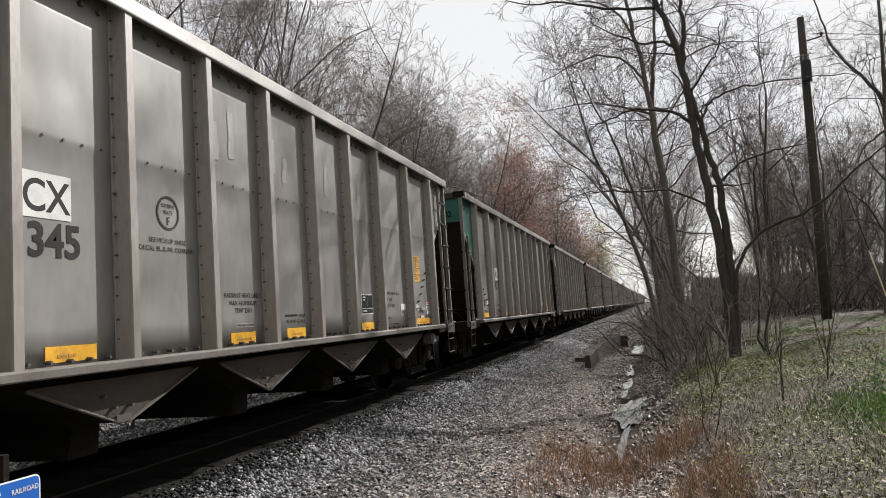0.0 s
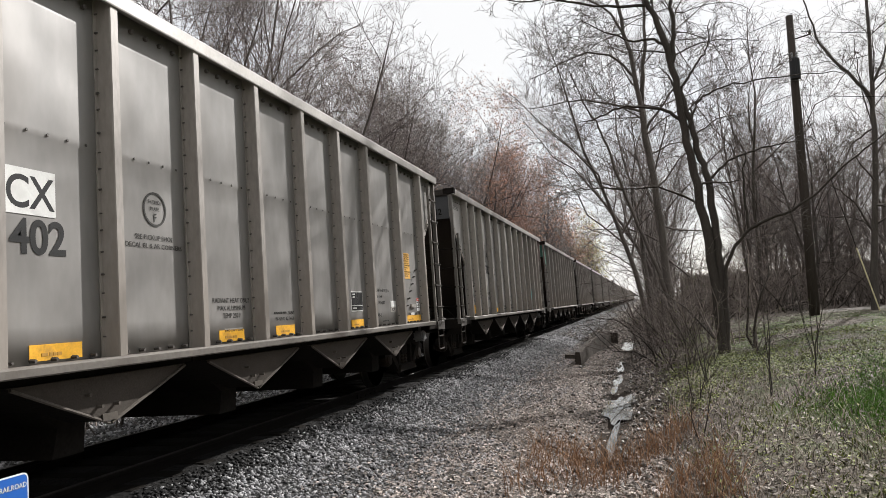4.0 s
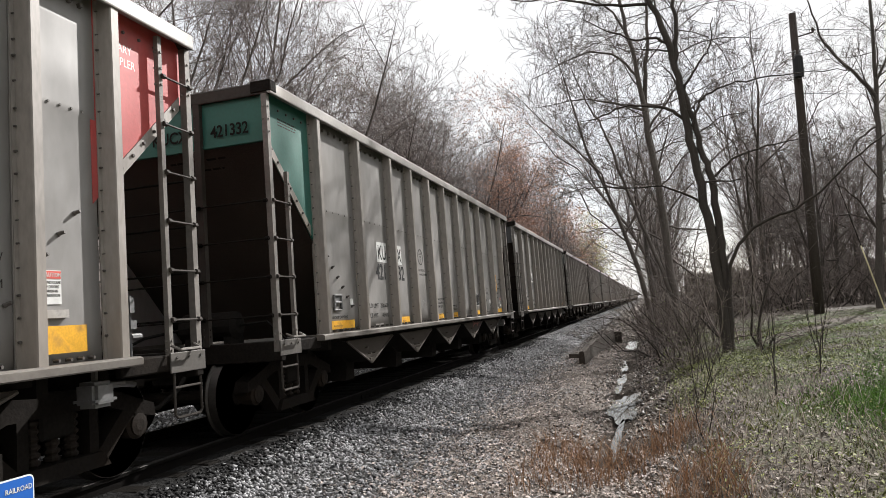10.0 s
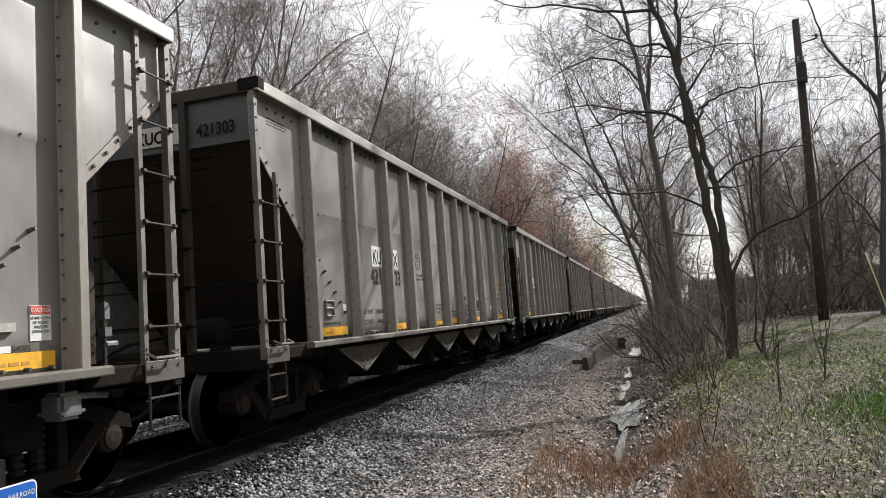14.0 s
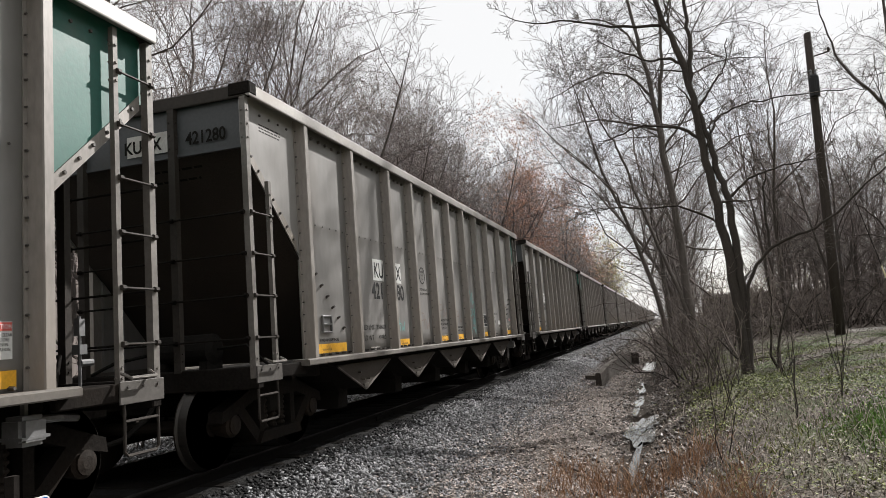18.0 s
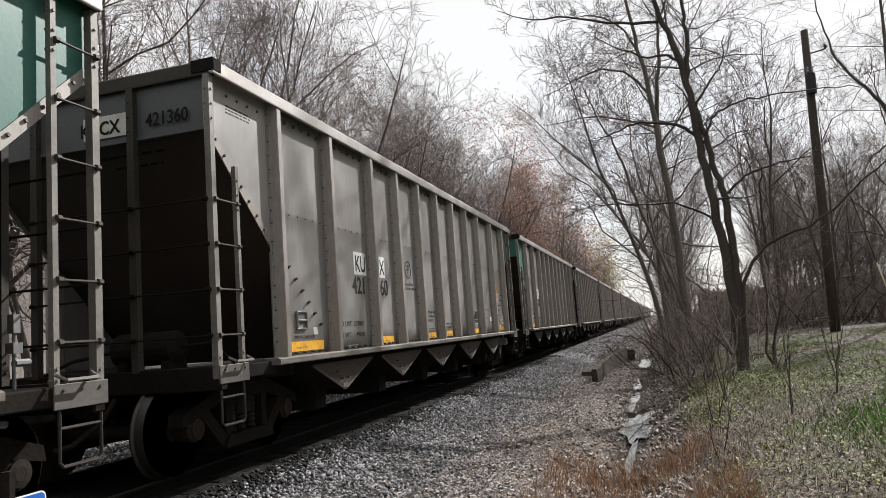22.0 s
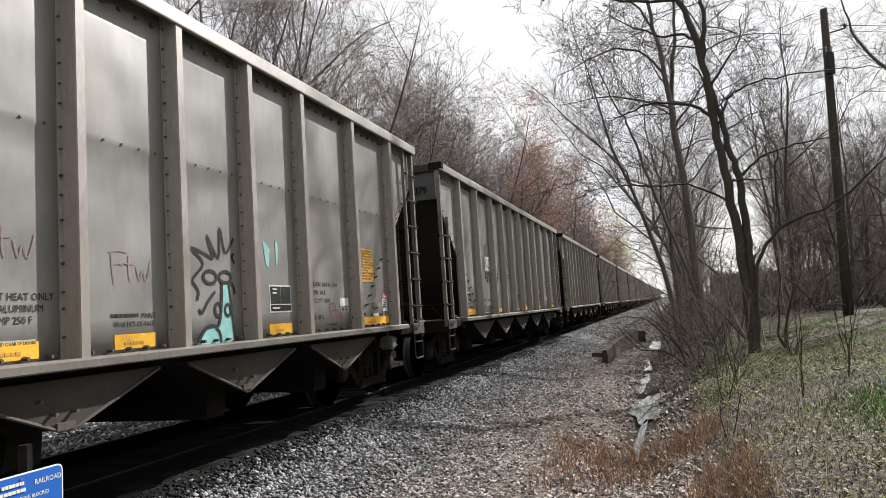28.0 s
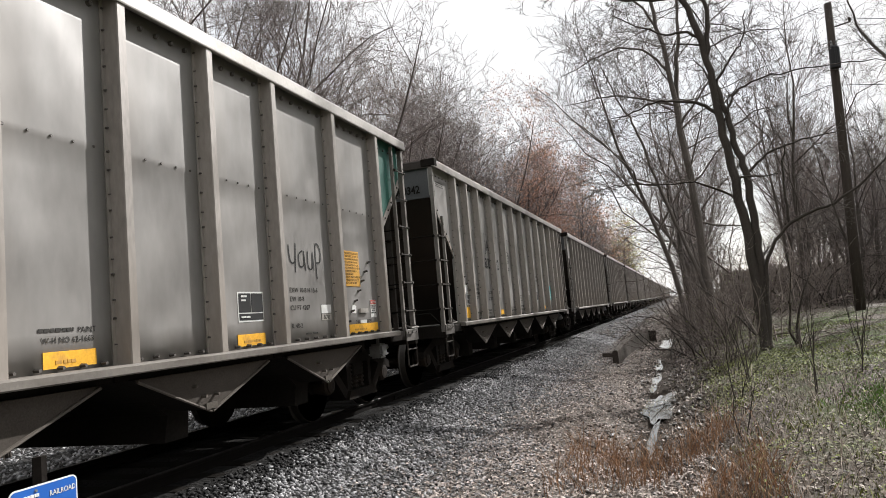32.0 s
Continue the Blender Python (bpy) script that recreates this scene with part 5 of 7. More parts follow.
def build_ground():
    xs = np.concatenate([np.linspace(-400, -60, 12)[:-1], np.linspace(-60, -12, 25)[:-1], np.arange(-12, 10, 0.2), np.linspace(10, 60, 26), np.linspace(60, 400, 12)[1:]])
    ys = np.concatenate([np.linspace(-80, -2, 14)[:-1], np.arange(-2, 30, 0.25), np.arange(30, 90, 1.0), np.linspace(90, 1500, 40)])
    gx, gy = np.meshgrid(xs, ys)
    v = np.stack([gx, gy, ground_z(gx, gy)], -1).reshape(-1, 3)
    nx, ny = len(xs), len(ys)
    i = (np.arange(ny - 1)[:, None] * nx + np.arange(nx - 1)[None]).ravel()
    f_ = np.stack([i, i + 1, i + nx + 1, i + nx], 1)
    ob = new("ground", raw_mesh("ground", v, f_, M["ground"], True))
    tagged(ob, "sloping railside ground of crushed stone, straw, mud, leaf litter and patchy grass", "ground", kind="structure")


build_ground()


def scatter_solid(name, pts, size, flat, mat_, seed, label, category, kind="stuff"):
    """Many small irregular stones in one mesh: squashed, jittered octahedra."""
    rng = np.random.RandomState(seed)
    base = np.array([[1, 0, 0], [-1, 0, 0], [0, 1, 0], [0, -1, 0], [0, 0, 1], [0, 0, -1]], float)
    fc = np.array([[0, 2, 4], [2, 1, 4], [1, 3, 4], [3, 0, 4], [2, 0, 5], [1, 2, 5], [3, 1, 5], [0, 3, 5]])
    n_ = len(pts)
    v = base[None] * (1 + 0.45 * rng.uniform(-1, 1, (n_, 6, 1))) + 0.3 * rng.uniform(-1, 1, (n_, 6, 3))
    v *= np.stack([rng.uniform(0.6, 1.2, n_), rng.uniform(0.6, 1.2, n_), rng.uniform(*flat, n_)], 1)[:, None]
    ax = rng.normal(size=(n_, 3))
    ax /= np.linalg.norm(ax, axis=1)[:, None]
    ang = rng.uniform(0, 0.9, n_)[:, None]
    k = ax[:, None]
    v = v * np.cos(ang)[:, :, None] + np.cross(np.broadcast_to(k, v.shape), v) * np.sin(ang)[:, :, None] + k * np.sum(k * v, 2, keepdims=True) * (1 - np.cos(ang)[:, :, None])
    a = rng.uniform(0, 6.28, n_)
    c, s = np.cos(a)[:, None], np.sin(a)[:, None]
    v = np.stack([v[..., 0] * c - v[..., 1] * s, v[..., 0] * s + v[..., 1] * c, v[..., 2]], -1)
    v = v * (size * rng.uniform(0.5, 1.35, n_))[:, None, None] + pts[:, None]
    f_ = (fc[None] + 6 * np.arange(n_)[:, None, None]).reshape(-1, 3)
    ob = new(name, raw_mesh(name, v.reshape(-1, 3), f_, mat_))
    return tagged(ob, label, category, kind=kind)


def spread(n_, x0, x1, y0, y1, seed, power=1.6):
    """Random places, denser towards the camera."""
    rng = np.random.RandomState(seed)
    y = y0 + (y1 - y0) * rng.uniform(0, 1, n_) ** power
    x = rng.uniform(x0, x1, n_)
    return x, y


def build_ballast():
    x, y = spread(80000, -4.6, -1.1, 3.5, 34, 3, 1.7)
    rng = np.random.RandomState(4)
    keep = rng.uniform(0, 1, len(x)) < np.clip((-1.75 - x + 0.35 * np.sin(y * 0.9)) / 1.5, 0.04, 1)
    keep &= rng.uniform(0, 1, len(x)) < np.clip((x + 4.45) / 0.4, 0, 1)
    x, y = x[keep], y[keep]
    # stones by the rail get the dusty colour that also holds shade
    darkened = rng.uniform(0, 1, len(x)) < np.clip((-3.88 - x + 0.12 * np.sin(y * 1.3)) / 0.45, 0, 0.95)
    for k, (part_, mm, words) in enumerate(((~darkened, "stone", "loose grey crushed-stone ballast beside the track"), (darkened, "shaded_dusty_stone", "coal-dusted ballast close to the rail, coloured darker for the train's shade"))):
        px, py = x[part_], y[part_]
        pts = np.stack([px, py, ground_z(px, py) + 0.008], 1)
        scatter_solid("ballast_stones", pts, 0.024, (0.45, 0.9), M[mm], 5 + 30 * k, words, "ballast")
    x, y = spread(10000, -4.45, -2.9, 30, 90, 8, 1.5)
    pts = np.stack([x, y, ground_z(x, y) + 0.012], 1)
    scatter_solid("ballast_stones", pts, 0.05, (0.45, 0.9), M["stone"], 9, "grey crushed-stone ballast along the distant track", "ballast")
    x, y = spread(16000, -14.0, -7.1, 4, 44, 6, 1.3)
    pts = np.stack([x, y, ground_z(x, y) + 0.01], 1)
    scatter_solid("ballast_stones", pts, 0.035, (0.45, 0.9), M["stone"], 7, "grey crushed-stone ballast on the far shoulder of the track", "ballast")


build_ballast()


def scatter_blades(name, x, y, height, width, lean, mat_, seed, label, category, segs=2):
    """Grass blades or stalks: narrow bent strips with a fold."""
    rng = np.random.RandomState(seed)
    n_ = len(x)
    h = height * rng.uniform(0.4, 1.25, n_)
    a = rng.uniform(0, 6.28, n_)
    ln = lean * rng.uniform(0.1, 1.3, n_) * h
    w = width * rng.uniform(0.6, 1.4, n_)
    z = ground_z(x, y) - 0.02
    d = np.stack([np.cos(a), np.sin(a)], 1)
    b = rng.uniform(0, 6.28, n_)
    q = np.stack([np.cos(b), np.sin(b)], 1)
    lev = []
    for k in range(segs + 1):
        f_ = k / segs
        px, py, pz = x + d[:, 0] * ln * f_ ** 1.8, y + d[:, 1] * ln * f_ ** 1.8, z + h * (f_ - 0.18 * lean * f_ ** 3)
        ww = w * (1 - 0.75 * f_)
        lev.append(np.stack([px + q[:, 0] * ww, py + q[:, 1] * ww, pz], 1))
        lev.append(np.stack([px - q[:, 0] * ww, py - q[:, 1] * ww, pz], 1))
    v = np.stack(lev, 1)
    m_ = 2 * (segs + 1)
    fc = np.array([[2 * k, 2 * k + 1, 2 * k + 3, 2 * k + 2] for k in range(segs)])
    f_ = (fc[None] + m_ * np.arange(n_)[:, None, None]).reshape(-1, 4)
    ob = new(name, raw_mesh(name, v.reshape(-1, 3), f_, mat_))
    return tagged(ob, label, category, kind="stuff")


def scatter_leaves(name, x, y, size, mat_, seed, label, lift=0.012):
    """Fallen leaves: small folded diamonds, lying at all tilts."""
    rng = np.random.RandomState(seed)
    n_ = len(x)
    s = size * rng.uniform(0.5, 1.3, n_)
    a = rng.uniform(0, 6.28, n_)
    c, sn = np.cos(a), np.sin(a)
    z = ground_z(x, y) + lift
    t1, t2 = rng.uniform(-0.5, 0.5, n_), rng.uniform(-0.5, 0.5, n_)
    loc = np.array([[-1, 0], [0, -0.55], [1, 0], [0, 0.55]])
    v = []
    for k, (u, w) in enumerate(loc):
        dx, dy = u * c - w * sn, u * sn + w * c
        v.append(np.stack([x + dx * s, y + dy * s, z + s * (t1 * u + t2 * w) + (s * 0.25 if k % 2 else 0) + s * 0.25], 1))
    v = np.stack(v, 1)
    f_ = (np.array([[0, 1, 2], [0, 2, 3]])[None] + 4 * np.arange(n_)[:, None, None]).reshape(-1, 3)
    ob = new(name, raw_mesh(name, v.reshape(-1, 3), f_, mat_))
    return tagged(ob, label, "leaves", kind="stuff")


def patchy(x, y, f0, thr, seed):
    """Keeps the places inside irregular patches."""
    val = np.sin(x * f0 + seed) * np.sin(y * f0 * 0.8 + 1.7 * seed) + 0.6 * np.sin(x * f0 * 2.3 - y * f0 * 1.9 + seed * 3.1) + 0.4 * np.random.RandomState(seed).uniform(-1, 1, len(x))
    return val > thr


def build_cover():
    # fallen leaves
    x, y = spread(34000, 0.25, 9, 4, 36, 11, 1.5)
    scatter_leaves("fallen_leaves", x, y, 0.027, M["dry_leaf"], 12, "dry brown and bleached fallen leaves on the grassy bank")
    x, y = spread(52000, -3.5, 0.1, 5, 40, 13, 1.5)
    k = np.random.RandomState(2).uniform(0, 1, len(x)) < np.clip((x + 3.6) / 1.2, 0.1, 1)
    k &= (x < -0.85) | (y < 9.5) | (np.random.RandomState(9).uniform(0, 1, len(x)) < 0.12)
    x, y = x[k], y[k]
    scatter_leaves("fallen_leaves", x, y, 0.027, M["bleached_leaf"], 14, "dry bleached leaves among straw beside the ditch")
    x, y = spread(9000, -3.9, 0.3, 34, 110, 43, 1.4)
    scatter_leaves("fallen_leaves", x, y, 0.07, M["dry_leaf"], 44, "drifted brown leaves over the distant ballast")
    x, y = spread(5000, -22, -12.5, 6, 60, 15, 1.2)
    scatter_leaves("fallen_leaves", x, y, 0.06, M["dry_leaf"], 16, "fallen leaves on the wood's floor beyond the track")
    # dry straw
    x, y = spread(19000, -2.9, 0.3, 5, 34, 17, 1.5)
    k = (np.abs(x + 0.65) > 0.22) | (y < 9.5)
    scatter_blades("dry_straw", x[k], y[k], 0.12, 0.004, 1.6, M["straw"], 18, "flattened pale straw between ballast and ditch", "dry grass")
    x, y = spread(3600, -1.6, 0.7, 5.2, 10.5, 19, 1.1)
    k = patchy(x, y, 1.1, 0.0, 3)
    scatter_blades("reddish_dry_grass", x[k], y[k], 0.42, 0.004, 0.8, M["straw_red"], 20, "reddish-brown dead grass standing at the end of the ditch", "dry grass", 3)
    x, y = spread(1300, 0.2, 2.6, 5.4, 15, 21, 1.2)
    scatter_blades("dead_stalks", x, y, 0.28, 0.004, 0.9, M["straw"], 22, "pale dead stalks on the bank", "dry grass", 3)
    x, y = spread(14000, 0.2, 6, 4.5, 24, 33, 1.5)
    scatter_blades("matted_grass", x, y, 0.13, 0.004, 1.9, M["dead_grass"], 34, "matted grey-brown dead grass and stems over the bank", "dry grass", 3)
    # green
    x, y = spread(20000, 0.3, 6, 5, 26, 23, 1.4)
    k = patchy(x, y, 0.9, -0.05, 5)
    scatter_blades("spring_weeds", x[k], y[k], 0.1, 0.009, 0.9, M["weed"], 24, "yellow-green spring weeds sprouting through leaf litter", "weeds")
    x, y = spread(26000, 0.4, 7, 5, 28, 27, 1.3)
    k = patchy(x, y, 0.8, 0.0, 6)
    ob = scatter_leaves("weed_leaves", x[k], y[k], 0.022, M["weed"], 28, "low yellow-green weed leaves over the litter", 0.04)
    tagged(ob, category="weeds")
    rng = np.random.RandomState(41)
    x = np.concatenate([rng.normal(1.5, 0.55, 4200), rng.normal(0.75, 0.3, 1800), rng.normal(2.6, 0.6, 2200)])
    y = np.concatenate([rng.normal(16.6, 1.4, 4200), rng.normal(13.6, 1.5, 1800), rng.normal(14.0, 1.5, 2200)])
    ob = scatter_leaves("weed_leaves", x, y, 0.023, M["weed"], 42, "bright yellow-green weed leaves round the foot of the trees", 0.07)
    tagged(ob, category="weeds")
    x, y = spread(3800, 0.5, 4.8, 5.0, 17, 29, 1.2)
    scatter_blades("dark_stalks", x, y, 0.11, 0.005, 0.5, M["bark_dark"], 30, "short dark dead stalks standing on the bank", "dead stalks")
    rng = np.random.RandomState(25)
    x = np.concatenate([rng.normal(2.85, 0.4, 9000), rng.normal(4.7, 0.9, 6000)])
    y = np.concatenate([rng.normal(9.8, 1.0, 9000), rng.normal(12.5, 1.0, 6000)])
    scatter_blades("grass", x, y, 0.1, 0.006, 0.7, M["grass"], 26, "bright green tuft grass on the bank", "grass")


build_cover()

# ------------------------------------------------------------------ track


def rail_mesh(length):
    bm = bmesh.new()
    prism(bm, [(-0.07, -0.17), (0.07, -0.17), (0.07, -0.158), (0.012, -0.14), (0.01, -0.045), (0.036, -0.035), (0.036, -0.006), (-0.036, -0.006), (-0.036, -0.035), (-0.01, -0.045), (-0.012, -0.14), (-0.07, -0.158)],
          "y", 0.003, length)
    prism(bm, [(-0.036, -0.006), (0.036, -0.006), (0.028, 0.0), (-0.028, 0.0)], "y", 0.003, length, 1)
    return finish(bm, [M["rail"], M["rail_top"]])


def build_track():
    short, long_ = rail_mesh(11.9), rail_mesh(480)
    bm = bmesh.new()
    box(bm, 0.014, 0.035, -0.45, 0.45, -0.14, -0.05)
    for k in range(4):
        bolt(bm, (0.035, -0.33 + 0.22 * k, -0.095), "x", 0.018, 0.02)
    plate = finish(bm, M["rail"])
    for s in (-1, 1):
        top = tagged(new("rail"), "steel rail with a running head, coloured near black for the train's shade", "rail", "rails of the track")
        top.matrix_basis = pose(TRACK_X + s * 0.755, 0, 0)
        for k in range(8):
            part("rail_length", short, top, "", pose(0, -12 + 11.9 * k, 0))
            part("joint_bar", plate, top, "", pose(0, -12 + 11.9 * k, 0))
        part("rail_length", long_, top, "", pose(0, -12 + 11.9 * 8, 0))
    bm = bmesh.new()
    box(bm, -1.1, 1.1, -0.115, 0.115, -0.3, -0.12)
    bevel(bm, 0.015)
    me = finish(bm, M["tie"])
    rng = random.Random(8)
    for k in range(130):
        ob = part("railway_tie", me, None, "weathered timber railway tie under the rails, coloured near black for shade", pose(TRACK_X + rng.uniform(-0.04, 0.04), -4 + 0.53 * k, rng.uniform(-0.01, 0.005), 0, 0, rng.uniform(-1, 1)))
        tagged(ob, category="railway tie", group="ties of the track")


build_track()

# ------------------------------------------------------------------ trees


class Wood:
    """Gathers tapered limbs as arrays; thick ones and twigs go to separate meshes."""

    def __init__(self):
        self.v = {0: [], 1: []}
        self.f = {0: [], 1: []}
        self.n = {0: 0, 1: 0}
        self.tips = []
        self.fine = 0

    def limb(self, pts, radii):
        which = 0 if radii[0] > 0.03 else 1
        sides = 7 if radii[0] > 0.09 else (5 if radii[0] > 0.03 else 3)
        p = np.array(pts)
        d = np.gradient(p, axis=0)
        d /= np.linalg.norm(d, axis=1)[:, None] + 1e-9
        ref = np.array([0.3, 0.2, 0.93]) if abs(d[0, 2]) < 0.8 else np.array([1.0, 0.1, 0])
        a = np.cross(d, ref)
        a /= np.linalg.norm(a, axis=1)[:, None] + 1e-9
        b = np.cross(d, a)
        ang = 2 * np.pi * np.arange(sides) / sides
        ring = p[:, None] + np.array(radii)[:, None, None] * (np.cos(ang)[None, :, None] * a[:, None] + np.sin(ang)[None, :, None] * b[:, None])
        m_ = len(p)
        base = self.n[which]
        i = np.arange(m_ - 1)[:, None] * sides + np.arange(sides)[None]
        j = np.arange(m_ - 1)[:, None] * sides + (np.arange(sides)[None] + 1) % sides
        self.v[which].append(ring.reshape(-1, 3))
        self.f[which].append(np.stack([i, j, j + sides, i + sides], -1).reshape(-1, 4) + base)
        self.n[which] += m_ * sides

    def meshes(self, bark, twig):
        out = []
        for k, mm in ((0, bark), (1, twig)):
            out.append(raw_mesh("wood", np.concatenate(self.v[k]), np.concatenate(self.f[k]), mm, True) if self.v[k] else None)
        return out


def grow(w, rng, p, d, length, r, level, depth, up=0.15, angle=0.7, wig=0.06, kids=(4, 7), tip_at=2, min_r=0.004, first=0.3):
    """A limb that wanders and bends upwards, and the limbs that leave it at about the given angle."""
    n_ = (8 if level == 0 else (5 if level == 1 else (3 if level == 2 else 2))) + w.fine
    pts, dirs = [p.copy()], []
    for k in range(n_):
        d = d + rng.normal(0, wig * (0.85 if level == 0 else 1.6), 3) + np.array([0, 0, up * (0.5 if level else 0.3)])
        d /= np.linalg.norm(d)
        dirs.append(d.copy())
        p = p + d * length / n_
        pts.append(p.copy())
    end = max(min_r * 0.6, r * (0.3 if level else 0.07))
    radii = [r + (end - r) * (k / n_) ** 0.85 for k in range(n_ + 1)]
    w.limb(pts, radii)
    if level >= tip_at:
        w.tips.append(pts[-1])
    if level >= depth:
        return
    count = rng.randint(kids[0], kids[1] + 1) + (9 if level == 0 else 0)
    start = first if level == 0 else 0.15
    turn_ = rng.uniform(0, 6.28)
    for k in range(count):
        f_ = start + (1 - start) * (k + rng.uniform(0.1, 0.9)) / count
        i = min(int(f_ * n_), n_ - 1)
        q = pts[i] + (pts[i + 1] - pts[i]) * (f_ * n_ - i)
        turn_ += 2.4 + rng.normal(0, 0.5)
        a = np.cross(dirs[i], np.array([0.36, 0.93, 0.1]))
        a /= np.linalg.norm(a) + 1e-9
        side = a * math.cos(turn_) + np.cross(dirs[i], a) * math.sin(turn_)
        g = angle * rng.uniform(0.6, 1.15)
        dd = dirs[i] * math.cos(g) + side * math.sin(g)
        dd[2] += up * rng.uniform(0.0, 1.0)
        dd /= np.linalg.norm(dd)
        ll = length * (rng.uniform(0.28, 0.46) if level == 0 else rng.uniform(0.4, 0.7)) * (1.25 - 0.72 * f_)
        grow(w, rng, q, dd, ll, max(min_r, radii[i] * rng.uniform(0.35, 0.58)), level + 1, depth, up, angle, wig * 1.15, kids, tip_at, min_r, first)


def bud_mesh(tips, mat_, seed, n_each=4, spread_=0.25, size=0.035):
    """Opening buds: small tilted diamonds gathered about the twig tips."""
    rng = np.random.RandomState(seed)
    t = np.repeat(np.array(tips), n_each, axis=0)
    c = t + rng.normal(0, spread_, t.shape)
    a = rng.normal(size=c.shape)
    a /= np.linalg.norm(a, axis=1)[:, None]
    b = np.cross(a, rng.normal(size=c.shape))
    b /= np.linalg.norm(b, axis=1)[:, None]
    s = size * rng.uniform(0.5, 1.3, len(c))[:, None]
    v = np.stack([c + a * s, c + b * s * 0.6, c - a * s, c - b * s * 0.6], 1).reshape(-1, 3)
    f_ = np.arange(len(v)).reshape(-1, 4)
    return raw_mesh("buds", v, f_, mat_)


FOREST = []


def make_variants():
    """Six forest trees, four simpler ones for the distance, three brushy shrubs and two simple ones."""
    specs = [(14.5, 0.17, 0.07, 0.9, 0.2), (16.0, 0.16, 0.11, 0.66, 0.25), (13.5, 0.18, 0.05, 1.0, 0.18), (16.5, 0.16, 0.13, 0.55, 0.3), (15.0, 0.15, 0.09, 0.75, 0.22), (12.5, 0.14, 0.06, 0.95, 0.12)]
    for k, (h, r, up, sp, fi) in enumerate(specs):
        w = Wood()
        rng = np.random.RandomState(40 + k)
        grow(w, rng, np.array([0, 0, -0.2]), np.array([0.03 * (k - 1.5), 0.02, 1.0]), h, r, 0, 3, up, sp, 0.125, (6, 8), 2, 0.008, fi)
        FOREST.append((w.meshes(M["bark"], M["twig"]), w.tips))
    for k in range(4):
        w = Wood()
        rng = np.random.RandomState(80 + k)
        h, r, up, sp, fi = specs[k]
        grow(w, rng, np.array([0, 0, -0.2]), np.array([0, 0, 1.0]), h, r * 1.1, 0, 2, up, sp, 0.05, (9, 12), 2, 0.016, fi)
        FOREST.append((w.meshes(M["bark"], M["twig"]), w.tips))
    for k in range(5):
        w = Wood()
        rng = np.random.RandomState(60 + k)
        for j in range(5 + k % 3):
            a = rng.uniform(0, 6.28)
            grow(w, rng, np.array([0.35 * math.cos(a), 0.35 * math.sin(a), -0.1]), np.array([0.4 * math.cos(a), 0.4 * math.sin(a), 1.0]), rng.uniform(2.0, 4.2), rng.uniform(0.018, 0.042), 1, 3 if k < 3 else 2, 0.03, 1.05, 0.2, (4, 5), 2, 0.006 if k < 3 else 0.01)
        FOREST.append((w.meshes(M["bark_dark"], M["brush"]), w.tips))


make_variants()
BUDS = {}


def plant(kind, x, y, scale, turn_, buds="", name="bare_tree", label="", lean=(0, 0), bud_args=(3, 0.1, 0.028)):
    (thick, thin), tips = FOREST[kind]
    top = new(name)
    top.matrix_basis = pose(x, y, gz(x, y), lean[0], lean[1], turn_) @ Matrix.Diagonal((scale, scale, scale, 1))
    tagged(top, label or "tall leafless tree with grey bark and fine twigs", "tree" if kind < 10 else "shrub")
    if thick:
        part("trunk" if kind < 10 else "stem", thick, top)
    part("crown", thin, top)
    if buds:
        key = (kind, buds, bud_args)
        if key not in BUDS:
            BUDS[key] = bud_mesh(tips, M[buds], 90 + kind, *bud_args)
        tagged(part("new_foliage", BUDS[key], top), kind="stuff")
    return top


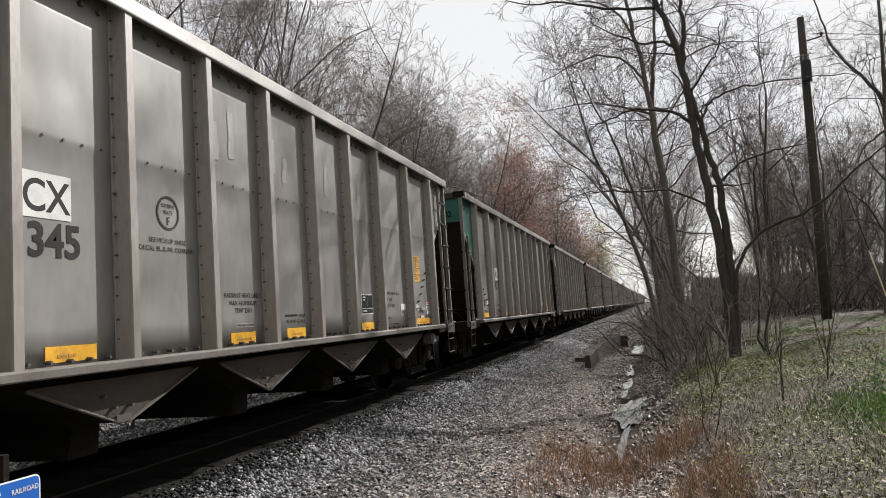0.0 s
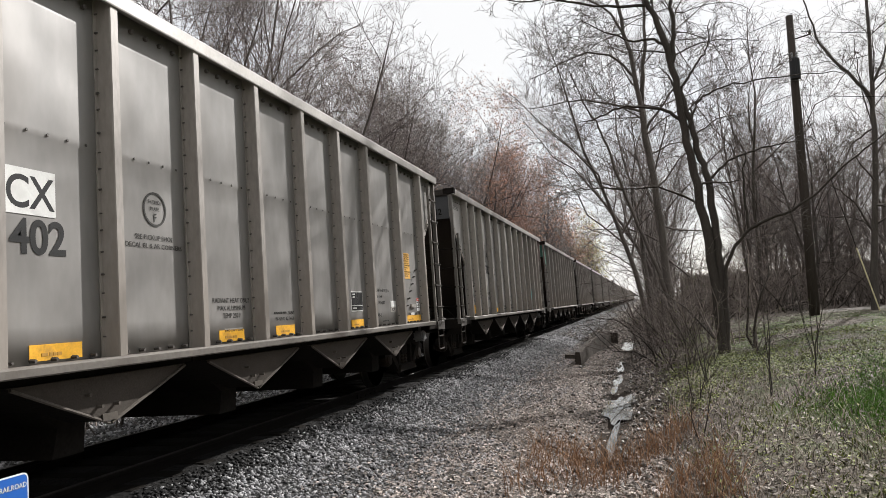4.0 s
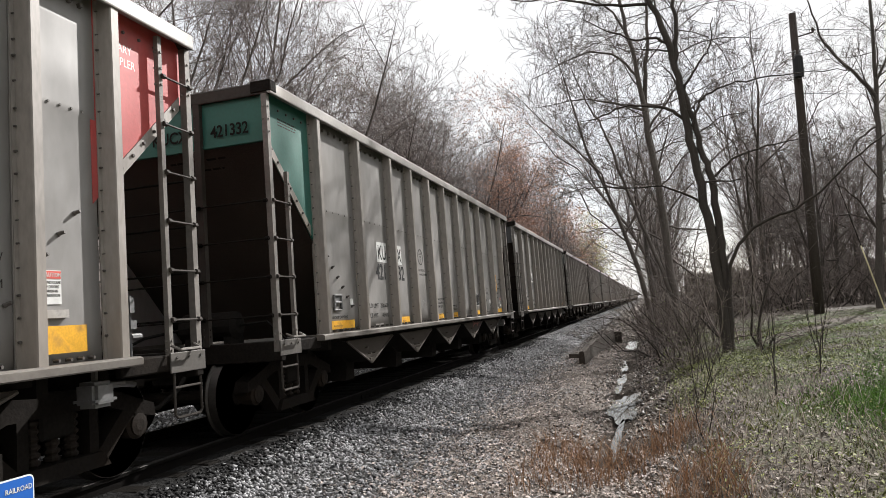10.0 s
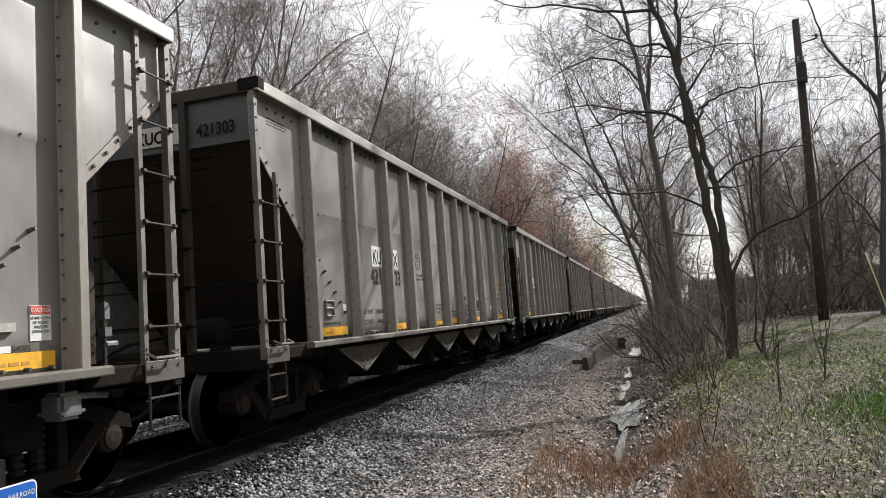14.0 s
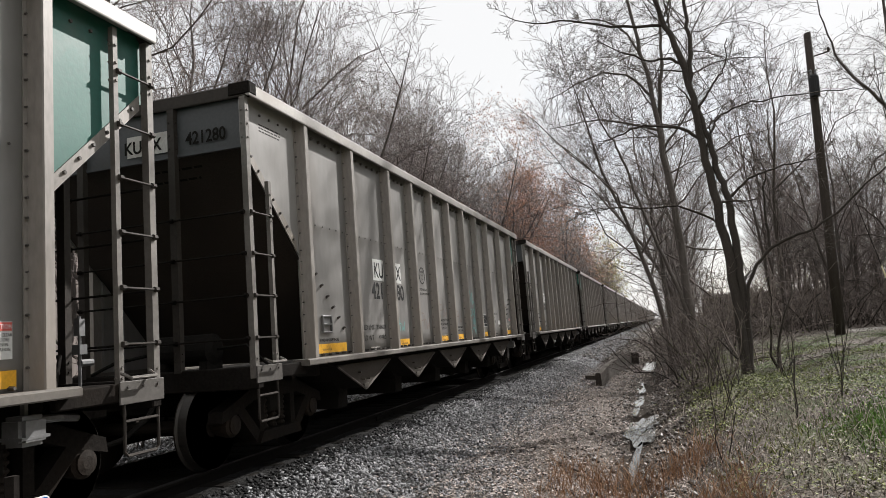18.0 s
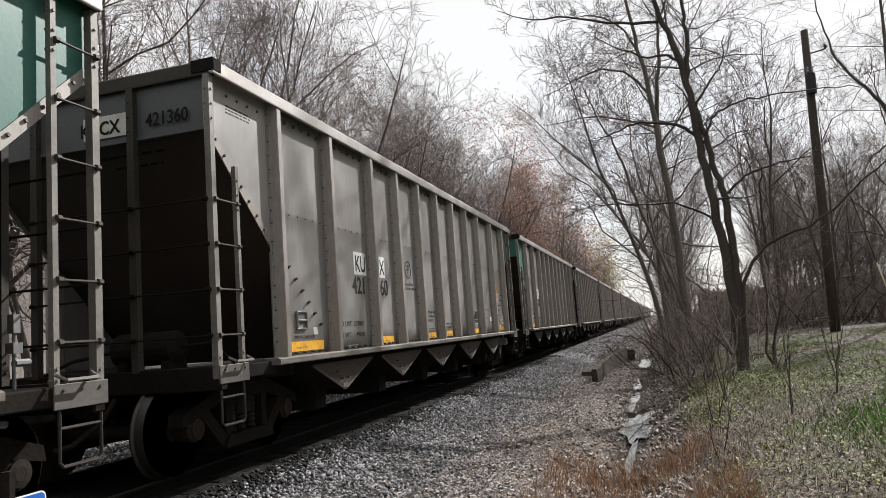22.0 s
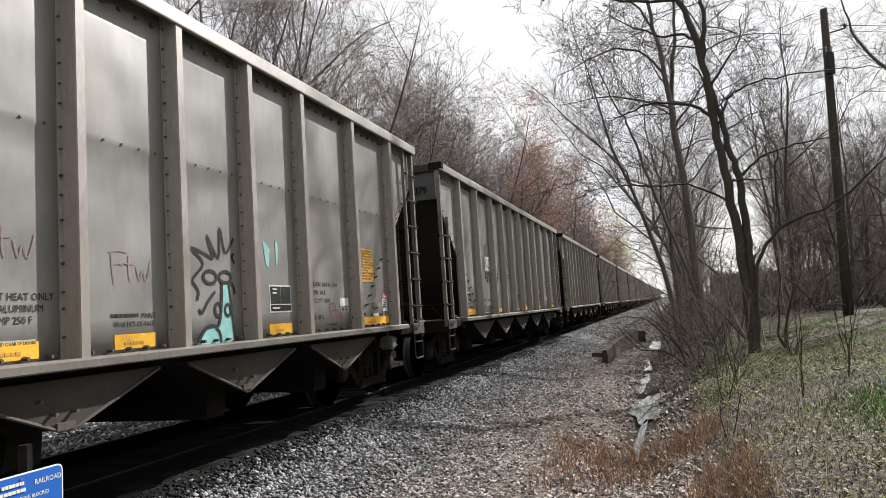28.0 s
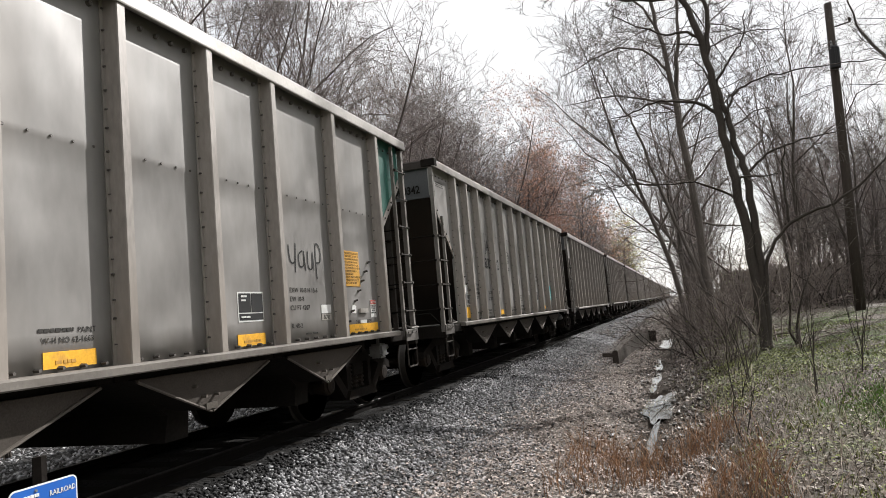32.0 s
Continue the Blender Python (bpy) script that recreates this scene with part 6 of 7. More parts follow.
def build_woods():
    rng = random.Random(77)

    def tree(x, y, sc, buds="", lean=(0, 0), slim=False):
        near = y < 75
        k = rng.choice((1, 3, 4) if slim else (0, 1, 2, 3, 4, 5)) if near else 6 + rng.randrange(4)
        plant(k, x, y, sc, rng.uniform(0, 360), buds if near else "", "bare_tree", "", lean)

    # the wood beyond the track
    y = 7.0
    while y < 230:
        for row, (xa, xb) in enumerate(((-14.6, -12.4), (-18.5, -15.2), (-25, -19))):
            if row == 2 and rng.random() < 0.4:
                continue
            sc = rng.uniform(0.86, 1.06) * (1.0 if row == 0 else 1.06) * (1.0 if y < 44 else 1.12)
            tree(rng.uniform(xa, xb), y + rng.uniform(-1.5, 1.5), sc, rng.choice(("", "", "bud_brown")), (rng.uniform(-3, 3), rng.uniform(-3, 4)))
        y += 2.0 if y < 60 else (3.6 if y < 120 else 7)
    words = {"bud_red": "tree with opening red buds among bare trees", "bud_orange": "tree with russet spring buds", "bud_yellow": "tree with yellow-green spring catkins"}
    for k, (x, y, b) in enumerate(((-12.6, 55, "bud_orange"), (-13.2, 59, "bud_red"), (-14.5, 64, "bud_orange"), (-13.2, 69, "bud_orange"), (-11.0, 125, "bud_orange"), (-10.5, 150, "bud_yellow"), (-10, 175, "bud_yellow"), (-11.5, 105, "bud_orange"))):
        plant((0, 2, 5, 4, 6, 7, 8, 9)[k], x, y, 1.22 if k < 3 else 1.1, 40 * k, b, "budding_tree", words[b], (0, 0), (9, 0.28, 0.046) if k < 4 else (10, 0.6, 0.13))
    for k in range(30):
        plant(10 + k % 5, rng.uniform(-12.5, -9.6), 8 + 3.4 * k + rng.uniform(-1, 1), rng.uniform(0.7, 1.15), rng.uniform(0, 360), "", "bare_shrub", "leafless brown shrub beside the track")
    # the verge on the near side of the track
    y = 26.0
    while y < 230:
        x = rng.uniform(0.003, 0.045) * y
        tree(x, y, rng.uniform(0.7, 0.95), rng.choice(("", "bud_brown", "")), (rng.uniform(-2, 2), rng.uniform(-6, 1)))
        y += rng.uniform(3.0, 4.6) if y < 70 else 8
    for k in range(27):
        y = 20.4 + 1.25 * k
        plant((10, 13, 11, 14, 12)[k % 5], rng.uniform(-0.1, 2.2) + (0.5 if y < 22 else 0), y, rng.uniform(0.7, 1.15), rng.uniform(0, 360), rng.choice(("", "", "bud_green")), "bare_shrub", "tangled leafless brush at the foot of the trees", (0, 0), (1, 0.12, 0.02))
    for k in range(10):
        y = 18.5 + 1.1 * k
        plant(10 + k % 3, rng.uniform(0.1, 1.0) + 0.02 * y, y, rng.uniform(0.5, 0.85), rng.uniform(0, 360), "", "bare_shrub", "tangled leafless brush at the foot of the trees")
    for x, y, sc in ((0.75, 17.2, 0.34), (1.15, 18.0, 0.4), (1.35, 16.6, 0.3), (0.5, 18.6, 0.42), (2.5, 18.3, 0.36), (2.9, 19.6, 0.4), (0.9, 15.6, 0.26)):
        plant(10 + rng.randrange(3), x, y, sc, rng.uniform(0, 360), "bud_green", "bare_shrub", "low shrub with small yellow-green new leaves", (0, 0), (1, 0.05, 0.035))
    for k in range(150):
        y = rng.uniform(37.5, 48)
        plant(13 + k % 2, rng.uniform(3.4, 5 + (y - 10) * 0.7), y, rng.uniform(0.6, 1.2), rng.uniform(0, 360), "", "bare_shrub", "leafless brush in the wood beyond the road")
    # the wood beyond the road
    for k in range(70):
        y = rng.uniform(37.5, 72)
        x = rng.uniform(0.13 * y + 0.4, 5.0 + (y - 10) * 0.66)
        tree(x, y, rng.choice((0.42, 0.5, 0.6, 0.7, 0.8, 0.88, 0.96)), rng.choice(("", "", "bud_brown")), (rng.uniform(-3, 3), rng.uniform(-3, 3)), k % 2 == 0)
    for k in range(45):
        y = rng.uniform(76, 150)
        tree(rng.uniform(0.135 * y, 5.0 + (y - 10) * 0.7), y, rng.uniform(0.7, 0.95), "", (rng.uniform(-3, 3), rng.uniform(-3, 3)))
    for k in range(80):
        y = rng.uniform(44, 92)
        plant(6 + k % 4, rng.uniform(0.12 * y + 0.5, 5.0 + (y - 10) * 0.62), y, rng.uniform(0.5, 0.85), rng.uniform(0, 360), "", "bare_tree", "slender leafless tree in the wood beyond the road", (rng.uniform(-3, 3), rng.uniform(-3, 3)))
    for k in range(90):
        y = rng.uniform(37, 80)
        plant(13 + k % 2, rng.uniform(3.6, 5 + (y - 10) * 0.66), y, rng.uniform(0.8, 1.6), rng.uniform(0, 360), "", "bare_shrub", "leafless brush in the wood beyond the road")


build_woods()


def build_backdrop():
    """Distant bare woods that close the view, with a ragged top; added out of view too, to dim the sky light."""
    m = material("far_bare_wood", (0.2, 0.174, 0.156), 1.0, 0.0, 0.5, 0.08, 0.6, 0.0, stretch=(3, 3, 0.35))
    rng = np.random.RandomState(5)
    for name, pts in (("backdrop_right", [(10, 190), (50, 165), (76, 120), (64, 70), (50, 30), (44, 0), (42, -42)]), ("backdrop_left", [(-20, 300), (-34, 220), (-44, 120), (-48, 20), (-45, -36), (0, -44), (42, -42)])):
        p = np.array(pts, float)
        t = np.linspace(0, 1, len(p))
        tt = np.linspace(0, 1, 700)
        x, y = np.interp(tt, t, p[:, 0]), np.interp(tt, t, p[:, 1])
        # taller beside and behind the camera, mostly unseen, to block sky light
        h = np.where(y > 150, 5.5, np.where(y > 90, 8.0, 16.0)) + 0.9 * np.sin(tt * 60) + 0.6 * np.sin(tt * 143 + 1) + rng.uniform(-0.7, 0.7, 700)
        z = ground_z(x, y)
        v = np.stack([np.stack([x, y, z - 1], 1), np.stack([x, y, z + h], 1)], 1).reshape(-1, 3)
        i = 2 * np.arange(699)
        tagged(new(name, raw_mesh(name, v, np.stack([i, i + 2, i + 3, i + 1], 1), m)), "distant brown-grey bare wood, with an added unseen stretch round the camera", "woods", kind="structure")


build_backdrop()


def build_limbed_tree(name, label, ox, oy, seed, runs, bark):
    """A tree whose stems and long limbs follow given lines, with finer wood grown from them."""
    w = Wood()
    w.fine = 2
    rng = np.random.RandomState(seed)
    for pts, r0, r1, kids, ll in runs:
        p = np.array(pts, float)
        t = np.linspace(0, 1, len(p))
        tt = np.linspace(0, 1, len(p) * 3)
        q = np.stack([np.interp(tt, t, p[:, i]) for i in range(3)], 1)
        q[1:-1] = 0.25 * q[:-2] + 0.5 * q[1:-1] + 0.25 * q[2:]
        q[1:-1] += rng.normal(0, 0.02, q[1:-1].shape)
        radii = list(r0 + (r1 - r0) * tt)
        w.limb(list(q), radii)
        for k in range(kids):
            f_ = 0.25 + 0.75 * (k + rng.uniform(0, 0.9)) / kids
            i = min(int(f_ * (len(q) - 1)), len(q) - 2)
            side = rng.normal(0, 1, 3)
            side[1] *= 0.6
            d = (q[i + 1] - q[i]) / np.linalg.norm(q[i + 1] - q[i])
            dd = d * 0.5 + side / np.linalg.norm(side) * 0.9 + np.array([0, 0, 0.15])
            grow(w, rng, q[i], dd / np.linalg.norm(dd), ll * rng.uniform(0.6, 1.2), max(0.011, radii[i] * 0.35), 1, 3, 0.04, 0.75, 0.11, (5, 7), 2, 0.006)
    top = new(name)
    top.matrix_basis = pose(ox, oy, gz(ox, oy))
    tagged(top, label, "tree")
    thick, thin = w.meshes(bark, M["bark"])
    part("trunk", thick, top)
    part("crown", thin, top)


LEANING_STEMS = (
    ([(-0.06, 0, -0.2), (-0.04, 0, 1.0), (-0.08, 0, 2.6), (-0.18, 0, 3.7), (-0.26, 0, 4.6), (-0.38, 0, 5.5), (-0.46, 0, 6.4), (-0.53, 0, 7.4), (-0.64, 0, 8.1)], 0.135, 0.085, 5, 1.2),
    ([(0.06, 0.05, -0.2), (0.08, 0.05, 1.2), (0.1, 0.05, 2.4), (0.1, 0.05, 3.2), (0.08, 0.05, 4.1), (0.02, 0.03, 4.5), (-0.1, 0.02, 5.1), (-0.23, 0, 5.9), (-0.42, 0, 6.8)], 0.12, 0.07, 3, 1.2),
    ([(-0.62, 0, 8.0), (-0.84, 0, 8.8), (-1.01, 0, 9.3), (-1.3, 0, 10.6), (-1.7, -0.1, 13.0), (-1.8, -0.2, 15.5)], 0.095, 0.03, 22, 2.8),
    ([(-0.55, 0, 7.6), (-0.45, 0.1, 8.25), (-0.42, 0.1, 8.8), (-0.44, 0.2, 9.3), (-0.4, 0.3, 10.8), (-0.1, 0.4, 13.2), (0.2, 0.3, 15.5)], 0.075, 0.025, 22, 2.8),
    ([(0.14, -0.05, 1.2), (0.18, -0.1, 1.8), (0.28, -0.15, 2.3), (0.7, -0.2, 2.93), (1.14, -0.3, 3.2), (1.63, -0.4, 3.32), (2.21, -0.5, 3.56), (2.73, -0.6, 4.02), (3.25, -0.7, 4.48), (3.82, -0.8, 4.88), (5.0, -0.9, 5.7)], 0.055, 0.014, 9, 1.3),
)
LEANING_LIMBS = (
    ([(0.84, -0.2, 3.05), (0.8, -0.2, 3.8), (0.87, -0.2, 4.5), (0.96, -0.2, 5.0)], 0.04, 0.014, 4, 0.8),
    ([(0.12, 0, 4.45), (0.48, -0.1, 4.8), (1.0, -0.1, 4.96), (1.66, -0.2, 5.09), (2.3, -0.2, 5.1)], 0.04, 0.01, 5, 1.1),
    ([(-0.23, 0, 6.1), (-0.03, 0, 6.44), (0.34, -0.1, 6.7), (0.86, -0.1, 6.8), (1.68, -0.2, 6.8), (2.8, -0.3, 6.7), (3.6, -0.3, 6.6)], 0.035, 0.008, 7, 0.9),
    ([(-0.45, 0, 6.8), (-0.31, 0, 7.0), (-0.06, 0, 7.33), (0.23, 0, 7.66), (0.38, 0, 7.86), (0.5, 0, 8.6)], 0.045, 0.012, 4, 1.0),
    ([(-0.5, 0, 7.8), (0.14, 0.1, 8.05), (0.82, 0.1, 8.06), (1.64, 0.2, 7.9)], 0.03, 0.008, 5, 0.9),
    ([(-0.2, 0, 5.6), (0.44, 0.1, 6.0), (1.03, 0.1, 6.04)], 0.03, 0.01, 4, 0.9),
)
LEANING_BOUGHS = (
    ([(-0.42, 0.1, 6.0), (-0.73, 0.1, 6.36), (-1.15, 0.1, 6.54), (-1.86, 0.0, 6.63), (-2.42, 0.0, 6.43), (-3.08, -0.1, 6.34)], 0.055, 0.012, 8, 1.2),
    ([(-0.18, 0.1, 3.7), (-0.9, 0.0, 4.3), (-1.8, 0.0, 4.4), (-2.6, 0.0, 4.5)], 0.035, 0.01, 6, 1.0),
    ([(-0.64, 0.1, 8.1), (-0.97, 0.0, 8.35), (-1.51, 0.0, 8.35), (-2.12, -0.1, 8.66), (-2.74, -0.2, 9.07)], 0.045, 0.012, 7, 1.1),
    ([(-1.0, 0.1, 9.3), (-2.23, -0.2, 9.34), (-3.41, -0.3, 9.8), (-4.52, -0.5, 9.78), (-5.3, -0.6, 10.2)], 0.045, 0.008, 8, 0.8),
)
build_limbed_tree("leaning_tree", "grey-brown twin-stemmed leafless tree that leans over the ditch", 1.9, 19.2, 7, LEANING_STEMS + LEANING_LIMBS + LEANING_BOUGHS, M["bark_dark"])
SPREADING_STEMS = (
    ([(-0.2, 0, -0.2), (-0.3, 0, 1.5), (-0.34, 0, 2.9), (-0.44, 0, 5.2), (-0.56, 0, 6.3), (-0.66, 0, 8.25), (-0.8, 0, 9.74), (-0.98, 0, 10.9), (-1.2, 0, 12.4), (-1.5, 0, 15.0)], 0.15, 0.04, 17, 2.8),
    ([(-0.47, 0.2, 5.6), (-0.61, 0.3, 7.5), (-0.52, 0.3, 9.1), (-0.31, 0.3, 10.3), (-0.23, 0.3, 11.5), (-0.1, 0.3, 14.0)], 0.1, 0.03, 14, 2.2),
    ([(-0.32, 0, 1.4), (-0.6, -0.2, 2.5), (-1.03, -0.2, 3.76), (-1.55, -0.3, 5.5), (-1.89, -0.3, 6.9), (-2.11, -0.3, 7.6), (-2.46, -0.2, 8.3), (-2.9, -0.2, 9.6)], 0.075, 0.02, 14, 2.2),
)
SPREADING_LIMBS = (
    ([(-0.63, 0, 7.9), (-1.74, 0.1, 8.43), (-2.9, 0.2, 8.67), (-4.36, 0.2, 8.6)], 0.05, 0.01, 15, 1.8),
    ([(-1.5, -0.2, 5.3), (-1.79, 0, 5.4), (-2.48, 0, 5.5), (-3.2, 0, 5.5), (-4.0, 0, 5.2)], 0.04, 0.01, 12, 1.6),
    ([(-0.74, 0, 9.1), (-1.36, 0, 9.97), (-2.28, 0, 10.26), (-3.39, 0, 9.95), (-4.3, 0, 9.6)], 0.05, 0.01, 15, 1.8),
    ([(-0.9, 0, 10.4), (-1.43, 0, 11.7), (-2.4, 0, 12.3), (-3.6, 0, 12.2)], 0.05, 0.01, 13, 1.8),
    ([(-0.6, 0, 7.2), (0.3, 0.2, 8.4), (1.1, 0.3, 9.4)], 0.05, 0.01, 7, 1.5),
)
build_limbed_tree("spreading_tree", "grey leafless tree with a haze of fine twigs over the verge", 1.25, 24.5, 17, SPREADING_STEMS + SPREADING_LIMBS, M["bark"])

ROADSIDE_STEMS = (
    ([(0, 0, -0.2), (0.2, 0, 2.0), (0.6, 0, 4.9), (0.92, 0, 8.5), (1.02, 0, 10.2), (1.1, 0, 12.7), (1.2, 0, 15.5)], 0.16, 0.04, 22, 3.0),
    ([(0.88, 0, 8.8), (0.38, -0.2, 9.6), (-0.4, -0.3, 10.45), (-0.9, -0.4, 11.3), (-1.3, -0.5, 12.8), (-1.5, -0.5, 14.5)], 0.09, 0.02, 16, 2.2),
    ([(0.72, 0, 7.5), (-0.05, 0.2, 7.0), (-0.6, 0.2, 5.9)], 0.05, 0.01, 8, 1.4),
    ([(0.42, 0, 3.0), (-0.2, -0.2, 4.4), (-0.85, -0.2, 5.1), (-1.6, -0.2, 5.6)], 0.05, 0.01, 9, 1.4),
    ([(0.95, 0, 9.4), (1.6, 0.2, 10.5), (2.0, 0.3, 12.0)], 0.07, 0.02, 9, 1.8),
)
build_limbed_tree("roadside_tree", "tall leafless tree with arching limbs at the roadside", 9.2, 33.0, 27, ROADSIDE_STEMS, M["bark"])


def build_sapling(x, y, h, seed, label):
    w = Wood()
    rng = np.random.RandomState(seed)
    for k in range(2):
        a = rng.uniform(0, 6.28)
        grow(w, rng, np.array([0.03 * math.cos(a), 0.03 * math.sin(a), -0.05]), np.array([0.18 * math.cos(a), 0.18 * math.sin(a), 1]), h * rng.uniform(0.7, 1.1), 0.012, 1, 2, 0.12, 0.5, 0.06, (4, 6), 2, 0.003)
    top = new("sapling")
    top.matrix_basis = pose(x, y, gz(x, y))
    tagged(top, label, "sapling")
    _, thin = w.meshes(M["bark_dark"], M["bark_dark"])
    part("crown", thin, top)


for k_, (x_, y_, h_) in enumerate(((1.72, 11.6, 1.8), (0.55, 9.4, 0.7), (1.0, 13.5, 1.6), (0.7, 12.2, 1.2), (2.6, 13.0, 1.5), (3.4, 16.5, 2.6))):
    build_sapling(x_, y_, h_, 200 + k_, "thin leafless sapling on the weedy bank")

# ------------------------------------------------------------------ ditch, wall, pole, road, sign


def blob_outline(cx, cy, rx, ry, seed, n_=60):
    rng = random.Random(seed)
    ph = [rng.uniform(0, 6.28) for _ in range(6)]
    out = []
    for k in range(n_):
        a = 2 * math.pi * k / n_
        q = 1 + 0.22 * math.sin(2 * a + ph[0]) + 0.16 * math.sin(3 * a + ph[1]) + 0.12 * math.sin(5 * a + ph[2]) + 0.05 * math.sin(7 * a + ph[3])
        out.append((cx + rx * q * math.cos(a), cy + ry * q * math.sin(a)))
    return out


def build_water():
    for k, (x, y, rx, ry) in enumerate(((-0.6, 11.3, 0.07, 1.3), (-0.57, 14.5, 0.29, 2.0), (-0.78, 18.6, 0.1, 1.9), (-0.9, 22.8, 0.16, 2.3), (-0.75, 33.5, 0.55, 3.8))):
        bm = bmesh.new()
        vs = [bm.verts.new((px, py, -0.855)) for px, py in blob_outline(x, y, rx, ry, k)]
        bm.faces.new(vs)
        ob = new("puddle", finish(bm, M["water"]))
        tagged(ob, "shallow puddle in the muddy ditch that mirrors the sky", "puddle", kind="structure")


build_water()


def build_headwall():
    """The broken concrete wall of a culvert: a thin ragged wall along the ditch, a return at its far end, a slab at its near end."""
    top = new("headwall")
    tagged(top, "dark broken low concrete culvert wall along the ditch", "wall")
    path = [(-2.04, 22.3), (-2.0, 24.5), (-1.93, 27.0), (-1.8, 29.5), (-1.68, 32.0), (-1.58, 33.8)]
    bm = bmesh.new()
    rows = []
    n_ = 46
    for i in range(n_ + 1):
        u = i / n_ * (len(path) - 1)
        j = min(int(u), len(path) - 2)
        x = path[j][0] + (path[j + 1][0] - path[j][0]) * (u - j)
        y = path[j][1] + (path[j + 1][1] - path[j][1]) * (u - j)
        zt = -0.27 + 0.07 * noise.noise(Vector((y * 0.8, 0, 0))) + 0.05 * noise.noise(Vector((y * 2.7, 5, 0))) + 0.1 * min(1, i / 20)
        row = []
        for dx, z in ((0.09, -1.0), (0.1, -0.75), (0.085, -0.5), (0.08, zt - 0.03), (0.05, zt), (-0.06, zt), (-0.09, zt - 0.03), (-0.1, -1.0)):
            q = noise.noise_vector(Vector((dx * 9, y * 2.4, z * 3)))
            row.append(bm.verts.new((x + dx + 0.025 * q.x, y + 0.02 * q.y, z + 0.02 * q.z)))
        rows.append(row)
    for p, q in zip(rows, rows[1:]):
        for k in range(8):
            bm.faces.new((p[k], q[k], q[(k + 1) % 8], p[(k + 1) % 8]))
    bm.faces.new(rows[0])
    bm.faces.new(rows[-1][::-1])
    bmesh.ops.recalc_face_normals(bm, faces=list(bm.faces))
    part("long_wall", finish(bm, M["concrete"]), top)
    for name, size, at, seed in (("return_wall", (-0.1, 0.3, -0.1, 0.1, -1.0, -0.26), pose(-1.5, 34.0, 0, 0, 0, 6), 1), ("slab", (-0.24, 0.08, -0.1, 0.1, -0.46, -0.34), pose(-2.14, 22.4, 0, 0, 4, 12), 2)):
        bm = bmesh.new()
        box(bm, *size)
        bmesh.ops.subdivide_edges(bm, edges=list(bm.edges), cuts=4, use_grid_fill=True)
        for v in bm.verts:
            v.co += 0.035 * noise.noise_vector(v.co * 2.6 + Vector((seed * 4.0, 0, 0)))
        part(name, finish(bm, M["concrete"]), top, "", at)


build_headwall()


def build_mud():
    """Clods and broken stones in the ditch."""
    rng = np.random.RandomState(31)
    x = rng.normal(-0.6, 0.5, 1800)
    y = rng.uniform(8, 34, 1800)
    keep = np.abs(x + 0.65) > rng.uniform(0.05, 0.4, 1800)
    x, y = x[keep], y[keep]
    pts = np.stack([x, y, ground_z(x, y) + 0.01], 1)
    scatter_solid("mud_clods", pts, 0.055, (0.4, 0.9), material("wet_mud", (0.05, 0.04, 0.032), 0.6, 0, 0.4, 5, 40, 0.4, island=0.8), 32, "dark wet clods and roots in the ditch", "mud")


build_mud()


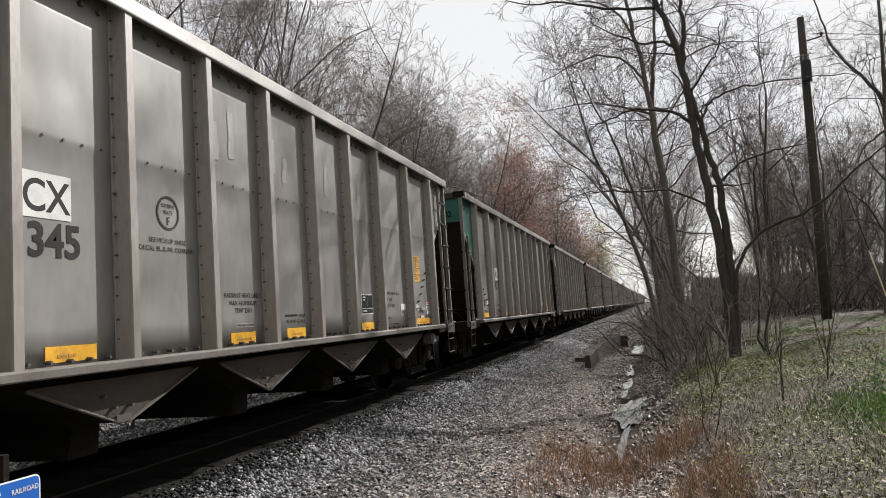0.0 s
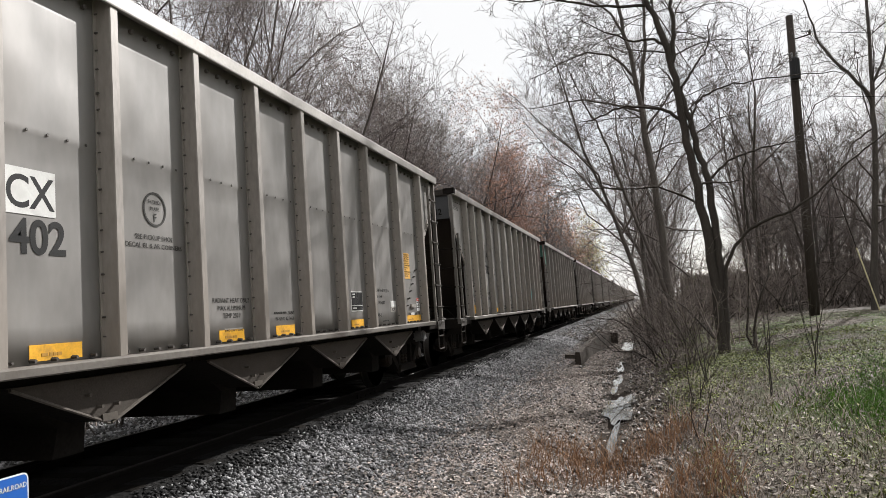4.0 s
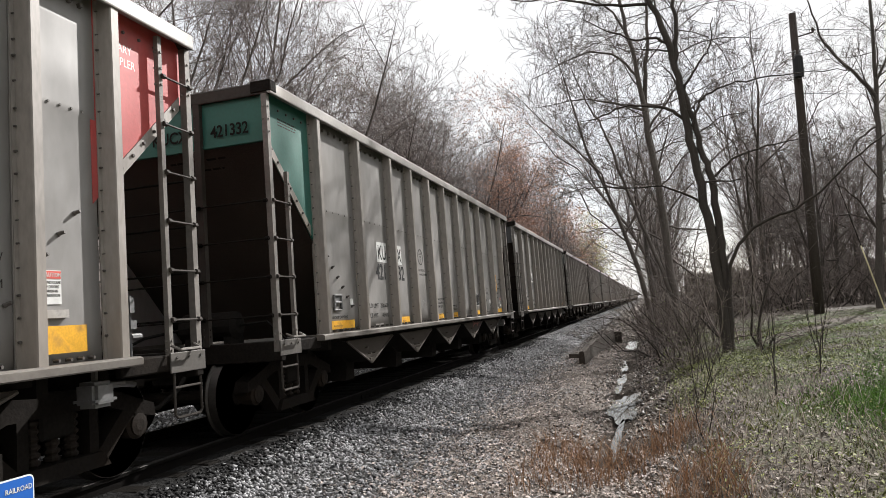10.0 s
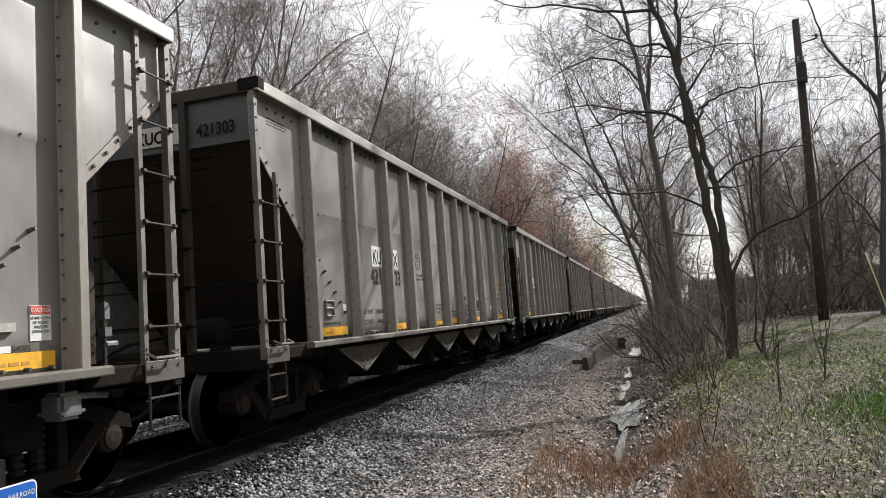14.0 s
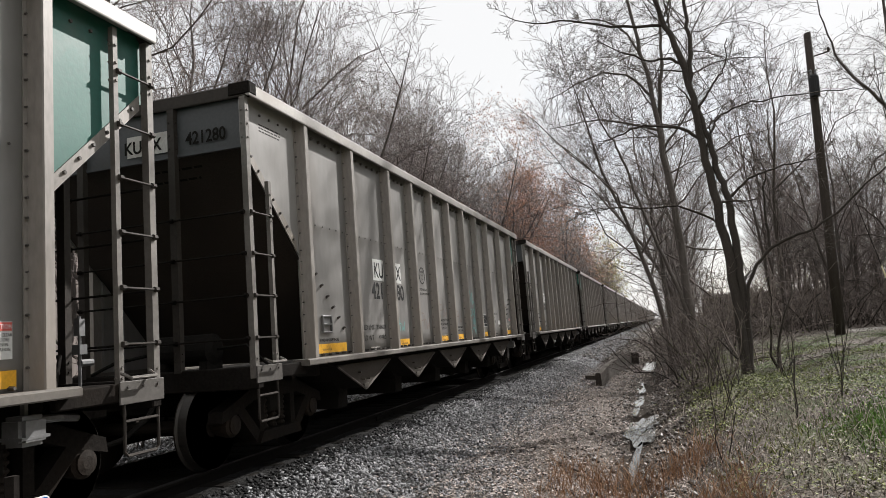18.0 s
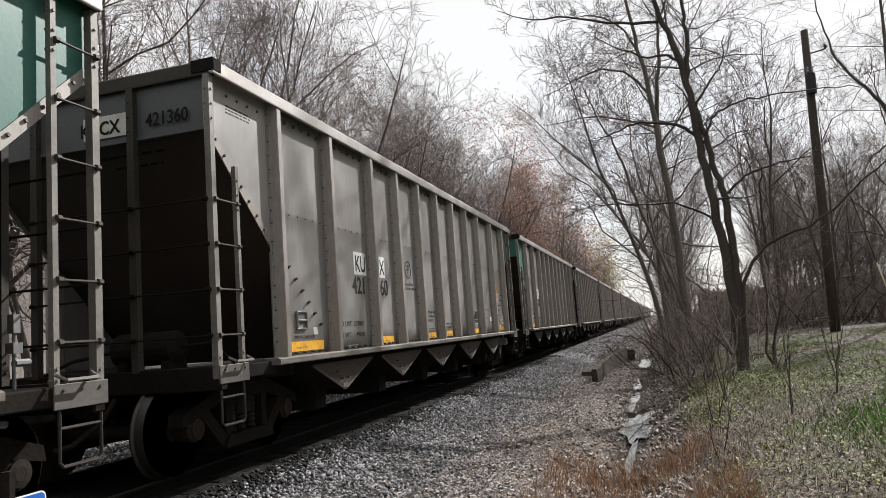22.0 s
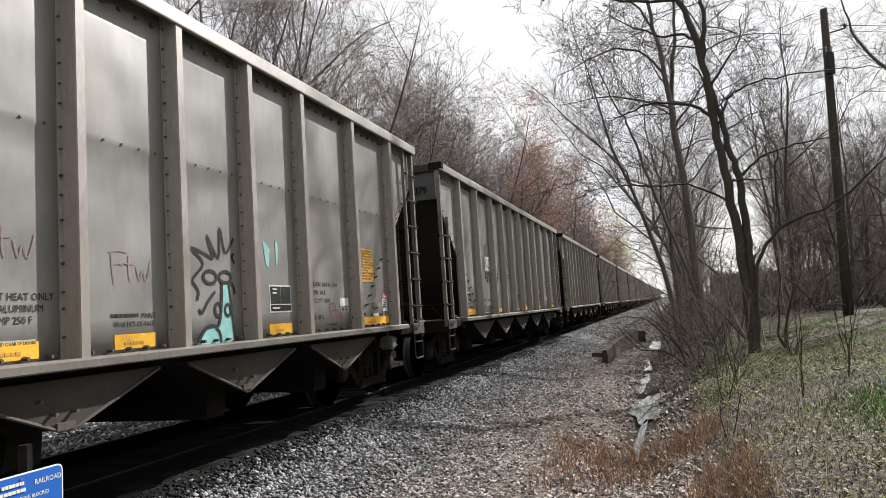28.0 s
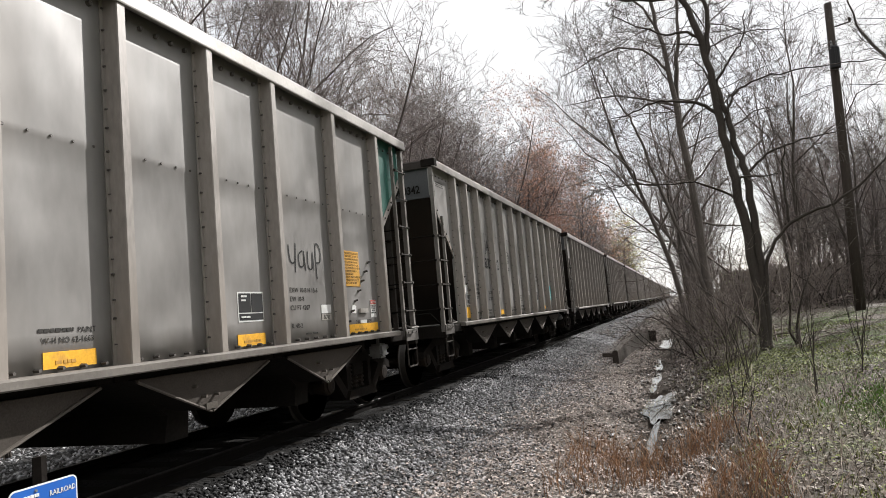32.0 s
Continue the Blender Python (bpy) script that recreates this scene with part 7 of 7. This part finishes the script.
def build_pole():
    x, y = 6.75, 32.0
    z = gz(x, y)
    lean = pose(x, y, z, 0, 1.6, 0)
    top = new("utility_pole")
    top.matrix_basis = lean
    tagged(top, "dark creosoted timber utility pole with a grey transformer", "utility pole")
    bm = bmesh.new()
    rod(bm, [(0, 0, -0.3), (0, 0, 4), (0, 0, 8.5), (0, 0, 12.6)], [0.2, 0.185, 0.165, 0.14], 14)
    part("post", finish(bm, M["pole"], True), top)
    bm = bmesh.new()
    lathe(bm, [(9.75, 0.1), (9.78, 0.2), (10.6, 0.2), (10.66, 0.16), (10.72, 0.06)], "z", 18, 0, (-0.02, -0.32, 0))
    box(bm, -0.06, 0.02, -0.2, 0.0, 9.95, 10.05)
    box(bm, -0.06, 0.02, -0.2, 0.0, 10.4, 10.5)
    part("transformer", finish(bm, M["transformer"]), top, "dark grey cylindrical pole transformer")
    for dx in (-0.1, 0.08):
        bm = bmesh.new()
        lathe(bm, [(10.68, 0.03), (10.74, 0.05), (10.8, 0.03), (10.86, 0.05), (10.93, 0.02)], "z", 8, 0, (dx, -0.34, 0))
        part("bushing", finish(bm, M["galv"]), top)
    bm = bmesh.new()
    rod(bm, [(0, 0, 11.55), (0.75, 0, 11.7)], 0.03, 6)
    lathe(bm, [(11.7, 0.03), (11.76, 0.06), (11.84, 0.06), (11.9, 0.02)], "z", 8, 0, (0.72, 0, 0))
    part("bracket_arm", finish(bm, M["pole"]), top)
    bm = bmesh.new()
    rod(bm, [(-0.35, -0.1, 10.9), (0.3, -0.1, 11.0)], 0.02, 6)
    part("cutout", finish(bm, M["galv"]), top)
    # wires
    for k, (za, dx, zb, bx, by) in enumerate(((12.5, 0, 12.0, -40, 64), (11.85, 0.72, 11.0, 45, 40), (9.2, 0, 7.5, -32, 58), (9.2, 0, 8.5, 40, 36))):
        a = Vector((x + dx, y, z + za))
        b = Vector((bx, by, zb))
        pts = [a.lerp(b, t / 12) - Vector((0, 0, 1.0 * 4 * (t / 12) * (1 - t / 12))) for t in range(13)]
        bm = bmesh.new()
        rod(bm, pts, 0.012, 4)
        ob = part("overhead_wire", finish(bm, M["wire"]), None, "thin dark overhead wire from the utility pole")
        tagged(ob, category="wire", group="overhead wires")
    # guy wire with its guard
    g = new("guy_wire")
    tagged(g, "guy wire with a pale yellow guard beside the road", "guy wire")
    bm = bmesh.new()
    foot, head = Vector((8.9, 31.2, gz(8.9, 31.2) - 0.05)), Vector((7.05, 32.0, 9.6))
    rod(bm, [foot, head], 0.01, 5)
    part("wire", finish(bm, M["wire"]), g)
    bm = bmesh.new()
    rod(bm, [foot, foot.lerp(head, 0.27)], 0.026, 8)
    part("guard", finish(bm, M["guard"]), g, "pale yellow plastic guard")


build_pole()


def build_road():
    xs = np.linspace(7.0, 60, 40)
    v, f_ = [], []
    for i, x in enumerate(xs):
        yc = 35.2 + 0.02 * (x - 6)
        for y in (yc - 1.6, yc - 1.4, yc + 1.4, yc + 1.6):
            edge = abs(y - yc) > 1.5
            v.append((x, y, gz(x, y) + (-0.04 if edge else 0.02)))
    for i in range(len(xs) - 1):
        for k in range(3):
            a = 4 * i + k
            f_.append((a, a + 4, a + 5, a + 1))
    tagged(new("road", raw_mesh("road", v, f_, M["gravel_road"], True)), "pale gravel lane that leads into the wood", "road", kind="structure")


build_road()


def build_sign():
    """The small blue railroad notice on its post beside the track."""
    top = new("railroad_sign")
    x, y = -2.4, 2.16
    top.matrix_basis = pose(x, y, gz(x, y))
    tagged(top, "small blue metal railroad notice with white print on a post", "sign")
    h = 0.74 - gz(x, y)
    bm = bmesh.new()
    prism(bm, [(-0.03, -0.02), (-0.02, -0.025), (0.0, -0.005), (0.0, 0.02), (-0.03, 0.025)], "z", -0.4, h + 0.1)
    part("post", finish(bm, M["grime"]), top)

    def plate(w, hh, x0, x1, mat_, r=0.025):
        bm = bmesh.new()
        out = []
        for cy, cz, a0 in ((w / 2 - r, hh / 2 - r, 0), (-w / 2 + r, hh / 2 - r, 90), (-w / 2 + r, -hh / 2 + r, 180), (w / 2 - r, -hh / 2 + r, 270)):
            for k in range(5):
                a = radians(a0 + 22.5 * k)
                out.append((cy + r * math.cos(a), cz + r * math.sin(a)))
        prism(bm, out, "x", x0, x1)
        return finish(bm, mat_)
    part("plate", plate(0.31, 0.23, 0.004, 0.007, M["white"]), top, "", pose(0, 0, h - 0.115))
    part("plate_face", plate(0.298, 0.218, 0.007, 0.0082, M["sign_blue"], 0.02), top, "", pose(0, 0, h - 0.115))
    for s, yy, zz, hh in (("RAILROAD", 0.02, -0.055, 0.02),):
        part("lettering", text_mesh(s, hh, M["white"], 0.9), top, "", pose(0.0092, yy, h + zz))
    for w_, yy, zz in ((0.1, -0.075, -0.037), (0.115, -0.075, -0.062)):
        part("small_print", shared(("signname", w_), lambda: bars_mesh(w_, 0.026, 1, M["white"], 47, 0.05)), top, "", pose(0.0092, yy, h + zz))
    part("lettering", text_mesh("CROSSING BLOCKED", 0.014, M["white"], 0.9, "CENTER"), top, "", pose(0.0092, 0, h - 0.1))
    for k in range(4):
        part("small_print", shared(("signbar", k), lambda: bars_mesh(0.22, 0.016, 1, M["white"], 50 + k, 0.2)), top, "", pose(0.0092, 0, h - 0.13 - 0.024 * k))
    for zz in (-0.02, -0.21):
        bm = bmesh.new()
        bolt(bm, (0, 0, 0), "x", 0.007, 0.004)
        part("bolt", finish(bm, M["galv"]), top, "", pose(0.0082, -0.04, h + zz))


build_sign()

# ------------------------------------------------------------------ what moves


def motions():
    """The train rolls towards the camera; near cars turn their wheels."""
    for c, car in CARS.items():
        walk(car, [(t, pose(TRACK_X, car_y(c, t), 0)) for t in range(0, 33, 2)])
    step = 4 / FPS
    n_ = int(32 / step)
    for c in range(-1, 10):
        for w in WHEELS[c]:
            y0 = w.matrix_basis.translation.y
            rows = []
            for k in range(n_ + 1):
                t = k * step
                s = car_y(c, 0) - car_y(c, t)
                rows.append((t, pose(0, y0, WHEEL_R, math.degrees(s / WHEEL_R) % 360)))
            walk(w, rows)


motions()
